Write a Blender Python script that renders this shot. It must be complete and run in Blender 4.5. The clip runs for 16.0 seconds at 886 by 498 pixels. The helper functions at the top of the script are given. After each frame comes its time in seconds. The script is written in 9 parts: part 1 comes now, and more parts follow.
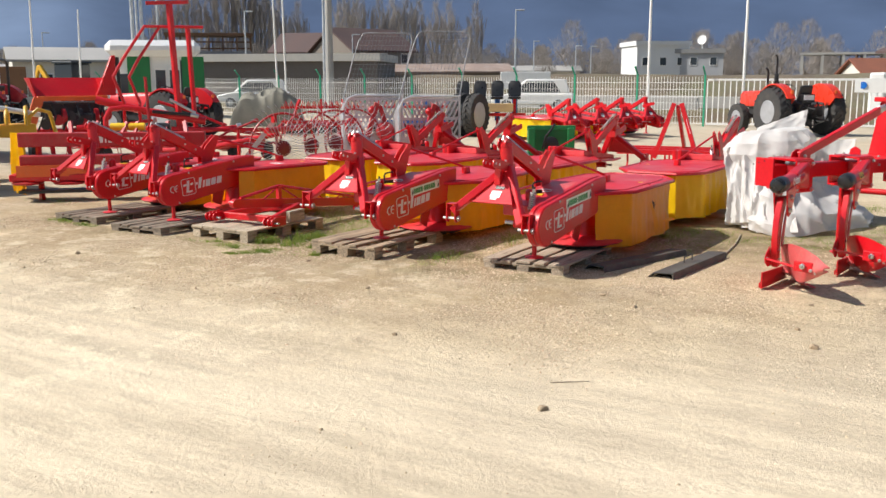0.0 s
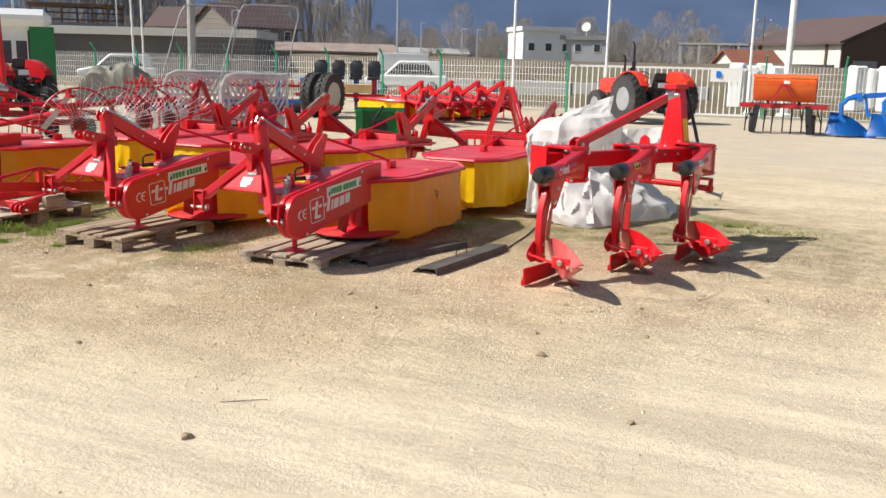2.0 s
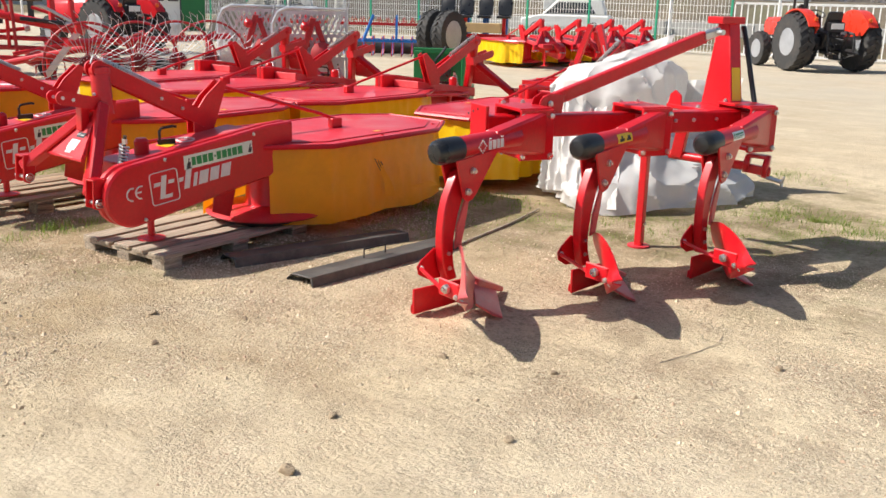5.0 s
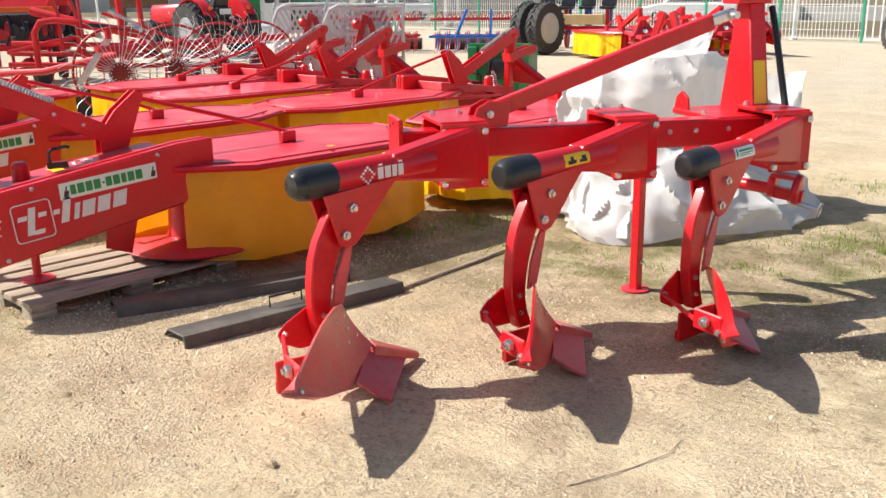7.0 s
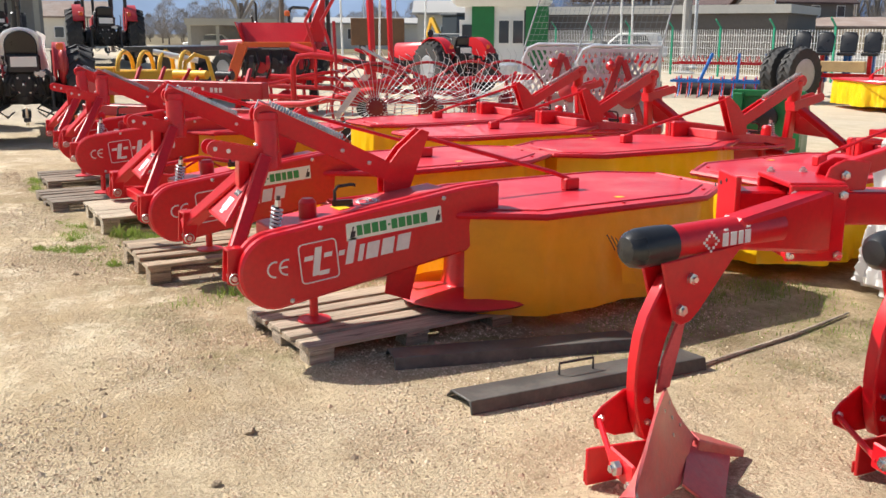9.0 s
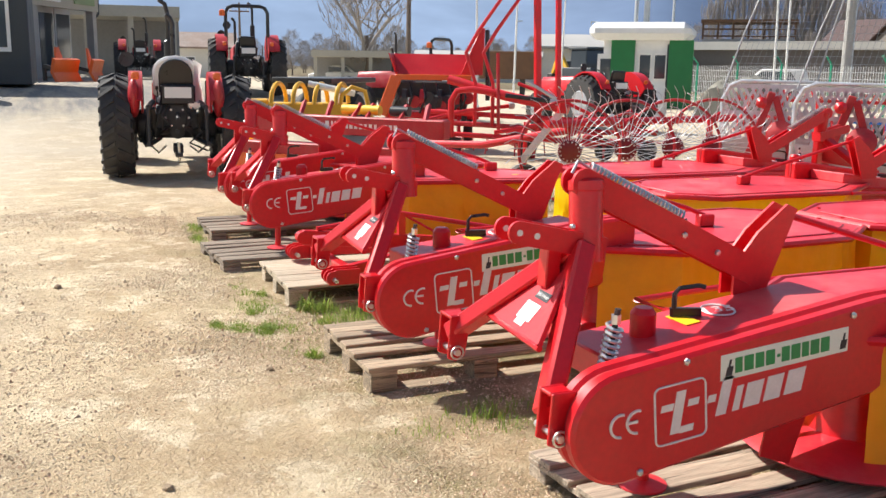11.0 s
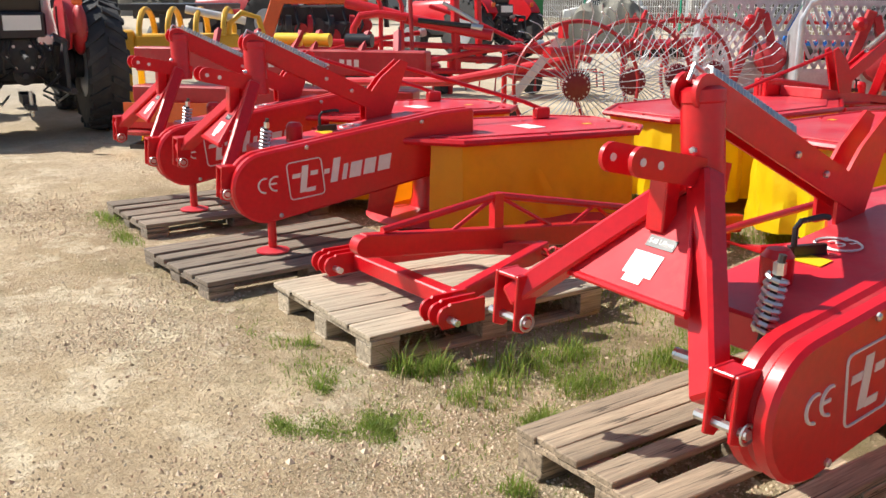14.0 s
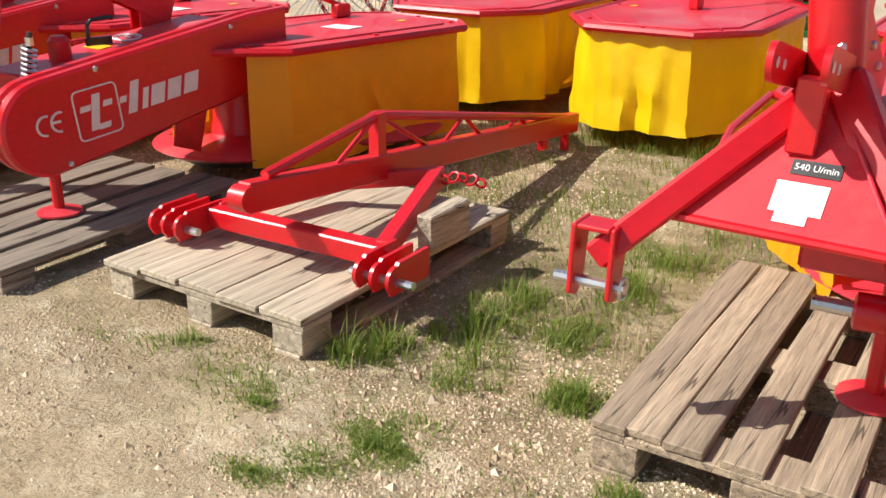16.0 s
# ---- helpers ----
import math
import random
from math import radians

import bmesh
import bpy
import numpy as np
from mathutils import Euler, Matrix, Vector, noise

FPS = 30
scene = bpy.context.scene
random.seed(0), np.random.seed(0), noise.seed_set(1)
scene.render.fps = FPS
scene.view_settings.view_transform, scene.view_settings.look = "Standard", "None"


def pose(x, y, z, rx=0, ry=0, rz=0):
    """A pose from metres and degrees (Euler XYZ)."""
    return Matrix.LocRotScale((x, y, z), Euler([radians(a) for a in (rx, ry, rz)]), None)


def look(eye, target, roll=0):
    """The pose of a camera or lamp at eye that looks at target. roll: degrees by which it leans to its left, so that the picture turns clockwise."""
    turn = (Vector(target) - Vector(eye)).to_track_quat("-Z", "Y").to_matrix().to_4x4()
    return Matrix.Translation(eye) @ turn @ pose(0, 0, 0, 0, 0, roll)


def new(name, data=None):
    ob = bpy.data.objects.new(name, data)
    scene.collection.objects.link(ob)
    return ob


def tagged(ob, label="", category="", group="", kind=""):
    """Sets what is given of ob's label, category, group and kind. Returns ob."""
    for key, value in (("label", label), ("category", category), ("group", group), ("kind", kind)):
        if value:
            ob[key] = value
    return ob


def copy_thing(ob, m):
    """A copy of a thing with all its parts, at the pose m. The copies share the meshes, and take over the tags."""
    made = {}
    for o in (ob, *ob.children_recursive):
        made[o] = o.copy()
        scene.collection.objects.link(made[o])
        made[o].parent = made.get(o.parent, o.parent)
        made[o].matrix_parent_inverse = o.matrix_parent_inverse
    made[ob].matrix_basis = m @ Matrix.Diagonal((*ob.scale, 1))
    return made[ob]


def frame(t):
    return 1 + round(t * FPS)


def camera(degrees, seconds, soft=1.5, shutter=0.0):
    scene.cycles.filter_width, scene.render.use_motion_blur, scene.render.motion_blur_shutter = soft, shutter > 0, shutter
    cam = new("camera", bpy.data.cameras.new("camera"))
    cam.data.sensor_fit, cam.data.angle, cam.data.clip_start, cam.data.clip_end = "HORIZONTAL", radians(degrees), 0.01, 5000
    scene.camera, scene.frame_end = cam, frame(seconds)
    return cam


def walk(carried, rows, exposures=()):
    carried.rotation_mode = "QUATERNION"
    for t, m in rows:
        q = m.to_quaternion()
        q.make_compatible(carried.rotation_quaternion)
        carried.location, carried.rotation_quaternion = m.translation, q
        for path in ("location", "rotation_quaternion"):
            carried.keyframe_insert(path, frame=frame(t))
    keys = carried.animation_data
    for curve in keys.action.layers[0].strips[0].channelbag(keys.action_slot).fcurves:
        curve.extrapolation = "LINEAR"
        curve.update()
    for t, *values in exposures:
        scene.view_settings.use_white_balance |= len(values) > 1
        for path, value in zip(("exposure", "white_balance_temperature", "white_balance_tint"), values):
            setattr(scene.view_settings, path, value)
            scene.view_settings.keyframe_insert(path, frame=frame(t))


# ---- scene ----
cam = camera(51.0, 16.0)
METRES, EYE, TILT, LEAN, TURN = 12.605, 1.7, 0.0, 0.0, 33.2
ROWS = [
    (0.0, 0.0, 0.0, 0.0, -0.03, -10.39, 0.15),
    (0.5, 0.0162, 0.0073, -0.0019, -2.57, -10.41, -0.08),
    (1.0, 0.0348, 0.0209, -0.0025, -5.69, -11.21, 1.89),
    (1.5, 0.0632, 0.0365, -0.0039, -11.53, -11.58, 1.41),
    (2.0, 0.0937, 0.0494, -0.0023, -6.37, -11.42, -1.34),
    (2.5, 0.122, 0.0759, -0.0028, -5.34, -11.44, -2.13),
    (3.0, 0.1498, 0.1054, -0.0051, -1.14, -12.78, -1.59),
    (3.5, 0.1776, 0.1361, -0.0058, 0.58, -12.2, -1.19),
    (4.0, 0.2035, 0.1684, -0.0063, 1.81, -12.36, 1.16),
    (4.5, 0.2273, 0.1972, -0.0089, 3.95, -14.46, -2.08),
    (5.0, 0.248, 0.229, -0.009, 5.36, -15.14, -1.34),
    (7.5, 0.3245, 0.3421, -0.0142, 17.39, -16.65, 0.52),
    (8.0, 0.3175, 0.343, -0.0152, 22.18, -17.6, 0.15),
    (8.5, 0.2985, 0.3495, -0.0141, 26.22, -15.84, -0.19),
    (9.0, 0.275, 0.3594, -0.0141, 26.8, -13.0, -0.24),
    (9.5, 0.2462, 0.3751, -0.0137, 28.52, -13.17, -0.8),
    (12.0, 0.0817, 0.4625, -0.0168, 35.02, -9.87, -0.44),
    (12.5, 0.0466, 0.4778, -0.0178, 34.06, -9.34, -0.82),
    (13.0, 0.0143, 0.4942, -0.0207, 31.11, -9.3, 0.15),
    (13.5, -0.0164, 0.5122, -0.023, 28.57, -13.07, -0.87),
    (14.0, -0.0457, 0.5288, -0.0265, 21.75, -15.14, -0.08),
    (14.5, -0.0742, 0.5494, -0.0335, 15.62, -17.03, -0.74),
    (15.0, -0.1012, 0.5601, -0.0337, 9.78, -18.61, -0.41),
    (15.5, -0.1195, 0.5675, -0.0332, 2.04, -20.1, 1.25),
    (16.0, -0.1348, 0.5739, -0.0337, -0.88, -21.16, -0.54),
]
EXPOSURE = [(0.0, 0.22), (2.5, 0.30), (4.5, 0.42), (5.0, 0.42), (7.5, 0.68), (8.5, 0.56), (9.0, 0.54), (9.5, 0.63), (11.0, 0.66), (12.0, 0.58), (12.5, 0.42), (14.0, 0.46), (16.0, 0.42)]
walk(cam, [(t, pose(0, 0, EYE, TILT, LEAN, TURN) @ pose(METRES * x, METRES * y, METRES * z, 90 + pitch, roll, yaw)) for t, x, y, z, yaw, pitch, roll in ROWS], EXPOSURE)

# ---- light ----
SUN_FROM = Vector((-0.82, -0.62, 1.0)).normalized()
world = bpy.data.worlds.new("sky")
scene.world = world
world.use_nodes = True
wn, wl = world.node_tree.nodes, world.node_tree.links
wn.clear()
sky = wn.new("ShaderNodeTexSky")
sky.sky_type = "NISHITA"
sky.sun_disc = False
sky.sun_elevation = math.asin(SUN_FROM.z)
sky.sun_rotation = math.atan2(SUN_FROM.x, SUN_FROM.y)
sky.air_density, sky.dust_density, sky.ozone_density = 1.0, 1.5, 1.0
bg = wn.new("ShaderNodeBackground")
bg.inputs["Strength"].default_value = 0.09
wout = wn.new("ShaderNodeOutputWorld")
wl.new(sky.outputs[0], bg.inputs[0])
wl.new(bg.outputs[0], wout.inputs[0])
sun = new("sun", bpy.data.lights.new("sun", "SUN"))
sun.data.energy, sun.data.angle, sun.data.color = 5.0, radians(0.6), (1.0, 0.96, 0.89)
sun.matrix_world = look(SUN_FROM * 100, (0, 0, 0))

# ---- materials ----
def material(name, base, rough=0.5, metal=0.0, var=0.12, scale=6.0, fine=60.0, bump=0.02, dirt=None, dirt_amount=0.0, dirt_scale=3.0, coat=0.0, spec=0.5, piece=0.0, stretch=None, cracks=0.0):
    """A surface with variation at two scales, a little relief and patches of dirt."""
    m = bpy.data.materials.new(name)
    m.use_nodes = True
    n, l = m.node_tree.nodes, m.node_tree.links
    b = n["Principled BSDF"]
    tc = n.new("ShaderNodeTexCoord")
    big = n.new("ShaderNodeTexNoise")
    big.inputs["Scale"].default_value, big.inputs["Detail"].default_value = scale, 4
    small = n.new("ShaderNodeTexNoise")
    small.inputs["Scale"].default_value, small.inputs["Detail"].default_value = fine, 3
    coords = tc.outputs["Object"]
    if stretch:
        mp = n.new("ShaderNodeMapping")
        mp.inputs["Scale"].default_value = stretch
        l.new(coords, mp.inputs["Vector"])
        coords = mp.outputs[0]
    for t in (big, small):
        l.new(coords, t.inputs["Vector"])
    mixn = n.new("ShaderNodeMix")
    mixn.inputs[0].default_value = 0.4
    l.new(big.outputs[0], mixn.inputs[2])
    l.new(small.outputs[0], mixn.inputs[3])
    ramp = n.new("ShaderNodeMapRange")
    ramp.inputs[1].default_value, ramp.inputs[2].default_value = 0.3, 0.7
    ramp.inputs[3].default_value, ramp.inputs[4].default_value = 1 - var, 1 + var
    l.new(mixn.outputs[0], ramp.inputs[0])
    value = ramp.outputs[0]
    if piece:
        info = n.new("ShaderNodeObjectInfo")
        pr = n.new("ShaderNodeMapRange")
        pr.inputs[3].default_value, pr.inputs[4].default_value = 1 - piece, 1 + piece
        l.new(info.outputs["Random"], pr.inputs[0])
        mul = n.new("ShaderNodeMath")
        mul.operation = "MULTIPLY"
        l.new(value, mul.inputs[0])
        l.new(pr.outputs[0], mul.inputs[1])
        value = mul.outputs[0]
    col = n.new("ShaderNodeVectorMath")
    col.operation = "SCALE"
    col.inputs[0].default_value = base
    l.new(value, col.inputs["Scale"])
    out = col.outputs[0]
    if dirt:
        dn = n.new("ShaderNodeTexNoise")
        dn.inputs["Scale"].default_value, dn.inputs["Detail"].default_value, dn.inputs["Roughness"].default_value = dirt_scale, 8, 0.7
        l.new(coords, dn.inputs["Vector"])
        dr = n.new("ShaderNodeMapRange")
        dr.inputs[1].default_value, dr.inputs[2].default_value = 0.48, 0.75
        dr.inputs[4].default_value = dirt_amount
        l.new(dn.outputs[0], dr.inputs[0])
        dm = n.new("ShaderNodeMix")
        dm.data_type = "RGBA"
        l.new(dr.outputs[0], dm.inputs[0])
        l.new(out, dm.inputs[6])
        dm.inputs[7].default_value = (*dirt, 1)
        out = dm.outputs[2]
    if cracks:
        # thin dark drying cracks that run with the grain
        cn = n.new("ShaderNodeTexNoise")
        cn.inputs["Scale"].default_value, cn.inputs["Detail"].default_value, cn.inputs["Roughness"].default_value = 1.5, 2, 0.5
        along = n.new("ShaderNodeMapping")
        along.inputs["Scale"].default_value = (1.0, 0.42, 1.0)
        l.new(coords, along.inputs["Vector"])
        l.new(along.outputs[0], cn.inputs["Vector"])
        off = n.new("ShaderNodeMath")
        off.operation = "SUBTRACT"
        off.inputs[1].default_value = 0.5
        l.new(cn.outputs[0], off.inputs[0])
        mag = n.new("ShaderNodeMath")
        mag.operation = "ABSOLUTE"
        l.new(off.outputs[0], mag.inputs[0])
        cr = n.new("ShaderNodeMapRange")
        cr.inputs[1].default_value, cr.inputs[2].default_value = 0.002, 0.011
        cr.inputs[3].default_value, cr.inputs[4].default_value = cracks, 0.0
        l.new(mag.outputs[0], cr.inputs[0])
        cm = n.new("ShaderNodeMix")
        cm.data_type = "RGBA"
        l.new(cr.outputs[0], cm.inputs[0])
        l.new(out, cm.inputs[6])
        cm.inputs[7].default_value = (0.05, 0.035, 0.025, 1)
        out = cm.outputs[2]
    l.new(out, b.inputs["Base Color"])
    rr = n.new("ShaderNodeMapRange")
    rr.inputs[1].default_value, rr.inputs[2].default_value = 0.3, 0.7
    rr.inputs[3].default_value, rr.inputs[4].default_value = max(0.02, rough - 0.08), min(1, rough + 0.1)
    l.new(big.outputs[0], rr.inputs[0])
    l.new(rr.outputs[0], b.inputs["Roughness"])
    b.inputs["Metallic"].default_value = metal
    b.inputs["Coat Weight"].default_value = coat
    b.inputs["Specular IOR Level"].default_value = spec
    if bump:
        bp = n.new("ShaderNodeBump")
        bp.inputs["Strength"].default_value, bp.inputs["Distance"].default_value = 0.6, bump
        l.new(mixn.outputs[0], bp.inputs["Height"])
        l.new(bp.outputs[0], b.inputs["Normal"])
    return m


RED = material("red_paint", (0.58, 0.005, 0.012), 0.36, 0, 0.16, 2.5, 40, 0.0015, (0.36, 0.05, 0.04), 0.22, 2.0, 0.12)
# paler red, the pink sheen of reflected sky put into its colour
RED_FLAT = material("sky_paled_red_paint", (0.62, 0.022, 0.038), 0.46, 0, 0.12, 2, 30, 0.002, (0.60, 0.26, 0.22), 0.45, 1.5, 0.18)
# rough matt red with paler pinkish patches
MATT_RED = material("matt_red_paint", (0.60, 0.020, 0.032), 0.60, 0, 0.14, 3, 40, 0.002, (0.52, 0.20, 0.16), 0.40, 2.0, spec=0.30)
MAROON = material("maroon_paint", (0.20, 0.008, 0.018), 0.45, 0, 0.2, 4, 40, 0.003, (0.16, 0.08, 0.06), 0.5, 4)
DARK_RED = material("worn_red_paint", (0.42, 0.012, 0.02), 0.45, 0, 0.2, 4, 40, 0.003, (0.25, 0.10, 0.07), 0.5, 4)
PINK_STEEL = material("scoured_red_steel", (0.60, 0.10, 0.10), 0.36, 0.1, 0.2, 5, 60, 0.002, (0.46, 0.24, 0.20), 0.8, 4)
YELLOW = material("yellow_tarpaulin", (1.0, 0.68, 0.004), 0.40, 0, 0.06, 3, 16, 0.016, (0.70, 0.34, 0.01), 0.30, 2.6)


def let_light_through(m, colour, amount):
    n, l = m.node_tree.nodes, m.node_tree.links
    b = n["Principled BSDF"]
    tr = n.new("ShaderNodeBsdfTranslucent")
    tr.inputs["Color"].default_value = (*colour, 1)
    mx = n.new("ShaderNodeMixShader")
    mx.inputs[0].default_value = amount
    l.new(b.outputs[0], mx.inputs[1])
    l.new(tr.outputs[0], mx.inputs[2])
    l.new(mx.outputs[0], n["Material Output"].inputs[0])


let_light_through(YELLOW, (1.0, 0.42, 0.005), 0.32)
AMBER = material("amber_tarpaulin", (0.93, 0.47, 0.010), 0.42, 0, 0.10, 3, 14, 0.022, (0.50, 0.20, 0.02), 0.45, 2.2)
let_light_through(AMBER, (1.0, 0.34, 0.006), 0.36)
YELLOW_PAINT = material("yellow_paint", (0.72, 0.40, 0.03), 0.4, 0, 0.12, 3, 40, 0.002)
ORANGE = material("orange_paint", (0.75, 0.13, 0.02), 0.35, 0, 0.1, 3, 40, 0.002, (0.5, 0.2, 0.1), 0.3)
TRACTOR_RED = material("tractor_orange_red", (0.72, 0.045, 0.02), 0.3, 0, 0.08, 3, 40, 0.001, coat=0.3)
BLUE = material("blue_paint", (0.01, 0.14, 0.50), 0.35, 0, 0.12, 3, 40, 0.002)
GREEN = material("green_paint", (0.01, 0.16, 0.045), 0.4, 0, 0.12, 3, 40, 0.002)
FENCE_GREEN = material("green_fence_paint", (0.02, 0.30, 0.17), 0.45, 0, 0.1, 3, 40, 0.001)
BLACK = material("black_plastic", (0.018, 0.018, 0.019), 0.33, 0, 0.2, 5, 60, 0.001)
RUBBER = material("tyre_rubber", (0.036, 0.035, 0.035), 0.75, 0, 0.25, 6, 70, 0.003, (0.12, 0.10, 0.08), 0.5, 4)
ENGINE = material("oily_cast_iron", (0.042, 0.041, 0.042), 0.55, 0.2, 0.4, 8, 60, 0.004)
STEEL = material("zinc_plated_steel", (0.62, 0.62, 0.60), 0.3, 0.9, 0.15, 8, 90, 0.001)
GALV = material("galvanised_steel", (0.58, 0.60, 0.62), 0.42, 0.65, 0.2, 6, 50, 0.001)
RIM_GREY = material("silver_rim_paint", (0.40, 0.41, 0.43), 0.42, 0.35, 0.15, 6, 50, 0.001)
WHITE = material("white_paint", (0.78, 0.78, 0.76), 0.45, 0, 0.06, 3, 40, 0.001, (0.5, 0.47, 0.42), 0.3, 2)
STICKER = material("white_sticker", (0.80, 0.80, 0.77), 0.4, 0, 0.03, 6, 80, 0.0)
STICKER_GREEN = material("green_print", (0.02, 0.25, 0.07), 0.4, 0, 0.05, 6, 80, 0.0)
STICKER_PALE = material("pale_green_print_ground", (0.72, 0.78, 0.68), 0.4, 0, 0.03, 6, 80, 0.0)
STICKER_YELLOW = material("yellow_sticker", (0.85, 0.55, 0.02), 0.4, 0, 0.05, 6, 80, 0.0)
PALE_PRINT = material("faded_white_print", (0.70, 0.66, 0.64), 0.5, 0, 0.1, 20, 120, 0.0)
WOOD = material("weathered_pallet_wood", (0.38, 0.305, 0.225), 0.85, 0, 0.58, 4, 19, 0.009, (0.13, 0.10, 0.075), 0.8, 2.4, piece=0.22, stretch=(15.0, 0.7, 15.0), cracks=0.85)
DARK_PALLET = material("dark_weathered_wood", (0.25, 0.20, 0.15), 0.88, 0, 0.58, 4, 19, 0.010, (0.10, 0.08, 0.06), 0.8, 2.4, piece=0.22, stretch=(15.0, 0.7, 15.0), cracks=0.85)
BROWN_PALLET = material("brown_weathered_wood", (0.37, 0.282, 0.190), 0.85, 0, 0.62, 4, 19, 0.010, (0.11, 0.08, 0.055), 0.85, 2.4, piece=0.22, stretch=(15.0, 0.7, 15.0), cracks=0.85)
PALE_PALLET = material("pale_weathered_wood", (0.46, 0.38, 0.275), 0.85, 0, 0.48, 4, 19, 0.008, (0.20, 0.15, 0.11), 0.8, 2.4, piece=0.15, stretch=(15.0, 0.7, 15.0), cracks=0.85)
CHANNEL = material("dusty_dark_channel", (0.075, 0.070, 0.064), 0.55, 0.1, 0.3, 4, 40, 0.003, (0.22, 0.19, 0.15), 0.55, 4)
FRESH_WOOD = material("pale_sawn_wood", (0.55, 0.38, 0.18), 0.8, 0, 0.2, 3, 40, 0.003, piece=0.15)
BROWN_WOOD = material("brown_wood", (0.14, 0.075, 0.04), 0.8, 0, 0.25, 3, 40, 0.003, piece=0.15)
DARK_STEEL = material("dark_rolled_steel", (0.05, 0.047, 0.045), 0.5, 0.4, 0.3, 4, 40, 0.003, (0.12, 0.09, 0.07), 0.6, 4)
TARP = material("white_woven_tarpaulin", (0.80, 0.785, 0.765), 0.6, 0, 0.07, 4, 80, 0.004, (0.5, 0.46, 0.42), 0.35, 2)
let_light_through(TARP, (0.9, 0.87, 0.83), 0.42)
GREY_TARP = material("olive_grey_tarpaulin", (0.20, 0.19, 0.155), 0.8, 0, 0.3, 2, 60, 0.006)
WALL_PALE = material("pale_render", (0.66, 0.63, 0.56), 0.85, 0, 0.08, 0.4, 6, 0.01)
WALL_WHITE = material("white_render", (0.75, 0.76, 0.76), 0.85, 0, 0.06, 0.4, 6, 0.01)
WALL_GREY = material("grey_render", (0.28, 0.28, 0.28), 0.85, 0, 0.12, 0.4, 6, 0.01)
WALL_BROWN = material("brown_cladding", (0.10, 0.06, 0.045), 0.8, 0, 0.15, 0.4, 6, 0.01)
ANTHRACITE = material("anthracite_panel", (0.035, 0.045, 0.055), 0.55, 0, 0.1, 1, 20, 0.002)
ROOF_TILE = material("terracotta_roof", (0.23, 0.085, 0.052), 0.85, 0, 0.2, 0.6, 14, 0.03)
ROOF_DARK = material("dark_roof", (0.10, 0.065, 0.06), 0.8, 0, 0.2, 0.6, 14, 0.02)
ROOF_GREY = material("grey_sheet_roof", (0.36, 0.35, 0.33), 0.7, 0, 0.12, 0.4, 10, 0.01)
FADED_GREEN = material("faded_green_sign", (0.22, 0.30, 0.16), 0.6, 0, 0.2, 2, 20, 0.0)
# cream darkened to hold the office's shade, used on the carports too
DULL_CREAM = material("shade_dulled_cream_render", (0.40, 0.38, 0.32), 0.85, 0, 0.10, 0.4, 6, 0.01)
CONCRETE = material("concrete", (0.36, 0.35, 0.33), 0.9, 0, 0.12, 2, 30, 0.004)
BARK = material("bark", (0.16, 0.125, 0.10), 0.9, 0, 0.25, 4, 40, 0.01)
# aerial haze is put into this paler twig colour
TWIGS = material("hazed_bare_twigs", (0.32, 0.285, 0.255), 0.95, 0, 0.25, 0.3, 6, 0.0)
ANNEXE_GREY = material("pale_grey_render", (0.42, 0.43, 0.45), 0.85, 0, 0.08, 0.4, 6, 0.01)
TAUPE = material("taupe_render", (0.20, 0.175, 0.15), 0.85, 0, 0.15, 0.4, 6, 0.01)
RUSTY_SHEET = material("rusty_sheet_roof", (0.27, 0.20, 0.165), 0.8, 0, 0.3, 0.5, 6, 0.01, (0.42, 0.38, 0.34), 0.6, 0.6)
DULL_WIRE = material("dull_galvanised_wire", (0.34, 0.35, 0.36), 0.6, 0.2, 0.15, 6, 50, 0.001)
STONE = material("pebble", (0.40, 0.30, 0.20), 0.95, 0, 0.4, 3, 22, 0.02, (0.46, 0.37, 0.25), 0.5, 4, spec=0.2)


def glass_material():
    m = bpy.data.materials.new("window_glass")
    m.use_nodes = True
    b = m.node_tree.nodes["Principled BSDF"]
    b.inputs["Base Color"].default_value = (0.05, 0.06, 0.07, 1)
    b.inputs["Roughness"].default_value = 0.06
    b.inputs["Specular IOR Level"].default_value = 0.8
    return m


GLASS = glass_material()


# ---- mesh tools ----
def prism(bm, pts, vec):
    """A flat outline pushed along vec."""
    vec = Vector(vec)
    a = [bm.verts.new(p) for p in pts]
    b = [bm.verts.new(Vector(p) + vec) for p in pts]
    k = len(a)
    bm.faces.new(a[::-1])
    bm.faces.new(b)
    for i in range(k):
        bm.faces.new((a[i], a[(i + 1) % k], b[(i + 1) % k], b[i]))
    return bm


def frame_of(p, q, up=(0, 0, 1)):
    d = (Vector(q) - Vector(p)).normalized()
    u = Vector(up)
    if abs(d.dot(u.normalized())) > 0.98:
        u = Vector((0, 1, 0)) if abs(d.y) < 0.9 else Vector((1, 0, 0))
    s = d.cross(u).normalized()
    return d, s, s.cross(d)


def beam(bm, p, q, w, h, up=(0, 0, 1)):
    """A square bar from p to q, w wide and h high."""
    d, s, u = frame_of(p, q, up)
    p = Vector(p)
    return prism(bm, [p + s * a * w / 2 + u * b * h / 2 for a, b in ((-1, -1), (1, -1), (1, 1), (-1, 1))], Vector(q) - p)


def box(bm, c, size):
    x, y, z = c
    a, b, h = (v / 2 for v in size)
    return prism(bm, [(x - a, y - b, z - h), (x + a, y - b, z - h), (x + a, y + b, z - h), (x - a, y + b, z - h)], (0, 0, 2 * h))


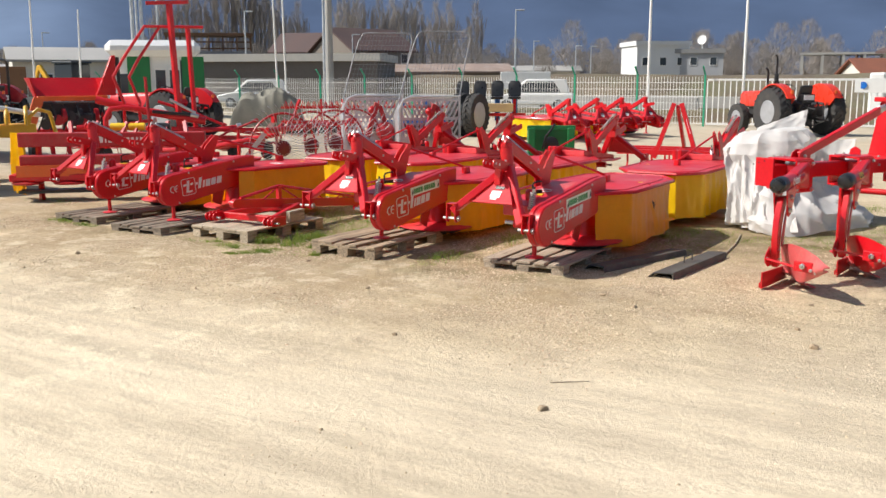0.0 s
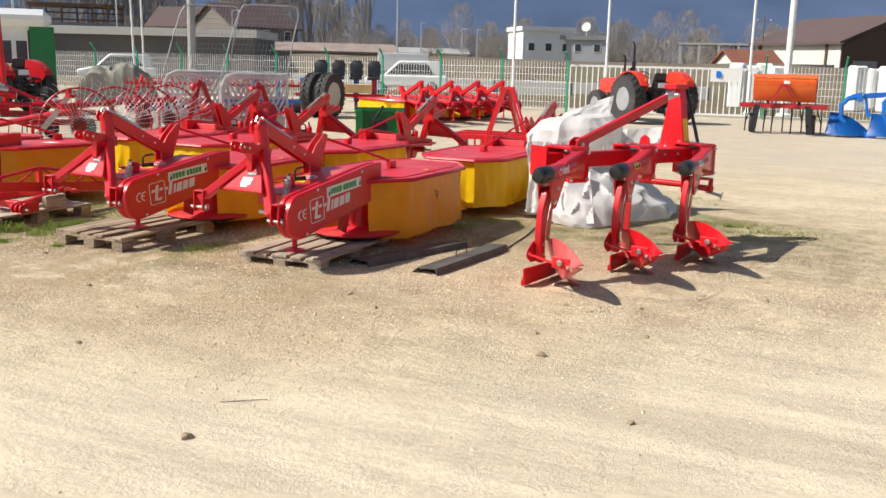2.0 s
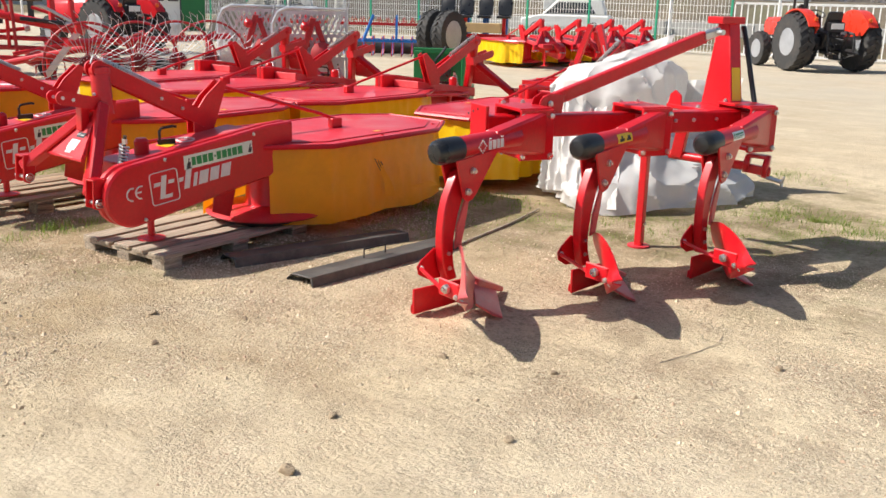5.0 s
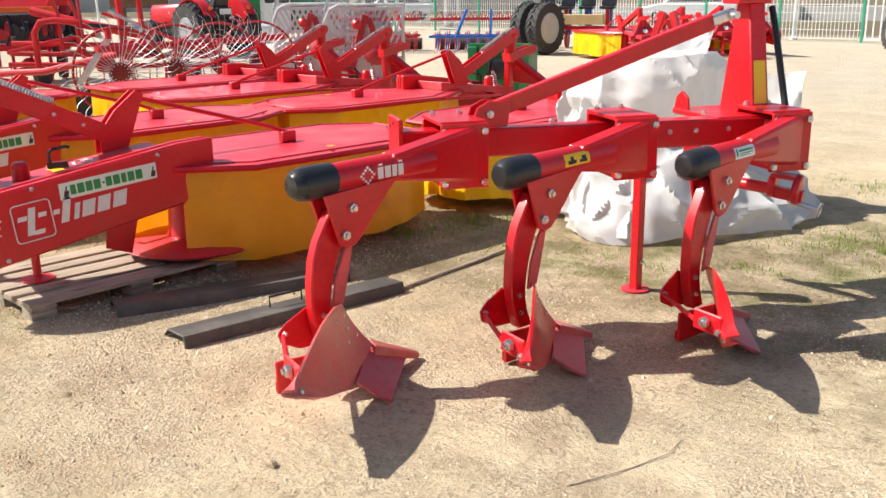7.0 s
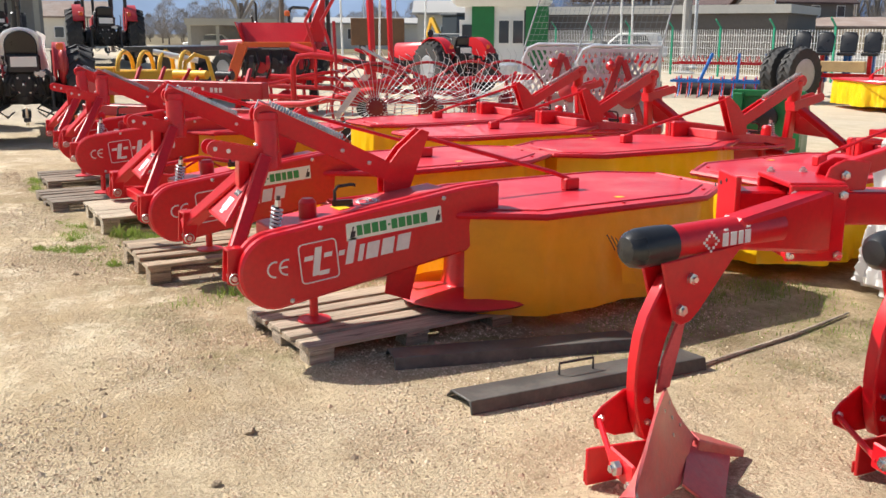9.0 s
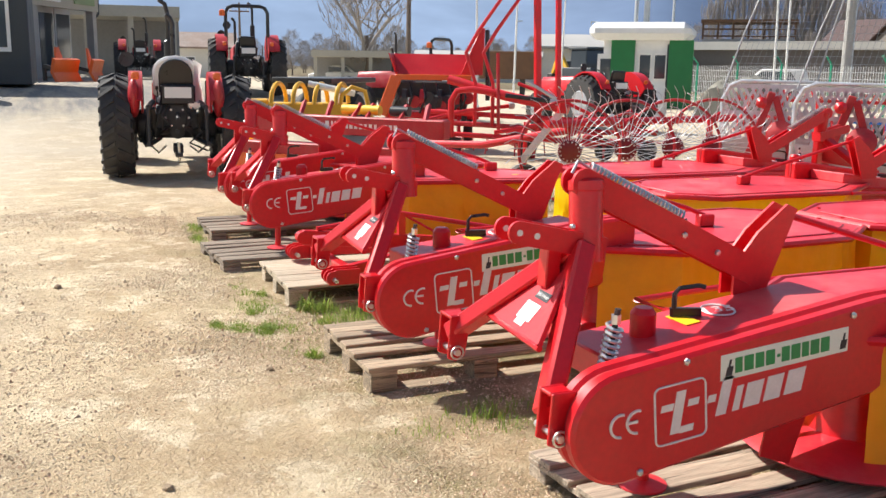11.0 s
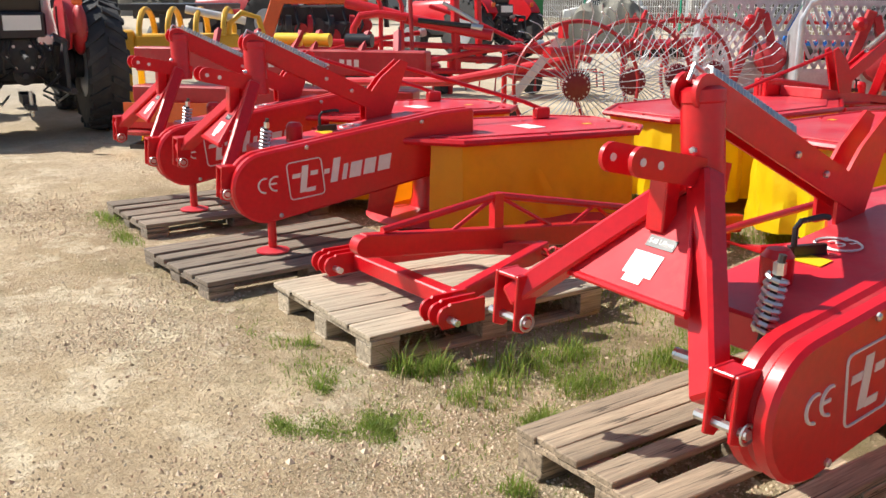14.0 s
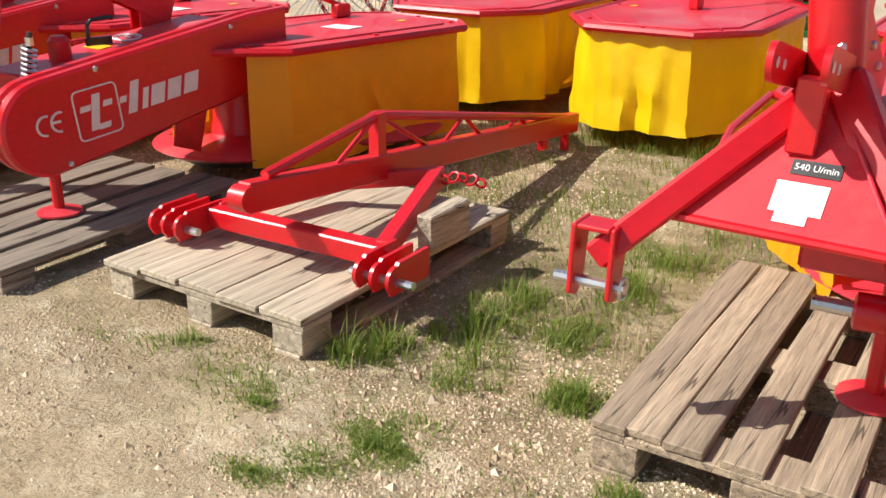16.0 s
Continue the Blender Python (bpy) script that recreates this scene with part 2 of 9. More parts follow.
def tube(bm, pts, r, n=8, closed=False):
    """A round bar through the points; r is one radius or one a point."""
    pts = [Vector(p) for p in pts]
    k = len(pts)
    rs = r if isinstance(r, (list, tuple)) else [r] * k
    rings, side = [], None
    for i, p in enumerate(pts):
        a = pts[(i - 1) % k] if closed or i else p
        b = pts[(i + 1) % k] if closed or i < k - 1 else p
        d = (b - a).normalized()
        if side is None:
            _, side, _ = frame_of(a, b)
        side = (side - d * side.dot(d)).normalized()
        u = d.cross(side)
        rings.append([bm.verts.new(p + rs[i] * (side * math.cos(2 * math.pi * j / n) + u * math.sin(2 * math.pi * j / n))) for j in range(n)])
    for i in range(k if closed else k - 1):
        a, b = rings[i], rings[(i + 1) % k]
        for j in range(n):
            bm.faces.new((a[j], a[(j + 1) % n], b[(j + 1) % n], b[j]))
    if not closed:
        bm.faces.new(rings[0][::-1])
        bm.faces.new(rings[-1])
    return bm


def lathe(bm, profile, c, axis=(0, 0, 1), n=20):
    """Turns a profile of (radius, height) round an axis through c."""
    d, s, u = frame_of((0, 0, 0), axis, (0.3, 0.9, 0.1))
    c = Vector(c)
    rings = []
    for r, h in profile:
        rings.append([bm.verts.new(c + d * h + max(r, 1e-4) * (s * math.cos(2 * math.pi * j / n) + u * math.sin(2 * math.pi * j / n))) for j in range(n)])
    for a, b in zip(rings, rings[1:]):
        for j in range(n):
            bm.faces.new((a[j], a[(j + 1) % n], b[(j + 1) % n], b[j]))
    bm.faces.new(rings[0][::-1])
    bm.faces.new(rings[-1])
    return bm


def helix(p, q, r, turns, per=10):
    d, s, u = frame_of(p, q)
    p, q = Vector(p), Vector(q)
    k = int(turns * per)
    return [p.lerp(q, i / k) + r * (s * math.cos(2 * math.pi * i / per) + u * math.sin(2 * math.pi * i / per)) for i in range(k + 1)]


def mesh_of(bm, name, mat, bev=0.0, smooth=True):
    bmesh.ops.recalc_face_normals(bm, faces=bm.faces)
    if bev:
        edges = [e for e in bm.edges if len(e.link_faces) == 2 and e.calc_face_angle(0) > 0.6]
        bmesh.ops.bevel(bm, geom=edges, offset=bev, segments=1, affect="EDGES", clamp_overlap=True)
    me = bpy.data.meshes.new(name)
    bm.to_mesh(me)
    bm.free()
    me.materials.append(mat)
    if smooth:
        me.shade_smooth()
        me.set_sharp_from_angle(angle=0.6)
    return me


def part(name, bm, mat, parent=None, label="", bev=0.0):
    ob = new(name, mesh_of(bm, name, mat, bev))
    if parent is not None:
        ob.parent = parent
    return tagged(ob, label)


def piece(name, me, parent, m):
    ob = new(name, me)
    ob.parent = parent
    ob.matrix_basis = m
    return ob


def thing(name, label, category, group="", kind=""):
    return tagged(new(name), label, category, group, kind)


def single(name, bm, mat, label, category, group="", kind="", bev=0.0):
    return tagged(part(name, bm, mat, None, "", bev), label, category, group, kind)


def B():
    return bmesh.new()


def lettering(text, size, m, name, mat, parent, depth=0.001):
    """Letters of the built-in font, as a thin mesh at the pose m."""
    cu = bpy.data.curves.new("letters", "FONT")
    cu.body, cu.size, cu.extrude, cu.align_x, cu.align_y = text, size, depth, "CENTER", "CENTER"
    cu.resolution_u = 3
    tmp = new("letters", cu)
    me = bpy.data.meshes.new_from_object(tmp)
    bpy.data.objects.remove(tmp)
    me.name = name
    me.materials.clear()
    me.materials.append(mat)
    ob = new(name, me)
    ob.parent = parent
    ob.matrix_basis = m
    return ob


# ---- ground ----
def ground_height(x, y):
    z = 0.020 * noise.noise(Vector((x * 0.35, y * 0.35, 0.3))) + 0.006 * noise.noise(Vector((x * 2.1, y * 2.1, 5.0)))
    rise = min(1.0, max(0.0, (-15.5 - x) / 14.0)) * min(1.0, max(0.0, (17.0 - y) / 6.0))
    z += 0.85 * rise * rise * (3 - 2 * rise)
    z -= 0.30 * min(1.0, max(0.0, (y - 45) / 40.0))
    return z


def ground_material():
    m = bpy.data.materials.new("dusty_gravel")
    m.use_nodes = True
    n, l = m.node_tree.nodes, m.node_tree.links
    b = n["Principled BSDF"]
    tc = n.new("ShaderNodeTexCoord")

    def noisy(scale, detail=6, rough=0.6):
        t = n.new("ShaderNodeTexNoise")
        t.inputs["Scale"].default_value, t.inputs["Detail"].default_value, t.inputs["Roughness"].default_value = scale, detail, rough
        l.new(tc.outputs["Object"], t.inputs["Vector"])
        return t.outputs[0]

    def ranged(src, a, bb, lo=0.0, hi=1.0):
        r = n.new("ShaderNodeMapRange")
        r.inputs[1].default_value, r.inputs[2].default_value, r.inputs[3].default_value, r.inputs[4].default_value = a, bb, lo, hi
        l.new(src, r.inputs[0])
        return r.outputs[0]

    def mixed(f, c1, c2):
        x = n.new("ShaderNodeMix")
        x.data_type = "RGBA"
        l.new(f, x.inputs[0])
        for c, i in ((c1, 6), (c2, 7)):
            if isinstance(c, tuple):
                x.inputs[i].default_value = (*c, 1)
            else:
                l.new(c, x.inputs[i])
        return x.outputs[2]

    def times(p, q):
        x = n.new("ShaderNodeMath")
        x.operation = "MULTIPLY"
        l.new(p, x.inputs[0])
        l.new(q, x.inputs[1])
        return x.outputs[0]

    # pale caked dust broken by brownish grit, thicker where the machines stand
    sep = n.new("ShaderNodeSeparateXYZ")
    l.new(tc.outputs["Object"], sep.inputs[0])
    close = times(ranged(sep.outputs[1], 3.0, 5.6, 0.25, 1.0), ranged(sep.outputs[1], 14, 10.5, 0.3, 1.0))
    loose = times(ranged(noisy(0.95, 9, 0.70), 0.45, 0.57), close)
    c = mixed(ranged(noisy(0.5), 0.35, 0.65), (0.72, 0.575, 0.375), (0.82, 0.68, 0.46))
    tracks = n.new("ShaderNodeMapping")
    tracks.inputs["Rotation"].default_value = (0, 0, radians(-28))
    tracks.inputs["Scale"].default_value = (0.35, 2.6, 1.0)
    l.new(tc.outputs["Object"], tracks.inputs["Vector"])
    streak = n.new("ShaderNodeTexNoise")
    streak.inputs["Scale"].default_value, streak.inputs["Detail"].default_value, streak.inputs["Roughness"].default_value = 1.0, 8, 0.66
    l.new(tracks.outputs[0], streak.inputs["Vector"])
    c = mixed(ranged(streak.outputs[0], 0.48, 0.68, 0, 0.55), c, (0.45, 0.35, 0.23))
    c = mixed(ranged(noisy(5.5, 8, 0.7), 0.48, 0.66, 0, 0.5), c, (0.44, 0.345, 0.225))
    vor = n.new("ShaderNodeTexVoronoi")
    vor.inputs["Scale"].default_value = 105
    l.new(tc.outputs["Object"], vor.inputs["Vector"])
    bw = n.new("ShaderNodeSeparateColor")
    l.new(vor.outputs["Color"], bw.inputs[0])
    grain = mixed(bw.outputs[0], (0.40, 0.305, 0.20), (0.79, 0.66, 0.47))
    grain = mixed(ranged(bw.outputs[1], 0.86, 0.9), grain, (0.40, 0.24, 0.16))
    c = mixed(times(loose, ranged(noisy(9, 5, 0.7), 0.36, 0.58, 0.45, 1.0)), c, grain)
    c = mixed(times(ranged(noisy(1.7, 8, 0.72), 0.50, 0.62, 0, 0.65), close), c, (0.39, 0.285, 0.185))
    scabs = ranged(noisy(13, 8, 0.70), 0.55, 0.61)
    c = mixed(times(times(scabs, ranged(noisy(0.7, 5), 0.42, 0.60)), close), c, (0.36, 0.265, 0.17))
    clods = noisy(34, 6, 0.74)
    rough_ = ranged(noisy(2.1, 7, 0.7), 0.40, 0.60, 0.25, 1.0)
    c = mixed(times(ranged(clods, 0.51, 0.61, 0, 0.7), times(rough_, close)), c, (0.37, 0.275, 0.18))
    c = mixed(times(ranged(clods, 0.46, 0.34, 0, 0.6), times(rough_, close)), c, (0.84, 0.70, 0.50))
    c = mixed(ranged(noisy(160, 3), 0.62, 0.72, 0, 0.3), c, (0.74, 0.67, 0.54))
    c = mixed(ranged(noisy(210, 3), 0.58, 0.70, 0, 0.4), c, (0.20, 0.16, 0.11))
    # pit shadows painted as dark specks between the caked plates, pale crumbs too
    patchy = ranged(noisy(1.1, 6, 0.7), 0.44, 0.55, 0.05, 1.0)
    c = mixed(times(times(ranged(noisy(62, 4, 0.75), 0.56, 0.63, 0, 0.75), patchy), close), c, (0.27, 0.20, 0.13))
    c = mixed(times(times(ranged(noisy(48, 4, 0.75), 0.44, 0.36, 0, 0.6), patchy), close), c, (0.86, 0.75, 0.57))
    # paler, greyer dust on the open yard
    aside = n.new("ShaderNodeMath")
    aside.operation = "SUBTRACT"
    l.new(sep.outputs[1], aside.inputs[0])
    l.new(ranged(sep.outputs[0], -3.5, 0.5, 0.0, 2.6), aside.inputs[1])
    c = mixed(ranged(aside.outputs[0], 5.6, 3.6, 0, 0.70), c, mixed(ranged(streak.outputs[0], 0.42, 0.60), (0.78, 0.665, 0.495), (0.56, 0.47, 0.345)))
    # browner crust along the front row of machines
    crust = times(ranged(sep.outputs[1], 4.3, 6.0), ranged(sep.outputs[0], 0.0, -3.4, 0.0, 1.0))
    c = mixed(times(crust, ranged(noisy(1.3, 9, 0.74), 0.38, 0.62, 0.10, 0.75)), c, (0.42, 0.30, 0.165))
    # pale caked plates left between the loose grit
    plates = times(ranged(noisy(2.4, 10, 0.72), 0.525, 0.585, 0, 0.55), ranged(noisy(9, 6, 0.7), 0.40, 0.52, 0.35, 1.0))
    c = mixed(times(times(plates, ranged(sep.outputs[0], -3.0, -4.6)), ranged(sep.outputs[1], 7.4, 6.9)), c, (0.88, 0.765, 0.555))
    # mossy earth among the parked machines
    shifted = n.new("ShaderNodeMath")
    shifted.operation = "SUBTRACT"
    l.new(sep.outputs[1], shifted.inputs[0])
    l.new(ranged(sep.outputs[0], -3.7, -2.5, 0, 2.3), shifted.inputs[1])
    band = times(ranged(shifted.outputs[0], 6.1, 7.5), ranged(sep.outputs[1], 13.5, 11.5))
    band = times(band, times(ranged(sep.outputs[0], -11.5, -10), ranged(sep.outputs[0], 1.2, -1.2)))
    wet = times(band, ranged(noisy(2.1, 8, 0.7), 0.40, 0.60, 0.12, 0.88))
    c = mixed(wet, c, (0.235, 0.175, 0.095))
    moss = times(band, ranged(noisy(2.3, 8, 0.7), 0.50, 0.66, 0, 0.7))
    c = mixed(moss, c, (0.15, 0.165, 0.04))
    # greyer trodden gravel over the far yard
    wide = n.new("ShaderNodeMath")
    wide.operation = "MAXIMUM"
    l.new(ranged(sep.outputs[1], 12, 21), wide.inputs[0])
    l.new(ranged(sep.outputs[0], -10.5, -18), wide.inputs[1])
    c = mixed(times(wide.outputs[0], ranged(noisy(0.35, 6, 0.65), 0.3, 0.7, 0.45, 0.85)), c, (0.50, 0.445, 0.355))
    # streaked tree shade in front of the office, painted grey into the ground
    tree_shade = times(ranged(sep.outputs[0], -20.5, -23.5), ranged(sep.outputs[1], 13, 8.5))
    c = mixed(times(tree_shade, ranged(streak.outputs[0], 0.38, 0.58, 0.95, 0.35)), c, (0.21, 0.205, 0.20))
    # fields past the yard
    field = ranged(sep.outputs[1], 34.2, 37.5)
    c = mixed(field, c, mixed(ranged(noisy(0.05), 0.4, 0.6), (0.16, 0.115, 0.075), (0.17, 0.15, 0.08)))
    l.new(c, b.inputs["Base Color"])
    b.inputs["Roughness"].default_value = 0.95
    b.inputs["Specular IOR Level"].default_value = 0.2
    lumps = n.new("ShaderNodeTexVoronoi")
    lumps.inputs["Scale"].default_value = 80
    l.new(tc.outputs["Object"], lumps.inputs["Vector"])
    heap = n.new("ShaderNodeMath")
    heap.operation = "SUBTRACT"
    l.new(noisy(7, 9, 0.75), heap.inputs[0])
    l.new(times(lumps.outputs["Distance"], ranged(loose, 0, 1, 0.02, 0.20)), heap.inputs[1])
    h = n.new("ShaderNodeMath")
    h.operation = "ADD"
    l.new(heap.outputs[0], h.inputs[0])
    l.new(times(times(clods, close), ranged(rough_, 0, 1, 0.06, -0.55)), h.inputs[1])
    bp = n.new("ShaderNodeBump")
    bp.inputs["Strength"].default_value, bp.inputs["Distance"].default_value = 1.0, 0.040
    l.new(times(h.outputs[0], ranged(aside.outputs[0], 3.6, 6.2, 0.55, 1.0)), bp.inputs["Height"])
    l.new(bp.outputs[0], b.inputs["Normal"])
    return m


def make_ground():
    far = [70, 90, 130, 200, 320, 520, 900, 1600, 2600]
    xs = [-v for v in far[::-1]] + [-60 + 2.0 * i for i in range(22)] + [-16 + 0.16 * i for i in range(120)] + [3.2 + 1.4 * i for i in range(40)] + far
    ys = [-v for v in far[::-1]] + [-60 + 3.0 * i for i in range(20)] + [0.16 * i for i in range(100)] + [16 + 1.5 * i for i in range(34)] + far
    xs = sorted(set(round(v, 3) for v in xs))
    ys = sorted(set(round(v, 3) for v in ys))
    verts = [(x, y, ground_height(x, y)) for y in ys for x in xs]
    k = len(xs)
    faces = [(j * k + i, j * k + i + 1, (j + 1) * k + i + 1, (j + 1) * k + i) for j in range(len(ys) - 1) for i in range(k - 1)]
    me = bpy.data.meshes.new("ground")
    me.from_pydata(verts, [], faces)
    me.shade_smooth()
    me.materials.append(ground_material())
    tagged(new("ground", me), "pale dusty gravel yard with mossy patches", "ground", kind="structure")


make_ground()


# ---- drum mowers ----
OCT = [(-0.12, 1.05), (0.25, 1.58), (0.22, 2.72), (-0.03, 3.10), (-0.60, 3.10), (-0.84, 2.80), (-0.84, 1.60), (-0.50, 1.05)]


def inset(poly, d):
    k = len(poly)
    out = []
    for i in range(k):
        a, b, c = (Vector(poly[(i + s) % k]) for s in (-1, 0, 1))
        n1, n2 = ((v.y, -v.x) for v in ((b - a).normalized(), (c - b).normalized()))
        n = (Vector(n1) + Vector(n2)).normalized()
        w = d / max(0.4, n.dot(Vector(n1)))
        out.append(b - n * w)
    return [(v.x, v.y) for v in out]


SHORT = [(-0.05, 0.98), (0.235, 1.24), (0.37, 2.34), (0.22, 2.50), (-0.25, 2.52), (-0.44, 2.34), (-0.60, 1.60), (-0.42, 1.04)]


def skirt_mesh(bm, outline, top, bottom, wave, seed, open_edge=None, start=0.0):
    """A hanging cloth round the outline, with folds and a ragged lower hem."""
    path = inset(outline, 0.035)
    k = len(path)
    pts = []
    for i in range(k):
        if open_edge is not None and i in open_edge:
            continue
        a, b = Vector(path[i]), Vector(path[(i + 1) % k])
        if i == 0:
            a = a.lerp(b, start)
        m = max(2, int((b - a).length / 0.03))
        for j in range(m):
            pts.append((a.lerp(b, j / m), (b - a).normalized()))
    rows = 9
    grid = []
    for r in range(rows):
        f = r / (rows - 1)
        row = []
        for s, (p, d) in enumerate(pts):
            q = Vector((p.x * 3.0, p.y * 3.0, seed))
            w = wave * f ** 0.55 * (noise.noise(q * 2.3) + 0.6 * noise.noise(q * 5.7 + Vector((0, 0, 2 * f)))) + 0.02 * f
            w += 0.007 * noise.noise(Vector((p.x * 14, p.y * 14, f * 4 + seed))) + 0.5 * wave * f * noise.noise(Vector((p.x * 4 + 3 * f, p.y * 4 - 4 * f, seed)))
            hem = bottom + 0.03 * noise.noise(q * 0.8) - 0.02
            row.append(bm.verts.new((p.x + d.y * w, p.y - d.x * w, top + (hem - top) * f)))
        grid.append(row)
    k2 = len(pts)
    for r in range(rows - 1):
        for s in range(k2 if open_edge is None else k2 - 1):
            t = (s + 1) % k2
            bm.faces.new((grid[r][s], grid[r][t], grid[r + 1][t], grid[r + 1][s]))
    return bm


def arm_outline(grow=0.0):
    """The side outline (y, z) of the long belt guard: round at the hitch end, rising to the drums."""
    c, r = (0.235, 0.445), 0.180 + grow
    pts = [(c[0] + r * math.cos(radians(a)), c[1] + r * math.sin(radians(a))) for a in range(98, 285, 11)]
    return pts + [(1.26, 0.43 - grow), (1.46, 0.55), (1.46, 0.775 + grow), (1.25, 0.765 + grow)]


def slanted(bm, x, y, z, w, h, tilt, lean=0.25):
    """A leaning flat bar on the guard's side."""
    pts = []
    for a, b in ((0, 0), (w, 0), (w, h), (0, h)):
        u, v = a + b * lean, b
        pts.append((x, y + u * math.cos(tilt) - v * math.sin(tilt), z + u * math.sin(tilt) + v * math.cos(tilt)))
    prism(bm, pts, (0.002, 0, 0))


def drum_mower(label, sticker, wave, seed, plate_paper=True, top_paper=False, outline=OCT, foot=(-0.28, 0.52, 0.098)):
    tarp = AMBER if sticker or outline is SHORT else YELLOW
    t = thing("drum_mower", label, "drum mower", "drum mowers in the yard")
    # belt guard: two shells with a groove, its core a darker red
    outer = part("belt_guard", prism(B(), [(0, y, z) for y, z in arm_outline()], (-0.055, 0, 0)), RED, t, "red belt guard with a rounded end", 0.012)
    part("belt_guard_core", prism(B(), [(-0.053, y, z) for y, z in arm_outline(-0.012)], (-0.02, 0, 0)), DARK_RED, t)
    part("inner_guard", prism(B(), [(-0.071, y, z) for y, z in arm_outline()], (-0.055, 0, 0)), RED, t, "", 0.012)
    tilt = 0.10
    bm = B()
    # round-cornered badge frame
    cy, cz, hw = 0.44, 0.475, 0.095
    path = []
    for sx, sy, a0 in ((1, 1, 0), (-1, 1, 90), (-1, -1, 180), (1, -1, 270)):
        for a in (0, 30, 60, 90):
            u = sx * (hw - 0.02) + 0.02 * math.cos(radians(a0 + a))
            v = sy * (hw - 0.02) + 0.02 * math.sin(radians(a0 + a))
            path.append((0.002, cy + u * math.cos(tilt) - v * math.sin(tilt), cz + u * math.sin(tilt) + v * math.cos(tilt)))
    tube(bm, path, 0.0035, 5, True)
    slanted(bm, 0, cy - 0.035, cz - 0.07, 0.035, 0.135, tilt, 0.22)
    slanted(bm, 0, cy - 0.075, cz + 0.005, 0.045, 0.022, tilt)
    slanted(bm, 0, cy + 0.025, cz + 0.015, 0.04, 0.022, tilt)
    slanted(bm, 0, cy + 0.0, cz - 0.07, 0.05, 0.022, tilt)
    part("badge", bm, PALE_PRINT, outer, "white outlined badge")
    bm = B()
    for y, z, w, h in ((0.540, 0.052, 0.030, 0.024), (0.575, 0.0, 0.040, 0.122), (0.640, 0.0, 0.026, 0.080), (0.682, 0.0, 0.066, 0.080), (0.764, 0.0, 0.066, 0.080), (0.848, 0.0, 0.072, 0.080)):
        slanted(bm, 0, y, 0.438 + z + (y - 0.545) * 0.13, w, h, tilt, 0.28)
    part("marking", bm, PALE_PRINT, outer, "faded white maker's marking")
    for k, name in ((0.222, "ce_mark"), (0.280, "ce_mark")):
        bm = B()
        arc = [(0.002, k + 0.036 * math.cos(radians(a)), 0.462 + (k - 0.25) * 0.1 + 0.036 * math.sin(radians(a))) for a in range(75, 290, 18)]
        tube(bm, arc, 0.0048, 5)
        if k > 0.25:
            beam(bm, (0.002, k - 0.032, 0.465), (0.002, k + 0.002, 0.467), 0.004, 0.009)
        part(name, bm, PALE_PRINT, outer)
    if sticker:
        slope = 0.083
        bm = B()
        slanted(bm, 0.0, 0.585, 0.556, 0.525, 0.084, slope, 0.03)
        part("sticker", bm, STICKER_PALE, outer, "pale sticker with green print")
        bm = B()
        y = 0.640
        for i, w in enumerate((0.036, 0.044, 0.042, 0.044, 0.020, 0.040, 0.044, 0.036, 0.044, 0.044)):
            z = 0.573 + (y - 0.585) * slope
            slanted(bm, 0.002, y, z + (0.020 if i == 4 else 0.0), w - 0.008, 0.010 if i == 4 else 0.050, slope, 0.0)
            y += w
        part("green_print", bm, STICKER_GREEN, outer)
        for yy in (0.602, 1.072):
            bm = B()
            z = 0.568 + (yy - 0.585) * slope
            slanted(bm, 0.002, yy, z, 0.024, 0.030, slope)
            slanted(bm, 0.002, yy + 0.009, z + 0.028, 0.007, 0.026, slope)
            part("emblem", bm, ENGINE, outer)
    for yy, zz in ((0.45, 0.635), (1.12, 0.72), (0.3, 0.30)):
        part("guard_bolt", lathe(B(), [(0.012, 0), (0.012, 0.006), (0.006, 0.010)], (0, yy, zz), (1, 0, 0), 6), STEEL, outer)
    # gearbox deck beside the guard
    deck = part("gearbox_deck", prism(B(), [(-0.128, 0.30, 0.50), (-0.128, 1.30, 0.64), (-0.128, 1.30, 0.72), (-0.128, 0.30, 0.60)], (-0.36, 0, 0)), RED_FLAT, t, "", 0.008)
    part("bearing_cap", lathe(B(), [(0.045, 0), (0.045, 0.08), (0.03, 0.10)], (-0.33, 0.52, 0.62), (0, 0, 1), 12), RED, t)
    bm = B()
    ring = [(-0.36 + 0.07 * math.cos(a * math.pi / 10), 0.86 + 0.05 * math.sin(a * math.pi / 10), 0.6725 + 0.118 * 0.05 * math.sin(a * math.pi / 10)) for a in range(20)]
    tube(bm, ring, 0.004, 4, True)
    part("round_sticker", bm, PALE_PRINT, deck)
    part("yellow_label", prism(B(), [(-0.42, 0.68, 0.648), (-0.30, 0.68, 0.648), (-0.30, 0.74, 0.655), (-0.42, 0.74, 0.655)], (0, 0, 0.002)), STICKER_YELLOW, deck)
    lettering("135", 0.085, pose(-0.36, 0.86, 0.6745, 6.7, 0, 0) @ pose(0, 0, 0, 0, 0, 70), "model_number", PALE_PRINT, deck, 0.0006)
    bm = B()
    tube(bm, [(-0.40, 0.70, 0.60), (-0.40, 0.70, 0.735), (-0.395, 0.715, 0.755), (-0.37, 0.78, 0.765), (-0.36, 0.80, 0.76)], 0.009, 8)
    beam(bm, (-0.41, 0.69, 0.668), (-0.35, 0.78, 0.675), 0.02, 0.03)
    part("crank_lever", bm, BLACK, t, "bent black steel lever")
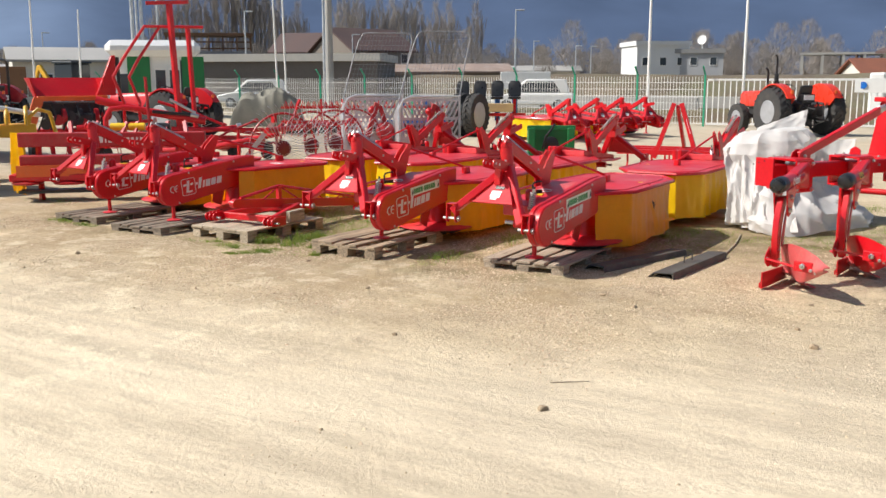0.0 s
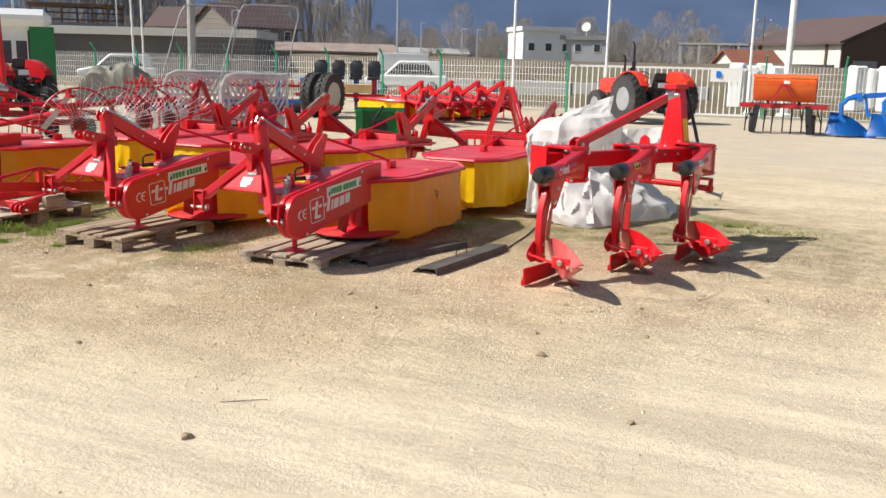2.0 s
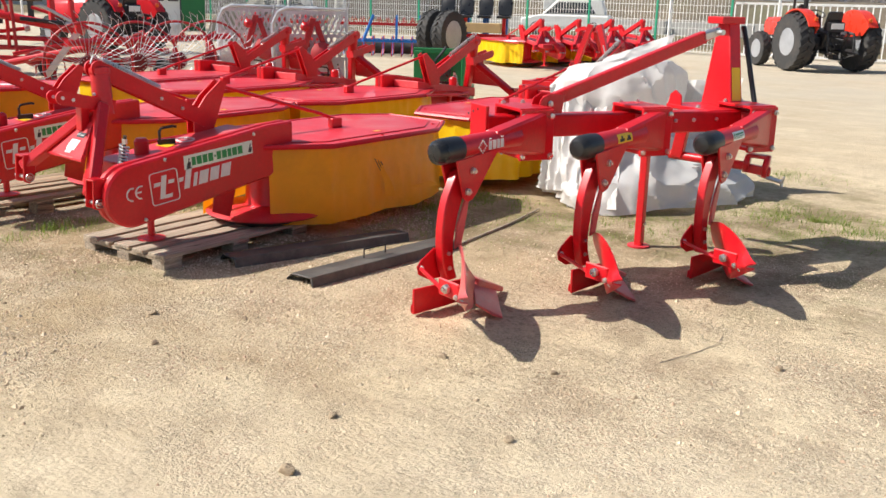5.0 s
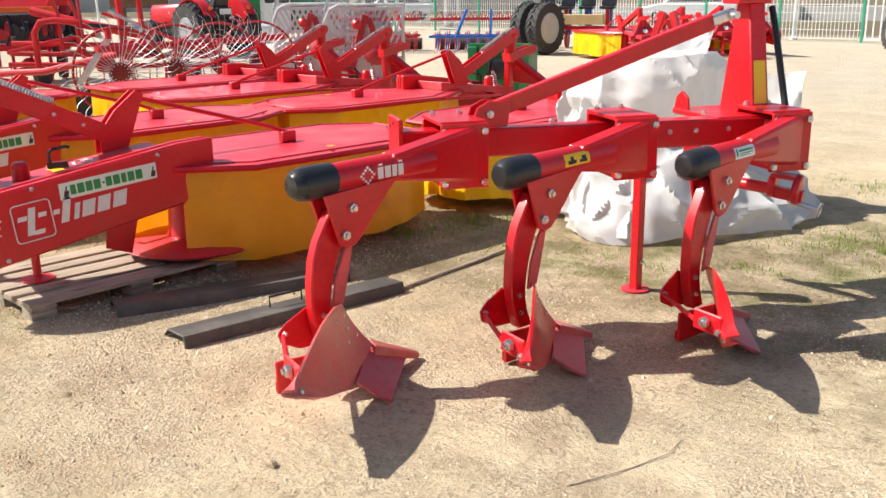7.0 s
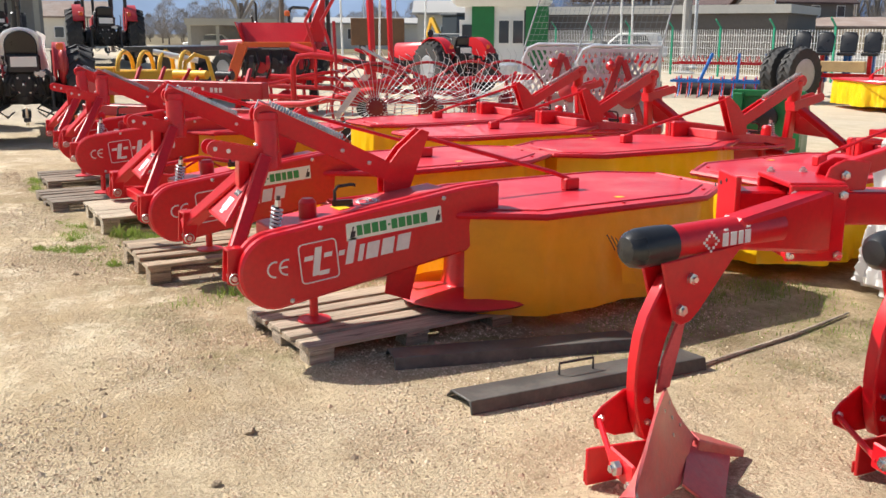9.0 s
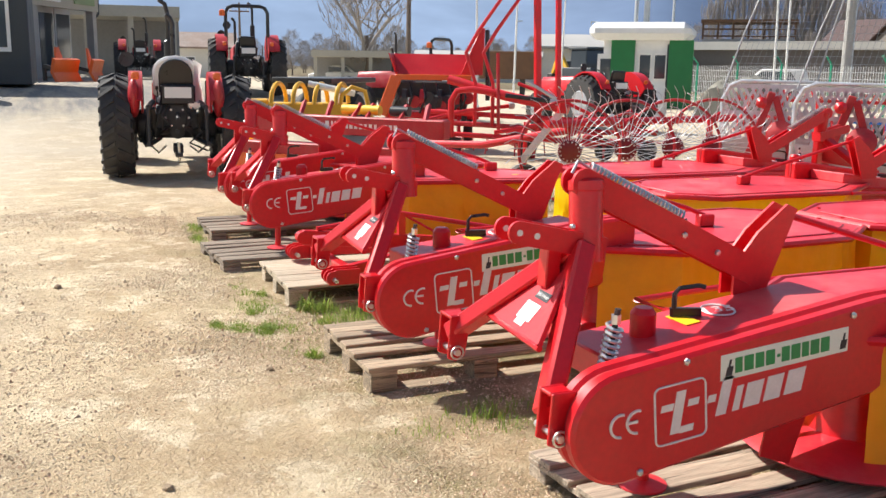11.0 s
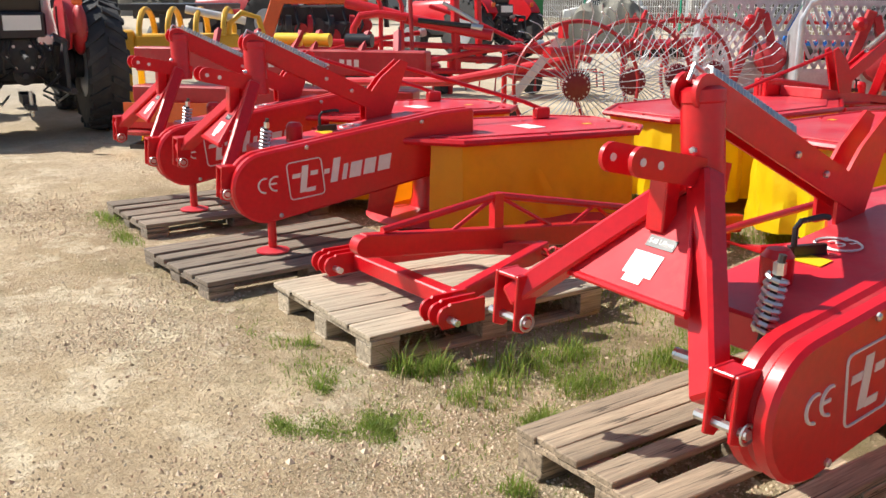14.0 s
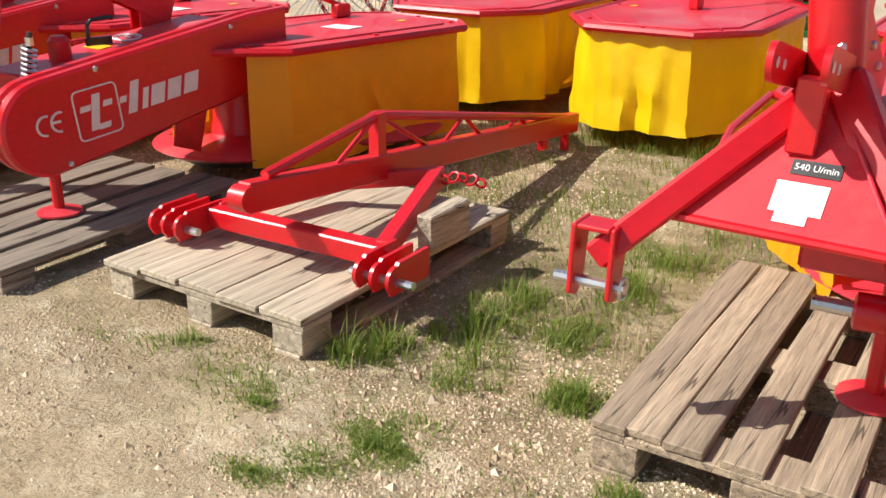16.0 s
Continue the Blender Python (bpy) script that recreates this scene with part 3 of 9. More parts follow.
    # headstock: two square legs meeting under a round mast, a leaning plate between them
    A0, L0, R0 = Vector((-0.47, 0.335, 0.895)), Vector((-0.735, 0.130, 0.632)), Vector((-0.275, 0.085, 0.638))
    head = part("mast", lathe(B(), [(0.058, 0), (0.058, 0.24), (0.062, 0.245), (0.062, 0.275), (0.045, 0.285)], (-0.475, 0.375, 0.86), (-0.12, 0.02, 1), 20), RED, t)
    part("mast_pin", lathe(B(), [(0.010, 0), (0.010, 0.012), (0.006, 0.016)], (-0.47, 0.318, 0.985), (0.2, -1, 0), 6), STEEL, head)
    part("leg", beam(B(), (-0.50, 0.335, 0.895), (-0.865, 0.045, 0.53), 0.065, 0.075, (0, 1, 0)), RED, t, "", 0.008)
    part("leg", beam(B(), (-0.455, 0.35, 0.92), (-0.165, 0.06, 0.46), 0.085, 0.07, (0, 1, 0)), RED, t, "", 0.01)
    part("post", beam(B(), (-0.505, 0.245, 0.775), (-0.50, 0.25, 0.93), 0.06, 0.055, (0, 1, 0)), RED, t, "", 0.004)
    plate = part("gusset_plate", prism(B(), [A0, L0, R0], (0.003, 0.009, -0.008)), MATT_RED, t, "red triangular plate with a rating label")
    part("plate_edge", tube(B(), [L0 + Vector((0, 0.006, -0.004)), R0 + Vector((0, 0.006, -0.004))], 0.011, 8), RED, plate)
    for q0, q1 in ((A0, L0), (A0, R0)):
        part("weld_bead", tube(B(), [q0.lerp(q1, f) + Vector((0, -0.004, 0.003)) for f in np.linspace(0.12, 0.98, 14)], [0.004 + 0.0012 * (i % 2) for i in range(14)], 6), RED_FLAT, plate)
    n = (L0 - A0).cross(R0 - A0).normalized()
    if n.y > 0:
        n = -n
    centre = Vector((-0.505, 0.247, 0.785))
    centre -= n * (centre - A0).dot(n)
    rt = (R0 - L0).normalized()
    upv = n.cross(rt)
    if upv.z < 0:
        upv = -upv
    pm = Matrix((rt, upv, n)).transposed().to_4x4()

    def on_plate(u, v, lift):
        o = centre + rt * u + upv * v + n * lift
        q = pm.copy()
        q.translation = o
        return q

    def plate_rect(u, v, w, h, lift):
        q = on_plate(u, v, lift)
        return prism(B(), [q @ Vector(p) for p in ((-w / 2, -h / 2, 0), (w / 2, -h / 2, 0), (w / 2, h / 2, 0), (-w / 2, h / 2, 0))], n * 0.001)

    if plate_paper:
        part("rating_label", plate_rect(0.03, -0.118, 0.105, 0.07, 0.0015), STICKER, plate, "white paper rating label")
        part("rating_label_slip", plate_rect(0.025, -0.163, 0.065, 0.026, 0.0015), STICKER, plate)
        bm = B()
        for i in range(4):
            q = on_plate(0.03, -0.098 - 0.012 * i, 0.003)
            prism(bm, [q @ Vector(p) for p in ((-0.04, -0.002, 0), (0.03 - 0.012 * i, -0.002, 0), (0.03 - 0.012 * i, 0.002, 0), (-0.04, 0.002, 0))], n * 0.0005)
        part("label_print", bm, GALV, plate)
        part("speed_label", plate_rect(0.045, -0.048, 0.10, 0.034, 0.0015), BLACK, plate, "black speed label with white letters")
        lettering("540 U/min", 0.021, on_plate(0.045, -0.048, 0.003), "speed_text", STICKER, plate, 0.0004)
    # top link bar with holes
    bm = B()
    for x0 in (-0.555, -0.455):
        beam(bm, (x0, 0.10, 0.978), (x0 + 0.01, 0.43, 0.905), 0.012, 0.078)
        lathe(bm, [(0.039, -0.0065), (0.039, 0.0065)], (x0, 0.10, 0.978), (1, 0, 0), 16)
    beam(bm, (-0.555, 0.428, 0.905), (-0.445, 0.428, 0.905), 0.012, 0.078)
    tl = part("top_link_bar", bm, RED, t)
    # pale discs paint the daylight seen through the bar's holes
    for x0 in (-0.547, -0.447):
        for yy in (0.10, 0.165):
            part("hole_disc", lathe(B(), [(0.011, 0), (0.011, 0.002)], (x0, yy, 0.978 - 0.22 * (yy - 0.10)), (1, 0, 0), 10), PALE_PRINT, tl)
    # lower hitch brackets with pins
    for x, y, z, gap in ((-0.86, 0.045, 0.54, 0.045), (-0.11, 0.05, 0.49, 0.036)):
        br = part("hitch_bracket", box(B(), (x, y + 0.012, z + 0.064), (gap * 2 - 0.014, 0.075, 0.012)), RED, t, "", 0.003)
        for dx in (-gap, gap):
            part("cheek", prism(B(), [(x + dx - 0.006, y - 0.035, z - 0.09), (x + dx - 0.006, y + 0.0, z - 0.105), (x + dx - 0.006, y + 0.035, z - 0.085), (x + dx - 0.006, y + 0.06, z + 0.07), (x + dx - 0.006, y - 0.025, z + 0.07)], (0.012, 0, 0)), RED, br, "", 0.003)
        part("hitch_pin", tube(B(), [(x - gap - 0.045, y - 0.005, z - 0.065), (x + gap + 0.03, y - 0.005, z - 0.065)], 0.013, 8), STEEL, br, "zinc-plated hitch pin")
        part("linch_ring", tube(B(), [(x + gap + 0.025, y - 0.005 + 0.024 * math.cos(a), z - 0.065 + 0.024 * math.sin(a)) for a in np.linspace(0, 6.28, 12, False)], 0.004, 5, True), STEEL, br)
    boss = part("hitch_boss", lathe(B(), [(0.03, -0.002), (0.042, 0.004), (0.042, 0.19), (0.03, 0.196)], (-0.355, 0.275, 0.442), (1, 0.1, 0), 18), RED, t)
    part("hitch_pin", tube(B(), [(-0.44, 0.262, 0.447), (-0.35, 0.275, 0.442)], 0.017, 10), STEEL, boss, "zinc-plated hitch pin")
    # coil spring strut
    bm = tube(B(), helix((-0.205, 0.295, 0.565), (-0.185, 0.31, 0.715), 0.026, 8, 8), 0.0065, 5)
    sp = part("coil_spring", bm, STEEL, t, "shiny coil spring")
    part("spring_rod", tube(B(), [(-0.21, 0.29, 0.50), (-0.18, 0.315, 0.77)], 0.010, 8), DARK_STEEL, sp)
    part("spring_nut", lathe(B(), [(0.016, 0), (0.016, 0.03)], (-0.184, 0.312, 0.72), (0, 0, 1), 6), STEEL, sp)
    # lifting beam with tension spring, fin and stay rod
    a, b = Vector((-0.515, 0.36, 1.13)), Vector((-0.505, 1.12, 0.765))
    la = part("lift_beam", beam(B(), a + Vector((0, 0, 0.025)), b + Vector((0, 0, 0.025)), 0.058, 0.012), RED, t)
    for dx in (-0.035, 0.035):
        bm = beam(B(), a + Vector((dx, 0, 0)), b + Vector((dx, 0, 0)), 0.010, 0.10)
        lathe(bm, [(0.05, -0.007), (0.05, 0.007)], a + Vector((dx, 0, 0)), (1, 0, 0), 14)
        part("cheek", bm, RED, la)
    for f in (0.04, 0.55, 0.75):
        part("beam_bolt", lathe(B(), [(0.012, 0), (0.012, 0.008), (0.007, 0.012)], a.lerp(b, f) + Vector((0.040, 0, 0)), (1, 0, 0), 6), STEEL, la)
    bm = tube(B(), helix((-0.515, 0.40, 1.175), (-0.51, 0.80, 0.985), 0.021, 26, 7), 0.0058, 4)
    part("tension_spring", bm, STEEL, la, "long bright tension spring")
    part("spring_hook", tube(B(), [(-0.515, 0.40, 1.175), (-0.515, 0.35, 1.20), (-0.515, 0.33, 1.16)], 0.006, 6), STEEL, la)
    part("fin", prism(B(), [(-0.47, 1.02, 0.68), (-0.47, 1.17, 0.68), (-0.47, 1.30, 1.0), (-0.47, 1.25, 1.02), (-0.47, 1.12, 0.92), (-0.47, 1.02, 0.80)], (-0.012, 0, 0)), RED, t)
    part("fin", prism(B(), [(-0.54, 1.02, 0.68), (-0.54, 1.17, 0.68), (-0.54, 1.30, 1.0), (-0.54, 1.25, 1.02), (-0.54, 1.12, 0.92), (-0.54, 1.02, 0.80)], (-0.012, 0, 0)), RED, t)
    part("stay_rod", tube(B(), [(-0.50, 1.26, 0.98), (-0.35, 2.05, 0.745), (-0.30, 2.15, 0.70)], 0.013, 8), RED, t)
    part("rod_lug", box(B(), (-0.30, 2.15, 0.675), (0.06, 0.10, 0.07)), RED, t, "", 0.008)
    # support foot
    fx, fy, fz = foot
    bm = tube(B(), [(fx, fy, 0.58 if fx < -0.2 else 0.32), (fx, fy, fz + 0.015)], 0.022, 10)
    ft = part("support_foot", bm, RED, t)
    part("foot_plate", lathe(B(), [(0.085, 0), (0.085, 0.008), (0.025, 0.022)], foot, (0, 0, 1), 20), RED_FLAT, ft)
    # cover
    cov = part("cover", prism(B(), [(x, y, 0.615) for x, y in inset(outline, 0.02)], (0, 0, 0.018)), RED_FLAT, t, "red sheet cover paled for the sky it reflects", 0.004)
    bm = tube(B(), [(x, y, 0.622) for x, y in outline], 0.019, 6, True)
    part("rim", bm, RED, cov)
    up = inset(outline, 0.10)
    part("top_sheet", prism(B(), [(x, y, 0.633) for x, y in up], (0, 0, 0.008)), RED_FLAT, cov, "", 0.011)
    if top_paper:
        part("paper_label", prism(B(), [(-0.10, 1.78, 0.643), (0.06, 1.80, 0.643), (0.05, 1.92, 0.643), (-0.11, 1.90, 0.643)], (0, 0, 0.002)), STICKER, cov, "white paper label")
    for x, y in [(u * 0.5 + v * 0.5, w * 0.5 + k * 0.5) for (u, w), (v, k) in zip(inset(outline, 0.06)[:5], inset(outline, 0.06)[1:6])]:
        part("cover_bolt", lathe(B(), [(0.012, 0), (0.012, 0.008)], (x, y, 0.633), (0, 0, 1), 6), RED, cov)
    part("yellow_dot", prism(B(), [(0.03, 2.2, 0.643), (0.07, 2.2, 0.643), (0.07, 2.25, 0.643), (0.03, 2.25, 0.643)], (0, 0, 0.001)), STICKER_YELLOW, cov)
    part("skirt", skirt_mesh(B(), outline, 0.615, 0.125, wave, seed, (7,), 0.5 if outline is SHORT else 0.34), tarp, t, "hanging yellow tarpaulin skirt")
    # a torn flap and a turned-up hem on the open side
    x0 = 0.5 * (outline[1][0] + outline[2][0])
    y0 = 0.5 * (outline[1][1] + outline[2][1])
    for pts in ([(0, -0.12, 0.46), (0.012, -0.10, 0.46), (0.035, 0.0, 0.30), (0.045, 0.03, 0.20), (0.028, -0.06, 0.21), (0.016, -0.06, 0.30)], [(0.0, 0.20, 0.235), (0.035, 0.42, 0.26), (0.05, 0.52, 0.22), (0.03, 0.36, 0.215)]):
        bm = B()
        vs = [bm.verts.new((x0 + px, y0 + py, pz)) for px, py, pz in pts]
        bm.faces.new(vs)
        part("torn_flap", bm, tarp, t)
    if seed == 1.0:
        for k in range(3):
            pts = [(x0 + 0.050, y0 - 0.20 + 0.02 * i + 0.03 * k, 0.50 - 0.03 * i - 0.012 * k) for i in range(4 - k)]
            part("dirt_smear", tube(B(), pts, 0.0030, 4), ENGINE, t, "dark grease smear")
    # drums and discs
    y0, y1 = outline[0][1] + 0.38, outline[3][1] - 0.55
    for yy, xx in ((y0, -0.24), (y1, -0.27 if outline is OCT else 0.0)):
        d = part("drum", lathe(B(), [(0.17, 0.19), (0.15, 0.25), (0.13, 0.60)], (xx, yy, 0), (0, 0, 1), 20), RED, t)
        part("cutting_disc", lathe(B(), [(0.40, 0.135), (0.42, 0.150), (0.40, 0.162), (0.17, 0.20), (0.1, 0.205)], (xx, yy, 0), (0, 0, 1), 36), RED_FLAT, d)
        part("skid_dish", lathe(B(), [(0.12, 0.05), (0.30, 0.085), (0.34, 0.125)], (xx, yy, 0), (0, 0, 1), 28), DARK_STEEL, d)
    part("deflector", prism(B(), [(-0.03, 0.80, 0.26), (-0.05, 0.95, 0.20), (-0.03, 1.0, 0.42), (-0.02, 0.82, 0.42)], (-0.012, 0.004, 0)), RED, t)
    # far side bow rail
    part("bow_rail", tube(B(), [(-0.50, 1.18, 0.60), (-0.62, 0.86, 0.60), (-0.82, 0.84, 0.60), (-0.86, 1.1, 0.60), (-0.86, 1.6, 0.62)], 0.014, 8), RED, t)
    return t


def stand(ob, x, y, turn, z=0.0):
    ob.matrix_basis = pose(x, y, z, 0, 0, turn)
    return ob


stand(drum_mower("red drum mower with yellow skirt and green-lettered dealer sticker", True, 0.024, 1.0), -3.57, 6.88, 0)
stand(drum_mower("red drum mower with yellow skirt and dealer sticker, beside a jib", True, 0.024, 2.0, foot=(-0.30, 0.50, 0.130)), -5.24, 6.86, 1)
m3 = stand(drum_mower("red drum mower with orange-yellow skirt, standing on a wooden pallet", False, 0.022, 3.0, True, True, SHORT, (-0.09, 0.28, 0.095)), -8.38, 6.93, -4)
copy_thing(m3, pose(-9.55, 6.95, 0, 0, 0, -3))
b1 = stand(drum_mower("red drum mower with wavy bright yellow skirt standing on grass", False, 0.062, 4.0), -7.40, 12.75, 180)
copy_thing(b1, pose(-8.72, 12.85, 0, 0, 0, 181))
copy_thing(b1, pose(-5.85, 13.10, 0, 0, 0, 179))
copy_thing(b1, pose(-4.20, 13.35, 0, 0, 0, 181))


# ---- pallets ----
PALLET_L = 1.20


def pallet(label, wood, seed, boards, runners=True):
    """A pallet whose top boards are given as (width, gap before it)."""
    rnd = random.Random(seed)
    t = thing("pallet", label, "pallet", "wooden pallets")
    wide = sum(w + g for w, g in boards)
    x = -wide / 2
    for w, gap in boards:
        x += gap
        bm = B()
        box(bm, (0, 0, 0), (w, PALLET_L + rnd.uniform(-0.012, 0.012), 0.022))
        bmesh.ops.bisect_plane(bm, geom=bm.verts[:] + bm.edges[:] + bm.faces[:], plane_co=(0, 0, 0), plane_no=(0, 1, 0))
        bow = rnd.uniform(-0.003, 0.003)
        for v in bm.verts:
            v.co.z += bow if abs(v.co.y) < 0.1 else -bow
            v.co.x += 0.002 * math.sin(v.co.y * 3 + seed)
        ob = part("board", bm, wood, t, "", 0.003)
        ob.matrix_basis = pose(x + w / 2, rnd.uniform(-0.006, 0.006), 0.133 + rnd.uniform(-0.002, 0.002), 0, rnd.uniform(-0.8, 0.8), rnd.uniform(-0.4, 0.4))
        x += w
    side = wide / 2 - 0.065
    for y in (-0.53, 0, 0.53):
        part("cross_board", box(B(), (0, y, 0.111), (wide, 0.13, 0.022)), wood, t, "", 0.003)
        for x in (-side, 0, side):
            part("block", box(B(), (x, y, 0.061), (0.12 + rnd.uniform(-0.01, 0.01), 0.13, 0.078)), wood, t, "", 0.004)
    if runners:
        for x in (-side, 0, side):
            part("runner", box(B(), (x, 0, 0.011), (0.10, PALLET_L, 0.022)), wood, t, "", 0.003)
    return t


SPACED = [(0.145, 0), (0.10, 0.041), (0.145, 0.041), (0.10, 0.041), (0.145, 0.041)]
UNEVEN = [(0.085, 0), (0.088, 0.003), (0.092, 0.003), (0.098, 0.035), (0.10, 0.075), (0.10, 0.12)]
CLOSED = [(0.168, 0)] + [(0.168, 0.005)] * 4
p1 = stand(pallet("grey weathered wooden pallet under a drum mower", WOOD, 1, SPACED, False), -3.89, 7.79, 3, -0.050)
stand(pallet("brown weathered pallet with three boards pushed together", BROWN_PALLET, 5, UNEVEN), -5.69, 7.50, 0, -0.018)
p3 = stand(pallet("dark grey weathered wooden pallet sunk into the ground", DARK_PALLET, 7, SPACED, False), -8.53, 7.30, 3, -0.052)
copy_thing(p3, pose(-9.78, 7.45, -0.052, 0, 0, 0))
stand(pallet("pale grey-brown wooden pallet with closed boards, carrying a red jib", PALE_PALLET, 2, CLOSED), -7.41, 7.54, -1, -0.015)


# ---- steel channels on the ground ----
def channel(label, handle):
    t = thing("steel_channel", label, "steel channel", "dark steel channels")
    prof = [(-0.14, 0.004), (-0.135, 0.0), (-0.085, 0.037), (0.075, 0.047), (0.09, 0.0), (0.10, 0.0), (0.088, 0.060), (-0.09, 0.048)]
    part("channel_body", prism(B(), [(x, -0.62, z) for x, z in prof], (0, 1.24, 0)), CHANNEL, t, "", 0.003)
    if handle:
        part("handle", tube(B(), [(-0.02, -0.12, 0.058), (-0.02, -0.12, 0.11), (-0.02, 0.06, 0.11), (-0.02, 0.06, 0.058)], 0.006, 6), DARK_STEEL, t, "thin wire handle")
    return t


stand(channel("dark steel channel with a wire handle lying on gravel", True), -2.655, 8.20, -4)
stand(channel("dark steel channel lying under the mower skirt", False), -3.14, 8.16, -16)


# ---- red jib on the pallet ----
def jib():
    t = thing("crane_jib", "red three-point crane jib lying on a pallet", "crane jib")
    P = Vector
    lp, rp = P((-7.77, 7.20, 0.20)), P((-6.91, 7.22, 0.20))
    part("cross_bar", beam(B(), (-7.72, 7.30, 0.205), (-6.95, 7.32, 0.205), 0.07, 0.07), RED, t, "", 0.006)
    for c in (lp, rp):
        br = None
        for dx in (0.0, -0.06, 0.06):
            bm = prism(B(), [(c.x + dx, c.y - 0.06, c.z - 0.045), (c.x + dx, c.y + 0.14, c.z - 0.045), (c.x + dx, c.y + 0.14, c.z + 0.05), (c.x + dx, c.y - 0.02, c.z + 0.05), (c.x + dx, c.y - 0.06, c.z + 0.01)], (0.014, 0, 0))
            lathe(bm, [(0.045, 0.0005), (0.045, 0.0135)], (c.x + dx, c.y - 0.035, c.z - 0.002), (1, 0, 0), 14)
            ob = part("clevis", bm, RED, br or t)
            br = br or ob
        part("clevis_pin", tube(B(), [(c.x - 0.10, c.y - 0.03, c.z - 0.01), (c.x + 0.13, c.y - 0.03, c.z - 0.01)], 0.014, 8), STEEL, br, "zinc-plated pin")
    a, b = P((-7.38, 7.13, 0.37)), P((-7.38, 9.60, 0.13))
    part("boom", beam(B(), a, b, 0.06, 0.10), RED, t, "", 0.006)
    part("boom_eye", lathe(B(), [(0.042, -0.033), (0.042, 0.033)], a, (1, 0, 0), 16), RED, t)
    k = P((-7.38, 7.84, 0.50))
    part("truss_rail", tube(B(), [a + P((0, 0.10, 0.05)), k, b + P((0, -0.02, 0.03))], 0.018, 8), RED, t)
    for f, g in ((0.30, 0.12), (0.30, 0.42), (0.55, 0.45), (0.55, 0.62), (0.75, 0.66), (0.75, 0.80)):
        lo = a.lerp(b, g if f > 0.3 else (0.16 if g < 0.3 else 0.46))
        hi = k.lerp(b + P((0, -0.02, 0.03)), (f - 0.30) / 0.70)
        part("truss_rod", tube(B(), [lo, hi], 0.010, 6), RED, t)
    part("king_post", beam(B(), (-7.38, 7.84, 0.28), (-7.38, 7.84, 0.51), 0.045, 0.05, (0, 1, 0)), RED, t)
    part("rear_leg", beam(B(), (-6.99, 7.33, 0.21), (-7.20, 7.98, 0.27), 0.055, 0.07), RED, t, "", 0.005)
    part("rear_leg", beam(B(), (-7.70, 7.32, 0.21), (-7.60, 7.80, 0.22), 0.055, 0.07), RED, t, "", 0.005)
    part("cross_leg", beam(B(), (-7.62, 7.75, 0.22), (-7.20, 7.96, 0.27), 0.05, 0.06), RED, t, "", 0.005)
    part("hook_plate", prism(B(), [(-7.395, 9.20, 0.15), (-7.395, 9.28, 0.15), (-7.395, 9.27, 0.06), (-7.395, 9.21, 0.06)], (0.03, 0, 0)), RED, t)
    bm = B()
    for i in range(5):
        c = P((-7.14 + 0.03 * i, 7.93 + 0.015 * i, 0.27 + 0.012 * math.sin(i)))
        tube(bm, [c + P((0.022 * math.cos(u), 0.006 * (i % 2) * math.sin(u) * 3, 0.016 * math.sin(u))) for u in np.linspace(0, 6.28, 8, False)], 0.006, 5, True)
    part("chain", bm, RED, t, "short red chain")
    part("stub_foot", beam(B(), (-7.38, 9.50, 0.0), (-7.38, 9.50, 0.12), 0.035, 0.035, (0, 1, 0)), RED, t)
    return t


jib()
single("timber_block", beam(B(), (-6.98, 7.55, 0.205), (-6.97, 7.78, 0.215), 0.065, 0.12), WOOD, "short sawn timber block under the jib", "timber block", bev=0.006)


# ---- plough ----
def loft(bm, ring0, ring1):
    """A solid between two rings of as many corners."""
    a, b = [bm.verts.new(p) for p in ring0], [bm.verts.new(p) for p in ring1]
    k = len(a)
    bm.faces.new(a[::-1])
    bm.faces.new(b)
    for i in range(k):
        bm.faces.new((a[i], a[(i + 1) % k], b[(i + 1) % k], b[i]))
    return bm


def bent_sheet(lower, upper, bulge, cols=22, rows=12):
    """A curved sheet between a lower and an upper edge line, hollowed along bulge."""
    def along(line, u):
        f = u * (len(line) - 1)
        i = min(int(f), len(line) - 2)
        return Vector(line[i]).lerp(Vector(line[i + 1]), f - i)

    def on(u, v):
        return along(lower, u).lerp(along(upper, u), v) + Vector(bulge) * math.sin(math.pi * v) * (0.35 + 0.65 * u)

    bm = B()
    grid = [[bm.verts.new(on(c / cols, r / rows)) for c in range(cols + 1)] for r in range(rows + 1)]
    for r in range(rows):
        for c in range(cols):
            bm.faces.new((grid[r][c], grid[r][c + 1], grid[r + 1][c + 1], grid[r + 1][c]))
    inner = [grid[r][c] for r in range(1, rows) for c in range(1, cols)] + grid[rows][1:cols] + grid[0][1:cols]
    for _ in range(3):
        bmesh.ops.smooth_vert(bm, verts=inner, factor=0.5, use_axis_x=True, use_axis_y=True, use_axis_z=True)
    bmesh.ops.recalc_face_normals(bm, faces=bm.faces)
    bmesh.ops.solidify(bm, geom=bm.faces[:], thickness=0.009)
    return bm, on


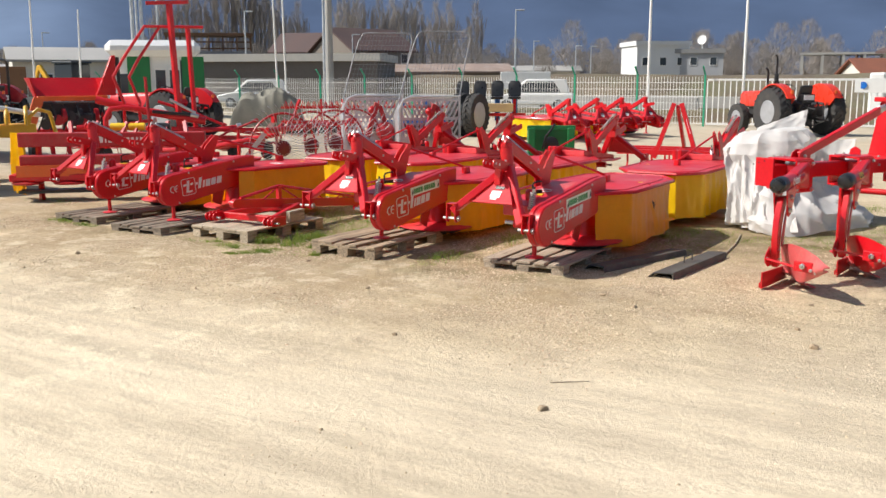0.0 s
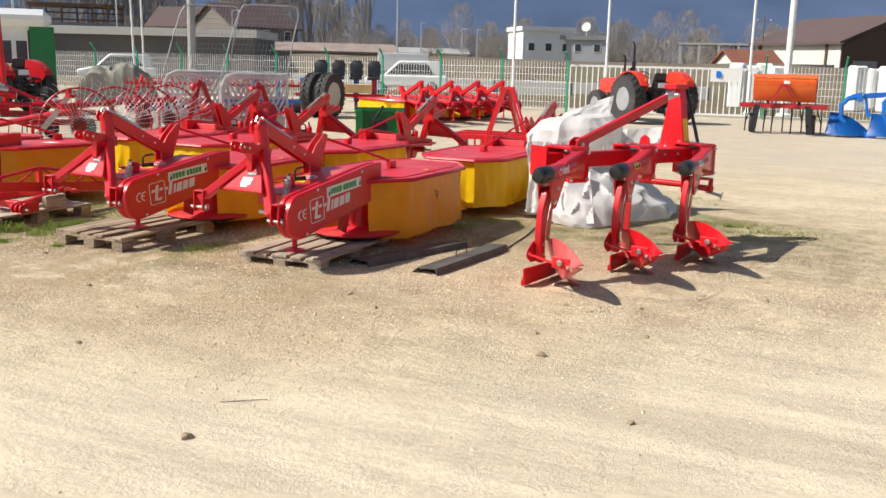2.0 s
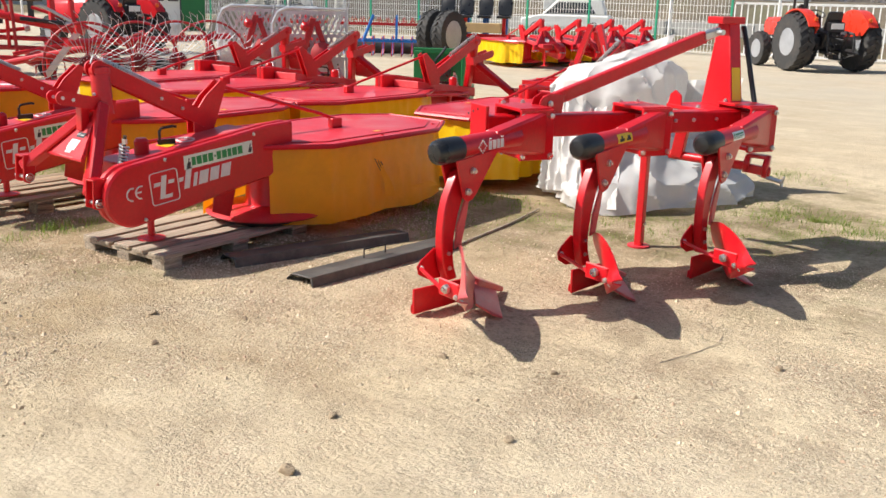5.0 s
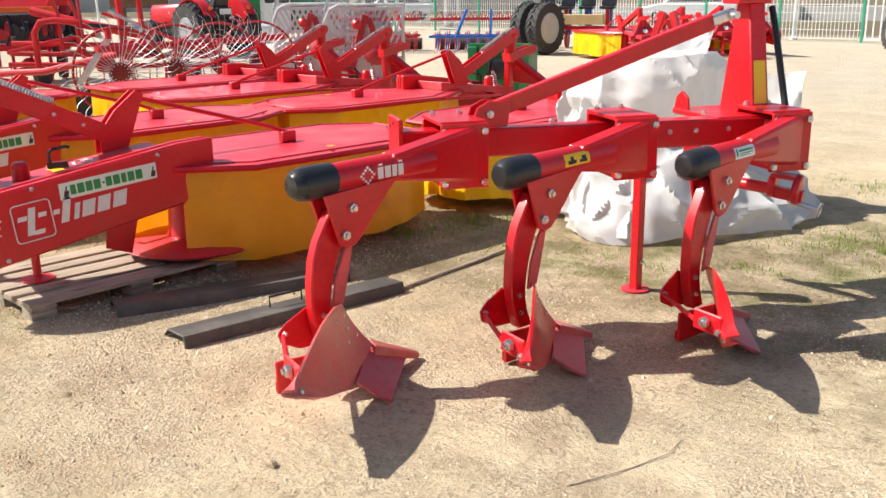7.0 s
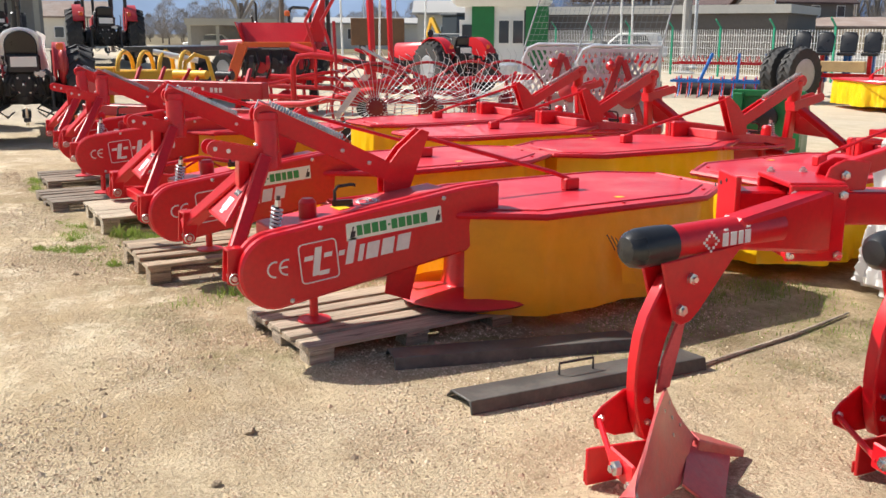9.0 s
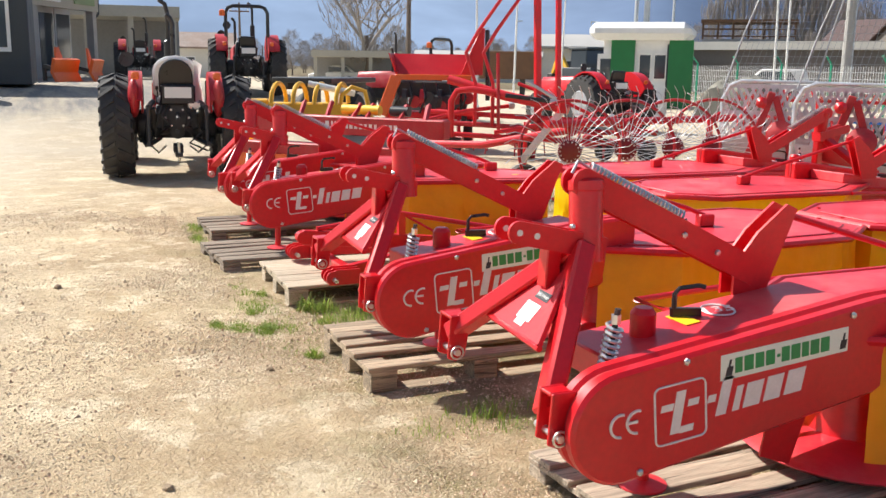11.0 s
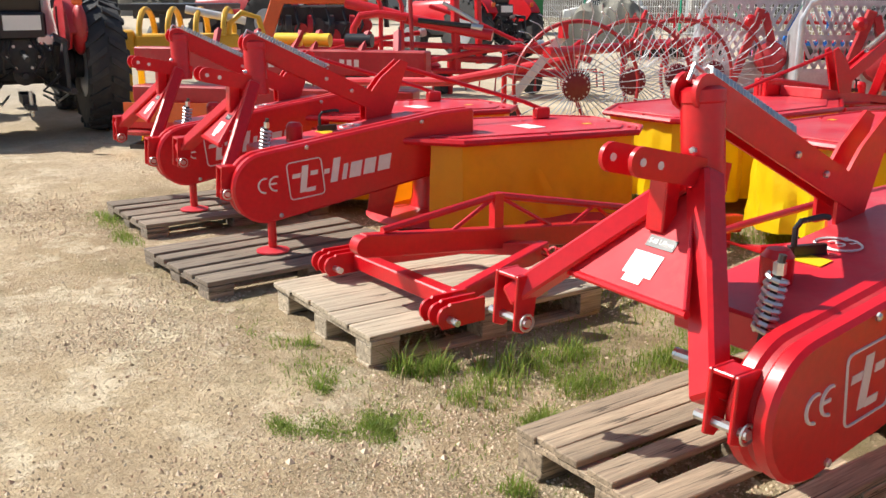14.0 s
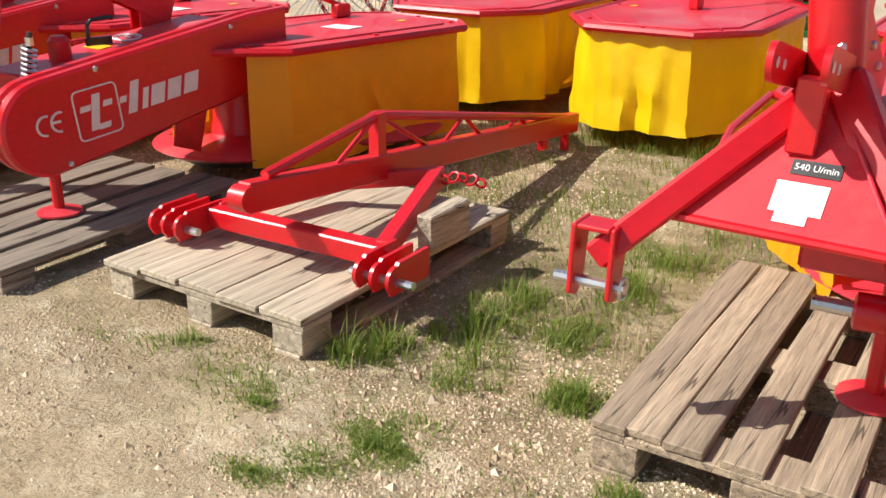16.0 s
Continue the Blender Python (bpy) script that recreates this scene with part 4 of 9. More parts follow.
def plough():
    t = thing("plough", "red three-furrow mounted plough with black end caps", "plough")
    P = Vector
    up = P((0, 0, 1))
    ax = P((0.462, 0.887, 0.0)).normalized()
    out = P((0.887, -0.462, 0.0)).normalized()
    pitch = P((0.38, 0.73, -0.013))
    cap0, flange0 = P((-1.82, 7.75, 0.845)), P((-1.80, 8.556, 0.865))

    def bolt(q, axis, r, parent, name="bolt"):
        part(name, lathe(B(), [(r, 0), (r, r * 0.75), (r * 0.85, r * 0.8), (r * 0.55, r * 0.85), (r * 0.55, r * 1.3)], q, axis, 6), STEEL, parent)

    b0 = flange0 - out * 0.22 + P((0, 0, 0.015))
    main = part("main_beam", beam(B(), b0 - ax * 0.24, b0 + ax * 1.80 - P((0, 0, 0.02)), 0.13, 0.13), RED, t, "", 0.008)
    part("end_plate", beam(B(), b0 - ax * 0.262, b0 - ax * 0.24, 0.20, 0.25), RED, t, "", 0.003)
    # small dark discs painted for the unlit inside of the holes
    for k in (-0.06, 0.0, 0.06):
        part("hole_disc", lathe(B(), [(0.008, 0), (0.008, 0.002)], b0 - ax * 0.263 - out * 0.06 + up * (0.08 + k * 0.3) + out * k, -ax, 8), ENGINE, main)
    for k in (0.16, 0.50, 0.98, 1.30):
        bolt(b0 + ax * k + up * 0.065, up, 0.016, main, "beam_bolt")
    for k in (1.08, 1.22, 1.40):
        bolt(b0 + ax * k + out * 0.065, out, 0.013, main, "beam_bolt")
    for mark in range(3):
        c, f = cap0 + pitch * mark, flange0 + pitch * mark
        d = (f - c).normalized()
        side = d.cross(up).normalized()
        v = side.cross(d)
        tb = part("leg_tube", tube(B(), [c - d * 0.02, c + d * 0.40, c + d * 0.60], [0.060, 0.060, 0.060], 22), RED, t)
        prof = [(0.064, 0.10), (0.067, 0.05), (0.067, -0.03), (0.060, -0.062), (0.042, -0.082), (0.012, -0.088)]
        part("end_cap", lathe(B(), prof, c, d, 24), BLACK, tb, "black plastic end cap")
        # the tube flares into a bolted flange along the beam
        q0 = [c + d * 0.38 + side * a + v * b for a, b in ((-0.050, -0.050), (0.050, -0.050), (0.050, 0.056), (-0.050, 0.056))]
        q1 = [f + ax * a + up * b for a, b in ((-0.075, -0.13), (0.070, -0.13), (0.070, 0.112), (-0.075, 0.112))]
        part("flare", loft(B(), q0, q1), RED, t, "", 0.012)
        fl = part("flange", prism(B(), [f + ax * a + up * b for a, b in ((-0.10, -0.16), (0.115, -0.16), (0.115, 0.125), (-0.10, 0.125))], -out * 0.022), RED, t, "", 0.004)
        for a in (-0.085, 0.095):
            for b in (0.09, -0.135):
                bolt(f + ax * a + up * b, out, 0.017, fl, "clamp_bolt")
        for z in (0.113, -0.150):
            part("clamp_plate", prism(B(), [f + ax * a - out * b + up * z for a, b in ((-0.10, 0.02), (0.115, 0.02), (0.115, 0.33), (-0.10, 0.33))], up * 0.020), RED, t, "", 0.004)
            for a in (-0.06, 0.07):
                bolt(f + ax * a - out * 0.30 + up * (z + 0.02 if z > 0 else z), up if z > 0 else -up, 0.015, fl, "clamp_bolt")
        part("clamp_strap", prism(B(), [f + ax * a - out * 0.31 + up * b for a, b in ((-0.10, -0.13), (0.115, -0.13), (0.115, 0.113), (-0.10, 0.113))], -out * 0.02), RED, t, "", 0.004)
        part("tube_web", prism(B(), [f - out * 0.022 + ax * a + up * b for a, b in ((-0.05, -0.08), (0.06, -0.08), (0.06, 0.08), (-0.05, 0.08))], -out * 0.13), DARK_RED, t)
        if mark == 0:
            bm = B()
            for i in range(4):
                for k in range(4):
                    q = c + d * (0.235 + 0.0105 * (i + k - 3)) + side * 0.0605 + v * 0.0105 * (i - k)
                    if not (i in (1, 2) and k in (1, 2)):
                        beam(bm, q - v * 0.0045, q + v * 0.0045, 0.002, 0.009, d + v)
            for u, w, h, lift in ((0.299, 0.026, 0.046, 0), (0.336, 0.028, 0.046, 0), (0.370, 0.022, 0.046, 0), (0.402, 0.026, 0.046, 0), (0.299, 0.018, 0.007, 0.034), (0.402, 0.018, 0.007, 0.034)):
                q = c + d * u + side * 0.0605 + v * lift
                beam(bm, q - v * h / 2, q + v * h / 2, 0.002, w, d)
            part("marking", bm, PALE_PRINT, tb, "white maker's marking")
        else:
            def patch(u0, u1, a0, a1, lift):
                """A thin curved patch on the tube between two lengths and two angles."""
                bm = B()
                vs = [[bm.verts.new(c + d * u + (side * math.cos(a) + v * math.sin(a)) * (0.060 + lift)) for u in (u0, u1)] for a in np.linspace(a0, a1, 7)]
                for p0, p1 in zip(vs, vs[1:]):
                    bm.faces.new((p0[0], p0[1], p1[1], p1[0]))
                return bm

            u0 = 0.25 if mark == 1 else 0.22
            part("sticker", patch(u0, u0 + 0.16, -0.15, 0.72, 0.0014), STICKER_YELLOW if mark == 1 else STICKER, tb, "small yellow warning sticker" if mark == 1 else "small white sticker")
            for a, b, a0, a1 in (((0.018, 0.07, 0.0, 0.25), (0.035, 0.055, 0.25, 0.5), (0.09, 0.14, 0.0, 0.2), (0.105, 0.135, 0.2, 0.45)) if mark == 1 else ((0.01, 0.022, 0.05, 0.6), (0.032, 0.145, 0.36, 0.50), (0.032, 0.14, 0.18, 0.24), (0.032, 0.12, 0.05, 0.1))):
                part("sticker_print", patch(u0 + a, u0 + b, a0, a1, 0.0024), ENGINE if mark == 1 else STICKER_GREEN, tb)
        # body: offsets from the ground point under the cap
        o = P((c.x, c.y, 0))

        def at(x, y, z):
            return o + P((x, y, z))

        for x in (0.052, -0.050):
            gus = part("shank_bracket", prism(B(), [at(x, y, z) for y, z in ((0.02, 0.80), (0.40, 0.83), (0.34, 0.775), (0.20, 0.615), (0.165, 0.585), (0.12, 0.575), (0.085, 0.60))], (0.014, 0, 0)), RED, t, "", 0.004)
            if x > 0:
                for y, z in ((0.150, 0.735), (0.110, 0.632)):
                    bolt(at(x + 0.014, y, z), (1, 0, 0), 0.020, gus, "shank_bolt")
        rear = [(0.085, 0.740), (0.055, 0.690), (0.008, 0.610), (-0.015, 0.540), (-0.028, 0.450), (-0.030, 0.370), (-0.024, 0.300), (-0.004, 0.225), (0.024, 0.165)]
        fore = [(0.105, 0.165), (0.075, 0.237), (0.062, 0.300), (0.062, 0.341), (0.072, 0.425), (0.096, 0.510), (0.130, 0.589), (0.178, 0.660), (0.200, 0.740)]
        part("shank", prism(B(), [at(-0.028, y, z) for y, z in rear + fore], (0.052, 0, 0)), RED, t, "curved red plough shank", 0.006)
        crest = [at(*q) for q in ((0.030, 0.105, 0.352), (0.120, 0.010, 0.388), (0.250, -0.145, 0.392), (0.385, -0.300, 0.362), (0.455, -0.385, 0.328), (0.510, -0.450, 0.292))]
        sole = [at(*q) for q in ((0.035, 0.255, 0.130), (0.110, 0.150, 0.082), (0.190, 0.045, 0.050), (0.265, -0.120, 0.085), (0.370, -0.270, 0.165), (0.500, -0.440, 0.270))]
        bm, on = bent_sheet(sole, crest, (-0.030, -0.030, 0.0))
        mb = part("mouldboard", bm, RED if mark else PINK_STEEL, t, "round curved red mouldboard")
        for u, w in ((0.06, 0.35), (0.08, 0.75), (0.20, 0.40), (0.24, 0.78), (0.12, 0.55)):
            part("mouldboard_bolt", lathe(B(), [(0.007, 0), (0.007, 0.004)], on(u, w), (0.75, 0.55, 0.2), 8), STEEL, mb)
        part("shin", prism(B(), [at(0.026, y, z) for y, z in ((0.060, 0.335), (0.112, 0.350), (0.150, 0.500), (0.178, 0.640), (0.126, 0.56), (0.078, 0.45))], (0.012, 0, 0)), PINK_STEEL, t, "scoured leading edge")
        part("share", prism(B(), [at(0.050, 0.205, 0.110), at(0.055, 0.415, 0.022), at(0.310, 0.115, 0.004), at(0.275, 0.085, 0.018), at(0.190, 0.045, 0.066)], (0.003, 0.0, 0.010)), PINK_STEEL, t, "flat scoured plough share")
        part("share_point", loft(B(), [at(0.0, 0.25, 0.085), at(0.065, 0.235, 0.080), at(0.065, 0.245, 0.135), at(0.0, 0.26, 0.145)], [at(0.015, 0.50, 0.004), at(0.055, 0.49, 0.004), at(0.050, 0.50, 0.030), at(0.018, 0.505, 0.032)]), PINK_STEEL, t, "", 0.005)
        hx, hy = (-0.060, -0.165) if mark == 0 else (-0.025, -0.025)
        part("landside", prism(B(), [at(hx, hy, 0.012), at(0.005, 0.40, 0.010), at(0.0, 0.26, 0.135), at(hx, hy, 0.148)], (0.014, 0.002, 0)), RED, t, "", 0.003)
        part("landside_heel", prism(B(), [at(hx - 0.006, hy + 0.005, 0.014), at(hx - 0.006, hy + 0.12, 0.012), at(hx - 0.006, hy + 0.12, 0.06), at(hx - 0.006, hy + 0.005, 0.06)], (-0.010, 0, 0)), RED, t, "", 0.006)
        part("rear_bracket", prism(B(), [at(-0.034, y, z) for y, z in ((-0.020, 0.345), (-0.120, 0.300), (-0.155, 0.270), (-0.145, 0.225), (-0.060, 0.180), (0.040, 0.170), (0.040, 0.30))], (-0.010, 0, 0)), RED, t, "", 0.004)
        part("link", tube(B(), [at(-0.040, -0.130, 0.258), at(0.24, -0.300, 0.245)], 0.010, 8), RED, t)
        lp = part("link_plate", prism(B(), [at(0.215, -0.300, 0.215), at(0.365, -0.335, 0.215), at(0.365, -0.335, 0.300), at(0.215, -0.300, 0.300)], (0.003, 0.012, 0)), RED, t, "", 0.006)
        bolt(at(0.290, -0.322, 0.262), (-0.25, -1, 0), 0.024, lp, "link_bolt")
        for q in (at(0.355, -0.330, 0.235), at(0.395, -0.345, 0.225)):
            bolt(q, (-0.25, -1, 0), 0.015, lp, "link_bolt")
        for y, z in ((-0.130, 0.262), (0.02, 0.315), (0.030, 0.235)):
            bolt(at(0.024 if y > 0 else -0.032, y, z), (1, 0, 0), 0.012, lp, "body_bolt")
    # headstock
    hc = P((-1.40, 10.20, 0.0))
    base = [hc + out * a + ax * b + up * 0.93 for a, b in ((-0.15, -0.05), (0.15, -0.05), (0.15, 0.05), (-0.15, 0.05))]
    top = [hc + out * a + ax * b + up * 1.47 for a, b in ((-0.055, -0.045), (0.055, -0.045), (0.055, 0.045), (-0.055, 0.045))]
    mast = part("headstock", loft(B(), base, top), RED, t, "tall tapered red headstock", 0.006)
    part("headstock_cap", prism(B(), [hc + out * a + ax * b + up * 1.465 for a, b in ((-0.075, -0.12), (0.075, -0.12), (0.075, 0.07), (-0.075, 0.07))], up * 0.045), RED, mast, "", 0.005)
    sl = (top[1] - base[1]) / 0.54
    q = [base[1] + sl * z + ax * a + out * 0.002 for z, a in ((0.05, 0.015), (0.05, 0.085), (0.26, 0.080), (0.26, 0.015))]
    part("warning_sticker", prism(B(), q, out * 0.001), STICKER_YELLOW, mast)
    part("headstock_base", prism(B(), [hc + out * a + ax * b + up * 0.905 for a, b in ((-0.20, -0.30), (0.24, -0.30), (0.24, 0.14), (-0.20, 0.14))], up * 0.03), RED, t, "", 0.005)
    part("headstock_lug", prism(B(), [hc + out * a - ax * 0.28 + up * z for a, z in ((-0.19, 0.93), (-0.05, 0.93), (-0.06, 1.0), (-0.12, 1.03), (-0.17, 1.0))], -ax * 0.016), RED, t, "", 0.004)
    lo, hi = P((-1.905, 8.80, 1.005)), P((-1.40, 9.99, 1.415))
    part("top_brace", beam(B(), lo, hi - (hi - lo).normalized() * 0.10, 0.05, 0.075), RED, t, "", 0.006)
    bd = (hi - lo).normalized()
    bs = bd.cross(up).normalized()
    for k in (-1, 1):
        part("brace_lug", prism(B(), [lo + bs * 0.034 * k + P(w) for w in ((-0.03, -0.09, -0.06), (0.04, 0.08, -0.06), (0.04, 0.10, 0.05), (0.0, 0.0, 0.06), (-0.02, -0.06, 0.03))], bs * 0.012 * k), RED, t, "", 0.004)
    bolt(lo + bs * 0.046, bs, 0.019, t, "brace_bolt")
    part("brace_yoke", beam(B(), hi - bd * 0.13, hi + bd * 0.03, 0.05, 0.055), STEEL, t, "bare steel yoke", 0.008)
    part("yoke_pin", tube(B(), [hi - bs * 0.07, hi + bs * 0.07], 0.018, 10), STEEL, t)
    part("black_stay", tube(B(), [(-1.34, 10.30, 1.45), (-1.31, 10.29, 1.36), (-1.172, 10.21, 0.94)], 0.017, 8), BLACK, t, "black steel stay")
    st = part("parking_stand", beam(B(), (-1.68, 9.71, 0.008), (-1.68, 9.71, 0.80), 0.05, 0.05, (0, 1, 0)), RED, t, "", 0.004)
    bolt((-1.655, 9.71, 0.16), (1, 0, 0), 0.014, st, "stand_bolt")
    part("parking_foot", lathe(B(), [(0.075, 0.0), (0.075, 0.010)], (-1.68, 9.71, 0.0), (0, 0, 1), 18), RED_FLAT, t)
    part("stand_bracket", beam(B(), (-1.69, 9.70, 0.74), (-1.62, 9.62, 0.74), 0.10, 0.16), RED, t, "", 0.004)
    part("hitch_shaft", tube(B(), [(-1.68, 10.08, 0.585), (-1.12, 10.03, 0.578)], 0.030, 12), RED, t)
    part("hitch_carrier", beam(B(), (-1.62, 10.06, 0.58), (-1.55, 10.02, 0.92), 0.05, 0.08, (1, 0, 0)), RED, t, "", 0.005)
    cv, dv = P((-1.14, 10.03, 0.57)), P((0.95, 0.22, -0.10)).normalized()
    bm = B()
    beam(bm, cv, cv + dv * 0.17, 0.05, 0.055)
    for k, z, r in ((0.02, 0.03, 0.060), (0.14, 0.03, 0.075)):
        lathe(bm, [(r * 0.9, -0.018), (r, -0.012), (r, 0.012), (r * 0.9, 0.018)], cv + dv * k + up * z, dv, 18)
    beam(bm, cv + dv * 0.02 + up * 0.085, cv + dv * 0.14 + up * 0.09, 0.09, 0.02)
    hb = part("hitch_clevis", bm, RED, t, "", 0.003)
    part("hitch_pin", tube(B(), [cv + dv * 0.10 - up * 0.03, cv + dv * 0.24 - up * 0.05], 0.014, 8), STEEL, hb)
    pr = cv + dv * 0.25 - up * 0.05
    part("pin_ring", tube(B(), [pr + P((0.008 * math.sin(u), 0.020 * math.cos(u), 0.036 * math.sin(u))) for u in np.linspace(0, 6.28, 14, False)], 0.005, 5, True), STEEL, hb)
    return t


plough()


# ---- white tarpaulin heap ----
def ridged(x, y, z):
    """Sharp-crested folds: high along lines, low between them."""
    n = 1 - 2.2 * abs(noise.noise(Vector((x, y, z))))
    return n * abs(n)


def draped_cloth(rings, seed, depth, cut=0.10, per=6, tall=5, cap=True):
    """A cloth over closed rings of points, with long falling folds, small creases and an uneven hem."""
    k = len(rings[0])
    rows = []
    for r in range((len(rings) - 1) * tall + 1):
        i = min(r // tall, len(rings) - 2)
        g = r / tall - i
        row = []
        for j in range(k * per):
            u, f = j // per, (j % per) / per
            a0, a1 = Vector(rings[i][u]), Vector(rings[i][(u + 1) % k])
            b0, b1 = Vector(rings[i + 1][u]), Vector(rings[i + 1][(u + 1) % k])
            row.append(a0.lerp(a1, f).lerp(b0.lerp(b1, f), g))
        rows.append(row)
    c = sum((p for p in rows[0]), Vector()) / len(rows[0])
    total = len(rows) - 1
    out = []
    for r, row in enumerate(rows):
        h = r / total
        line = []
        for j, p in enumerate(row):
            d = Vector((p.x - c.x, p.y - c.y, 0.0))
            d = d.normalized() if d.length > 1e-4 else Vector((1, 0, 0))
            a = math.atan2(d.y, d.x)
            warp = 0.35 * noise.noise(Vector((p.x * 2.0, p.y * 2.0, p.z * 2.0 + seed)))
            long_ = ridged(math.cos(a) * 1.9 + warp + seed, math.sin(a) * 1.9 + p.z * 1.3, p.z * 0.8 + warp)
            short = ridged(p.x * 2.3 + p.z * 1.6 + seed, p.y * 2.3 - p.z * 1.2 + warp, p.z * 2.6 - p.x)
            fine = ridged(p.x * 5.0 + p.z * 3.0, p.y * 5.0 + seed, p.z * 5.5 + p.x * 3)
            w = depth * (0.80 * long_ + 0.55 * short + 0.20 * fine)
            hem = cut * (noise.noise(Vector((a * 1.7, seed, 0.0))) + 0.5) * max(0.0, 1 - h * 4)
            q = p + d * w + Vector((0, 0, 0.35 * w * min(1.0, h * 2) + max(0.0, hem)))
            q.z = max(0.006, q.z)
            line.append(q)
        out.append(line)
    bm = B()
    grid = [[bm.verts.new(q) for q in line] for line in out]
    n = len(grid[0])
    for r in range(total):
        for j in range(n):
            q = (grid[r][j], grid[r][(j + 1) % n], grid[r + 1][(j + 1) % n], grid[r + 1][j])
            for tri_ in (((0, 1, 2), (0, 2, 3)) if (r + j) % 2 else ((0, 1, 3), (1, 2, 3))):
                bm.faces.new([q[m] for m in tri_])
    if cap:
        bm.faces.new(grid[-1])
    return bm


def blend_ring(outline, centre, shrink, z, slope=0.0, count=22):
    """A ring on a closed outline, drawn in to the centre, tilted along x."""
    k = len(outline)
    out = []
    for i in range(count):
        f = i / count * k
        a, b = outline[int(f) % k], outline[(int(f) + 1) % k]
        g = f - int(f)
        x, y = a[0] + (b[0] - a[0]) * g, a[1] + (b[1] - a[1]) * g
        x, y = centre[0] + (x - centre[0]) * shrink, centre[1] + (y - centre[1]) * shrink
        out.append((x, y, max(0.0, z - slope * max(0.0, x + 2.95))))
    return out


def loose_sheet(corners, seed, wave, cols=34, rows=24):
    """A free-standing stiff sheet between four corners, creased and a little curled."""
    p00, p10, p11, p01 = (Vector(p) for p in corners)
    n = (p10 - p00).cross(p01 - p00).normalized()
    bm = B()
    grid = []
    for i in range(cols + 1):
        f = i / cols
        row = []
        for j in range(rows + 1):
            g = j / rows
            q = p00.lerp(p10, f).lerp(p01.lerp(p11, f), g)
            w = wave * (ridged(f * 2.1 + seed, g * 1.3 - f, seed) + 0.35 * ridged(f * 5 + g * 3, g * 5, seed + 3)) + 0.05 * math.sin(g * 2.4 + f * 2)
            row.append(bm.verts.new(q + n * w))
        grid.append(row)
    for i in range(cols):
        for j in range(rows):
            bm.faces.new((grid[i][j], grid[i + 1][j], grid[i + 1][j + 1], grid[i][j + 1]))
    bmesh.ops.recalc_face_normals(bm, faces=bm.faces)
    bmesh.ops.solidify(bm, geom=bm.faces[:], thickness=0.004)
    return bm


def tarp_heap():
    t = thing("tarpaulin_heap", "crumpled white woven tarpaulin thrown over a load", "tarpaulin")
    foot = [(-3.02, 10.72), (-2.78, 10.55), (-2.50, 10.36), (-2.12, 10.56), (-1.90, 10.98), (-1.70, 11.56), (-1.92, 12.2), (-2.45, 12.6), (-2.95, 12.4), (-3.10, 11.6)]
    c = (-2.55, 11.35)
    rings = [blend_ring(foot, c, q, z, k) for q, z, k in ((1.0, 0.0, 0.0), (0.98, 0.13, 0.04), (0.93, 0.30, 0.12), (0.82, 0.46, 0.24), (0.64, 0.60, 0.34), (0.40, 0.66, 0.36), (0.10, 0.70, 0.30))]
    part("lower_sheet", draped_cloth(rings, 3.0, 0.095, 0.05), TARP, t)
    top = [(-3.22, 11.02), (-3.06, 10.90), (-2.82, 10.90), (-2.50, 11.05), (-2.36, 11.32), (-2.42, 11.85), (-2.75, 12.15), (-3.16, 11.75)]
    c = (-2.78, 11.42)
    rings = [blend_ring(top, c, q, z, k) for q, z, k in ((0.62, 0.42, 0.0), (0.74, 0.60, 0.0), (0.98, 0.70, 0.0), (1.04, 0.82, -0.04), (0.98, 0.94, -0.10), (0.78, 1.03, -0.14), (0.45, 1.06, -0.16), (0.12, 1.07, -0.16))]
    part("upper_sheet", draped_cloth(rings, 8.4, 0.055, 0.0), TARP, t, "bunched white sheet over the top")
    # falling folds at the open corner
    for i, (x0, x1, y, z0, z1) in enumerate(((-3.16, -2.92, 10.92, 0.05, 0.90), (-2.98, -2.66, 10.84, 0.02, 0.82), (-2.78, -2.40, 10.66, 0.01, 0.55))):
        part("fold", loose_sheet(((x0 + 0.12, y - 0.26, z0), (x1 + 0.20, y - 0.34 + 0.04 * i, z0 + 0.02), (x1, y + 0.10, z1), (x0, y + 0.08, z1 - 0.03)), 2.0 + 1.7 * i, 0.075), TARP, t)
    # the standing tip and the stiff sheet behind
    part("flap", loose_sheet(((-3.05, 11.45, 0.92), (-2.50, 11.60, 0.98), (-2.46, 11.66, 1.33), (-2.98, 11.44, 1.12)), 1.0, 0.03), TARP, t)
    part("flap", loose_sheet(((-2.78, 12.00, 0.25), (-2.02, 12.02, 0.22), (-1.98, 12.06, 0.98), (-2.72, 12.04, 0.90)), 4.0, 0.035), TARP, t)


tarp_heap()


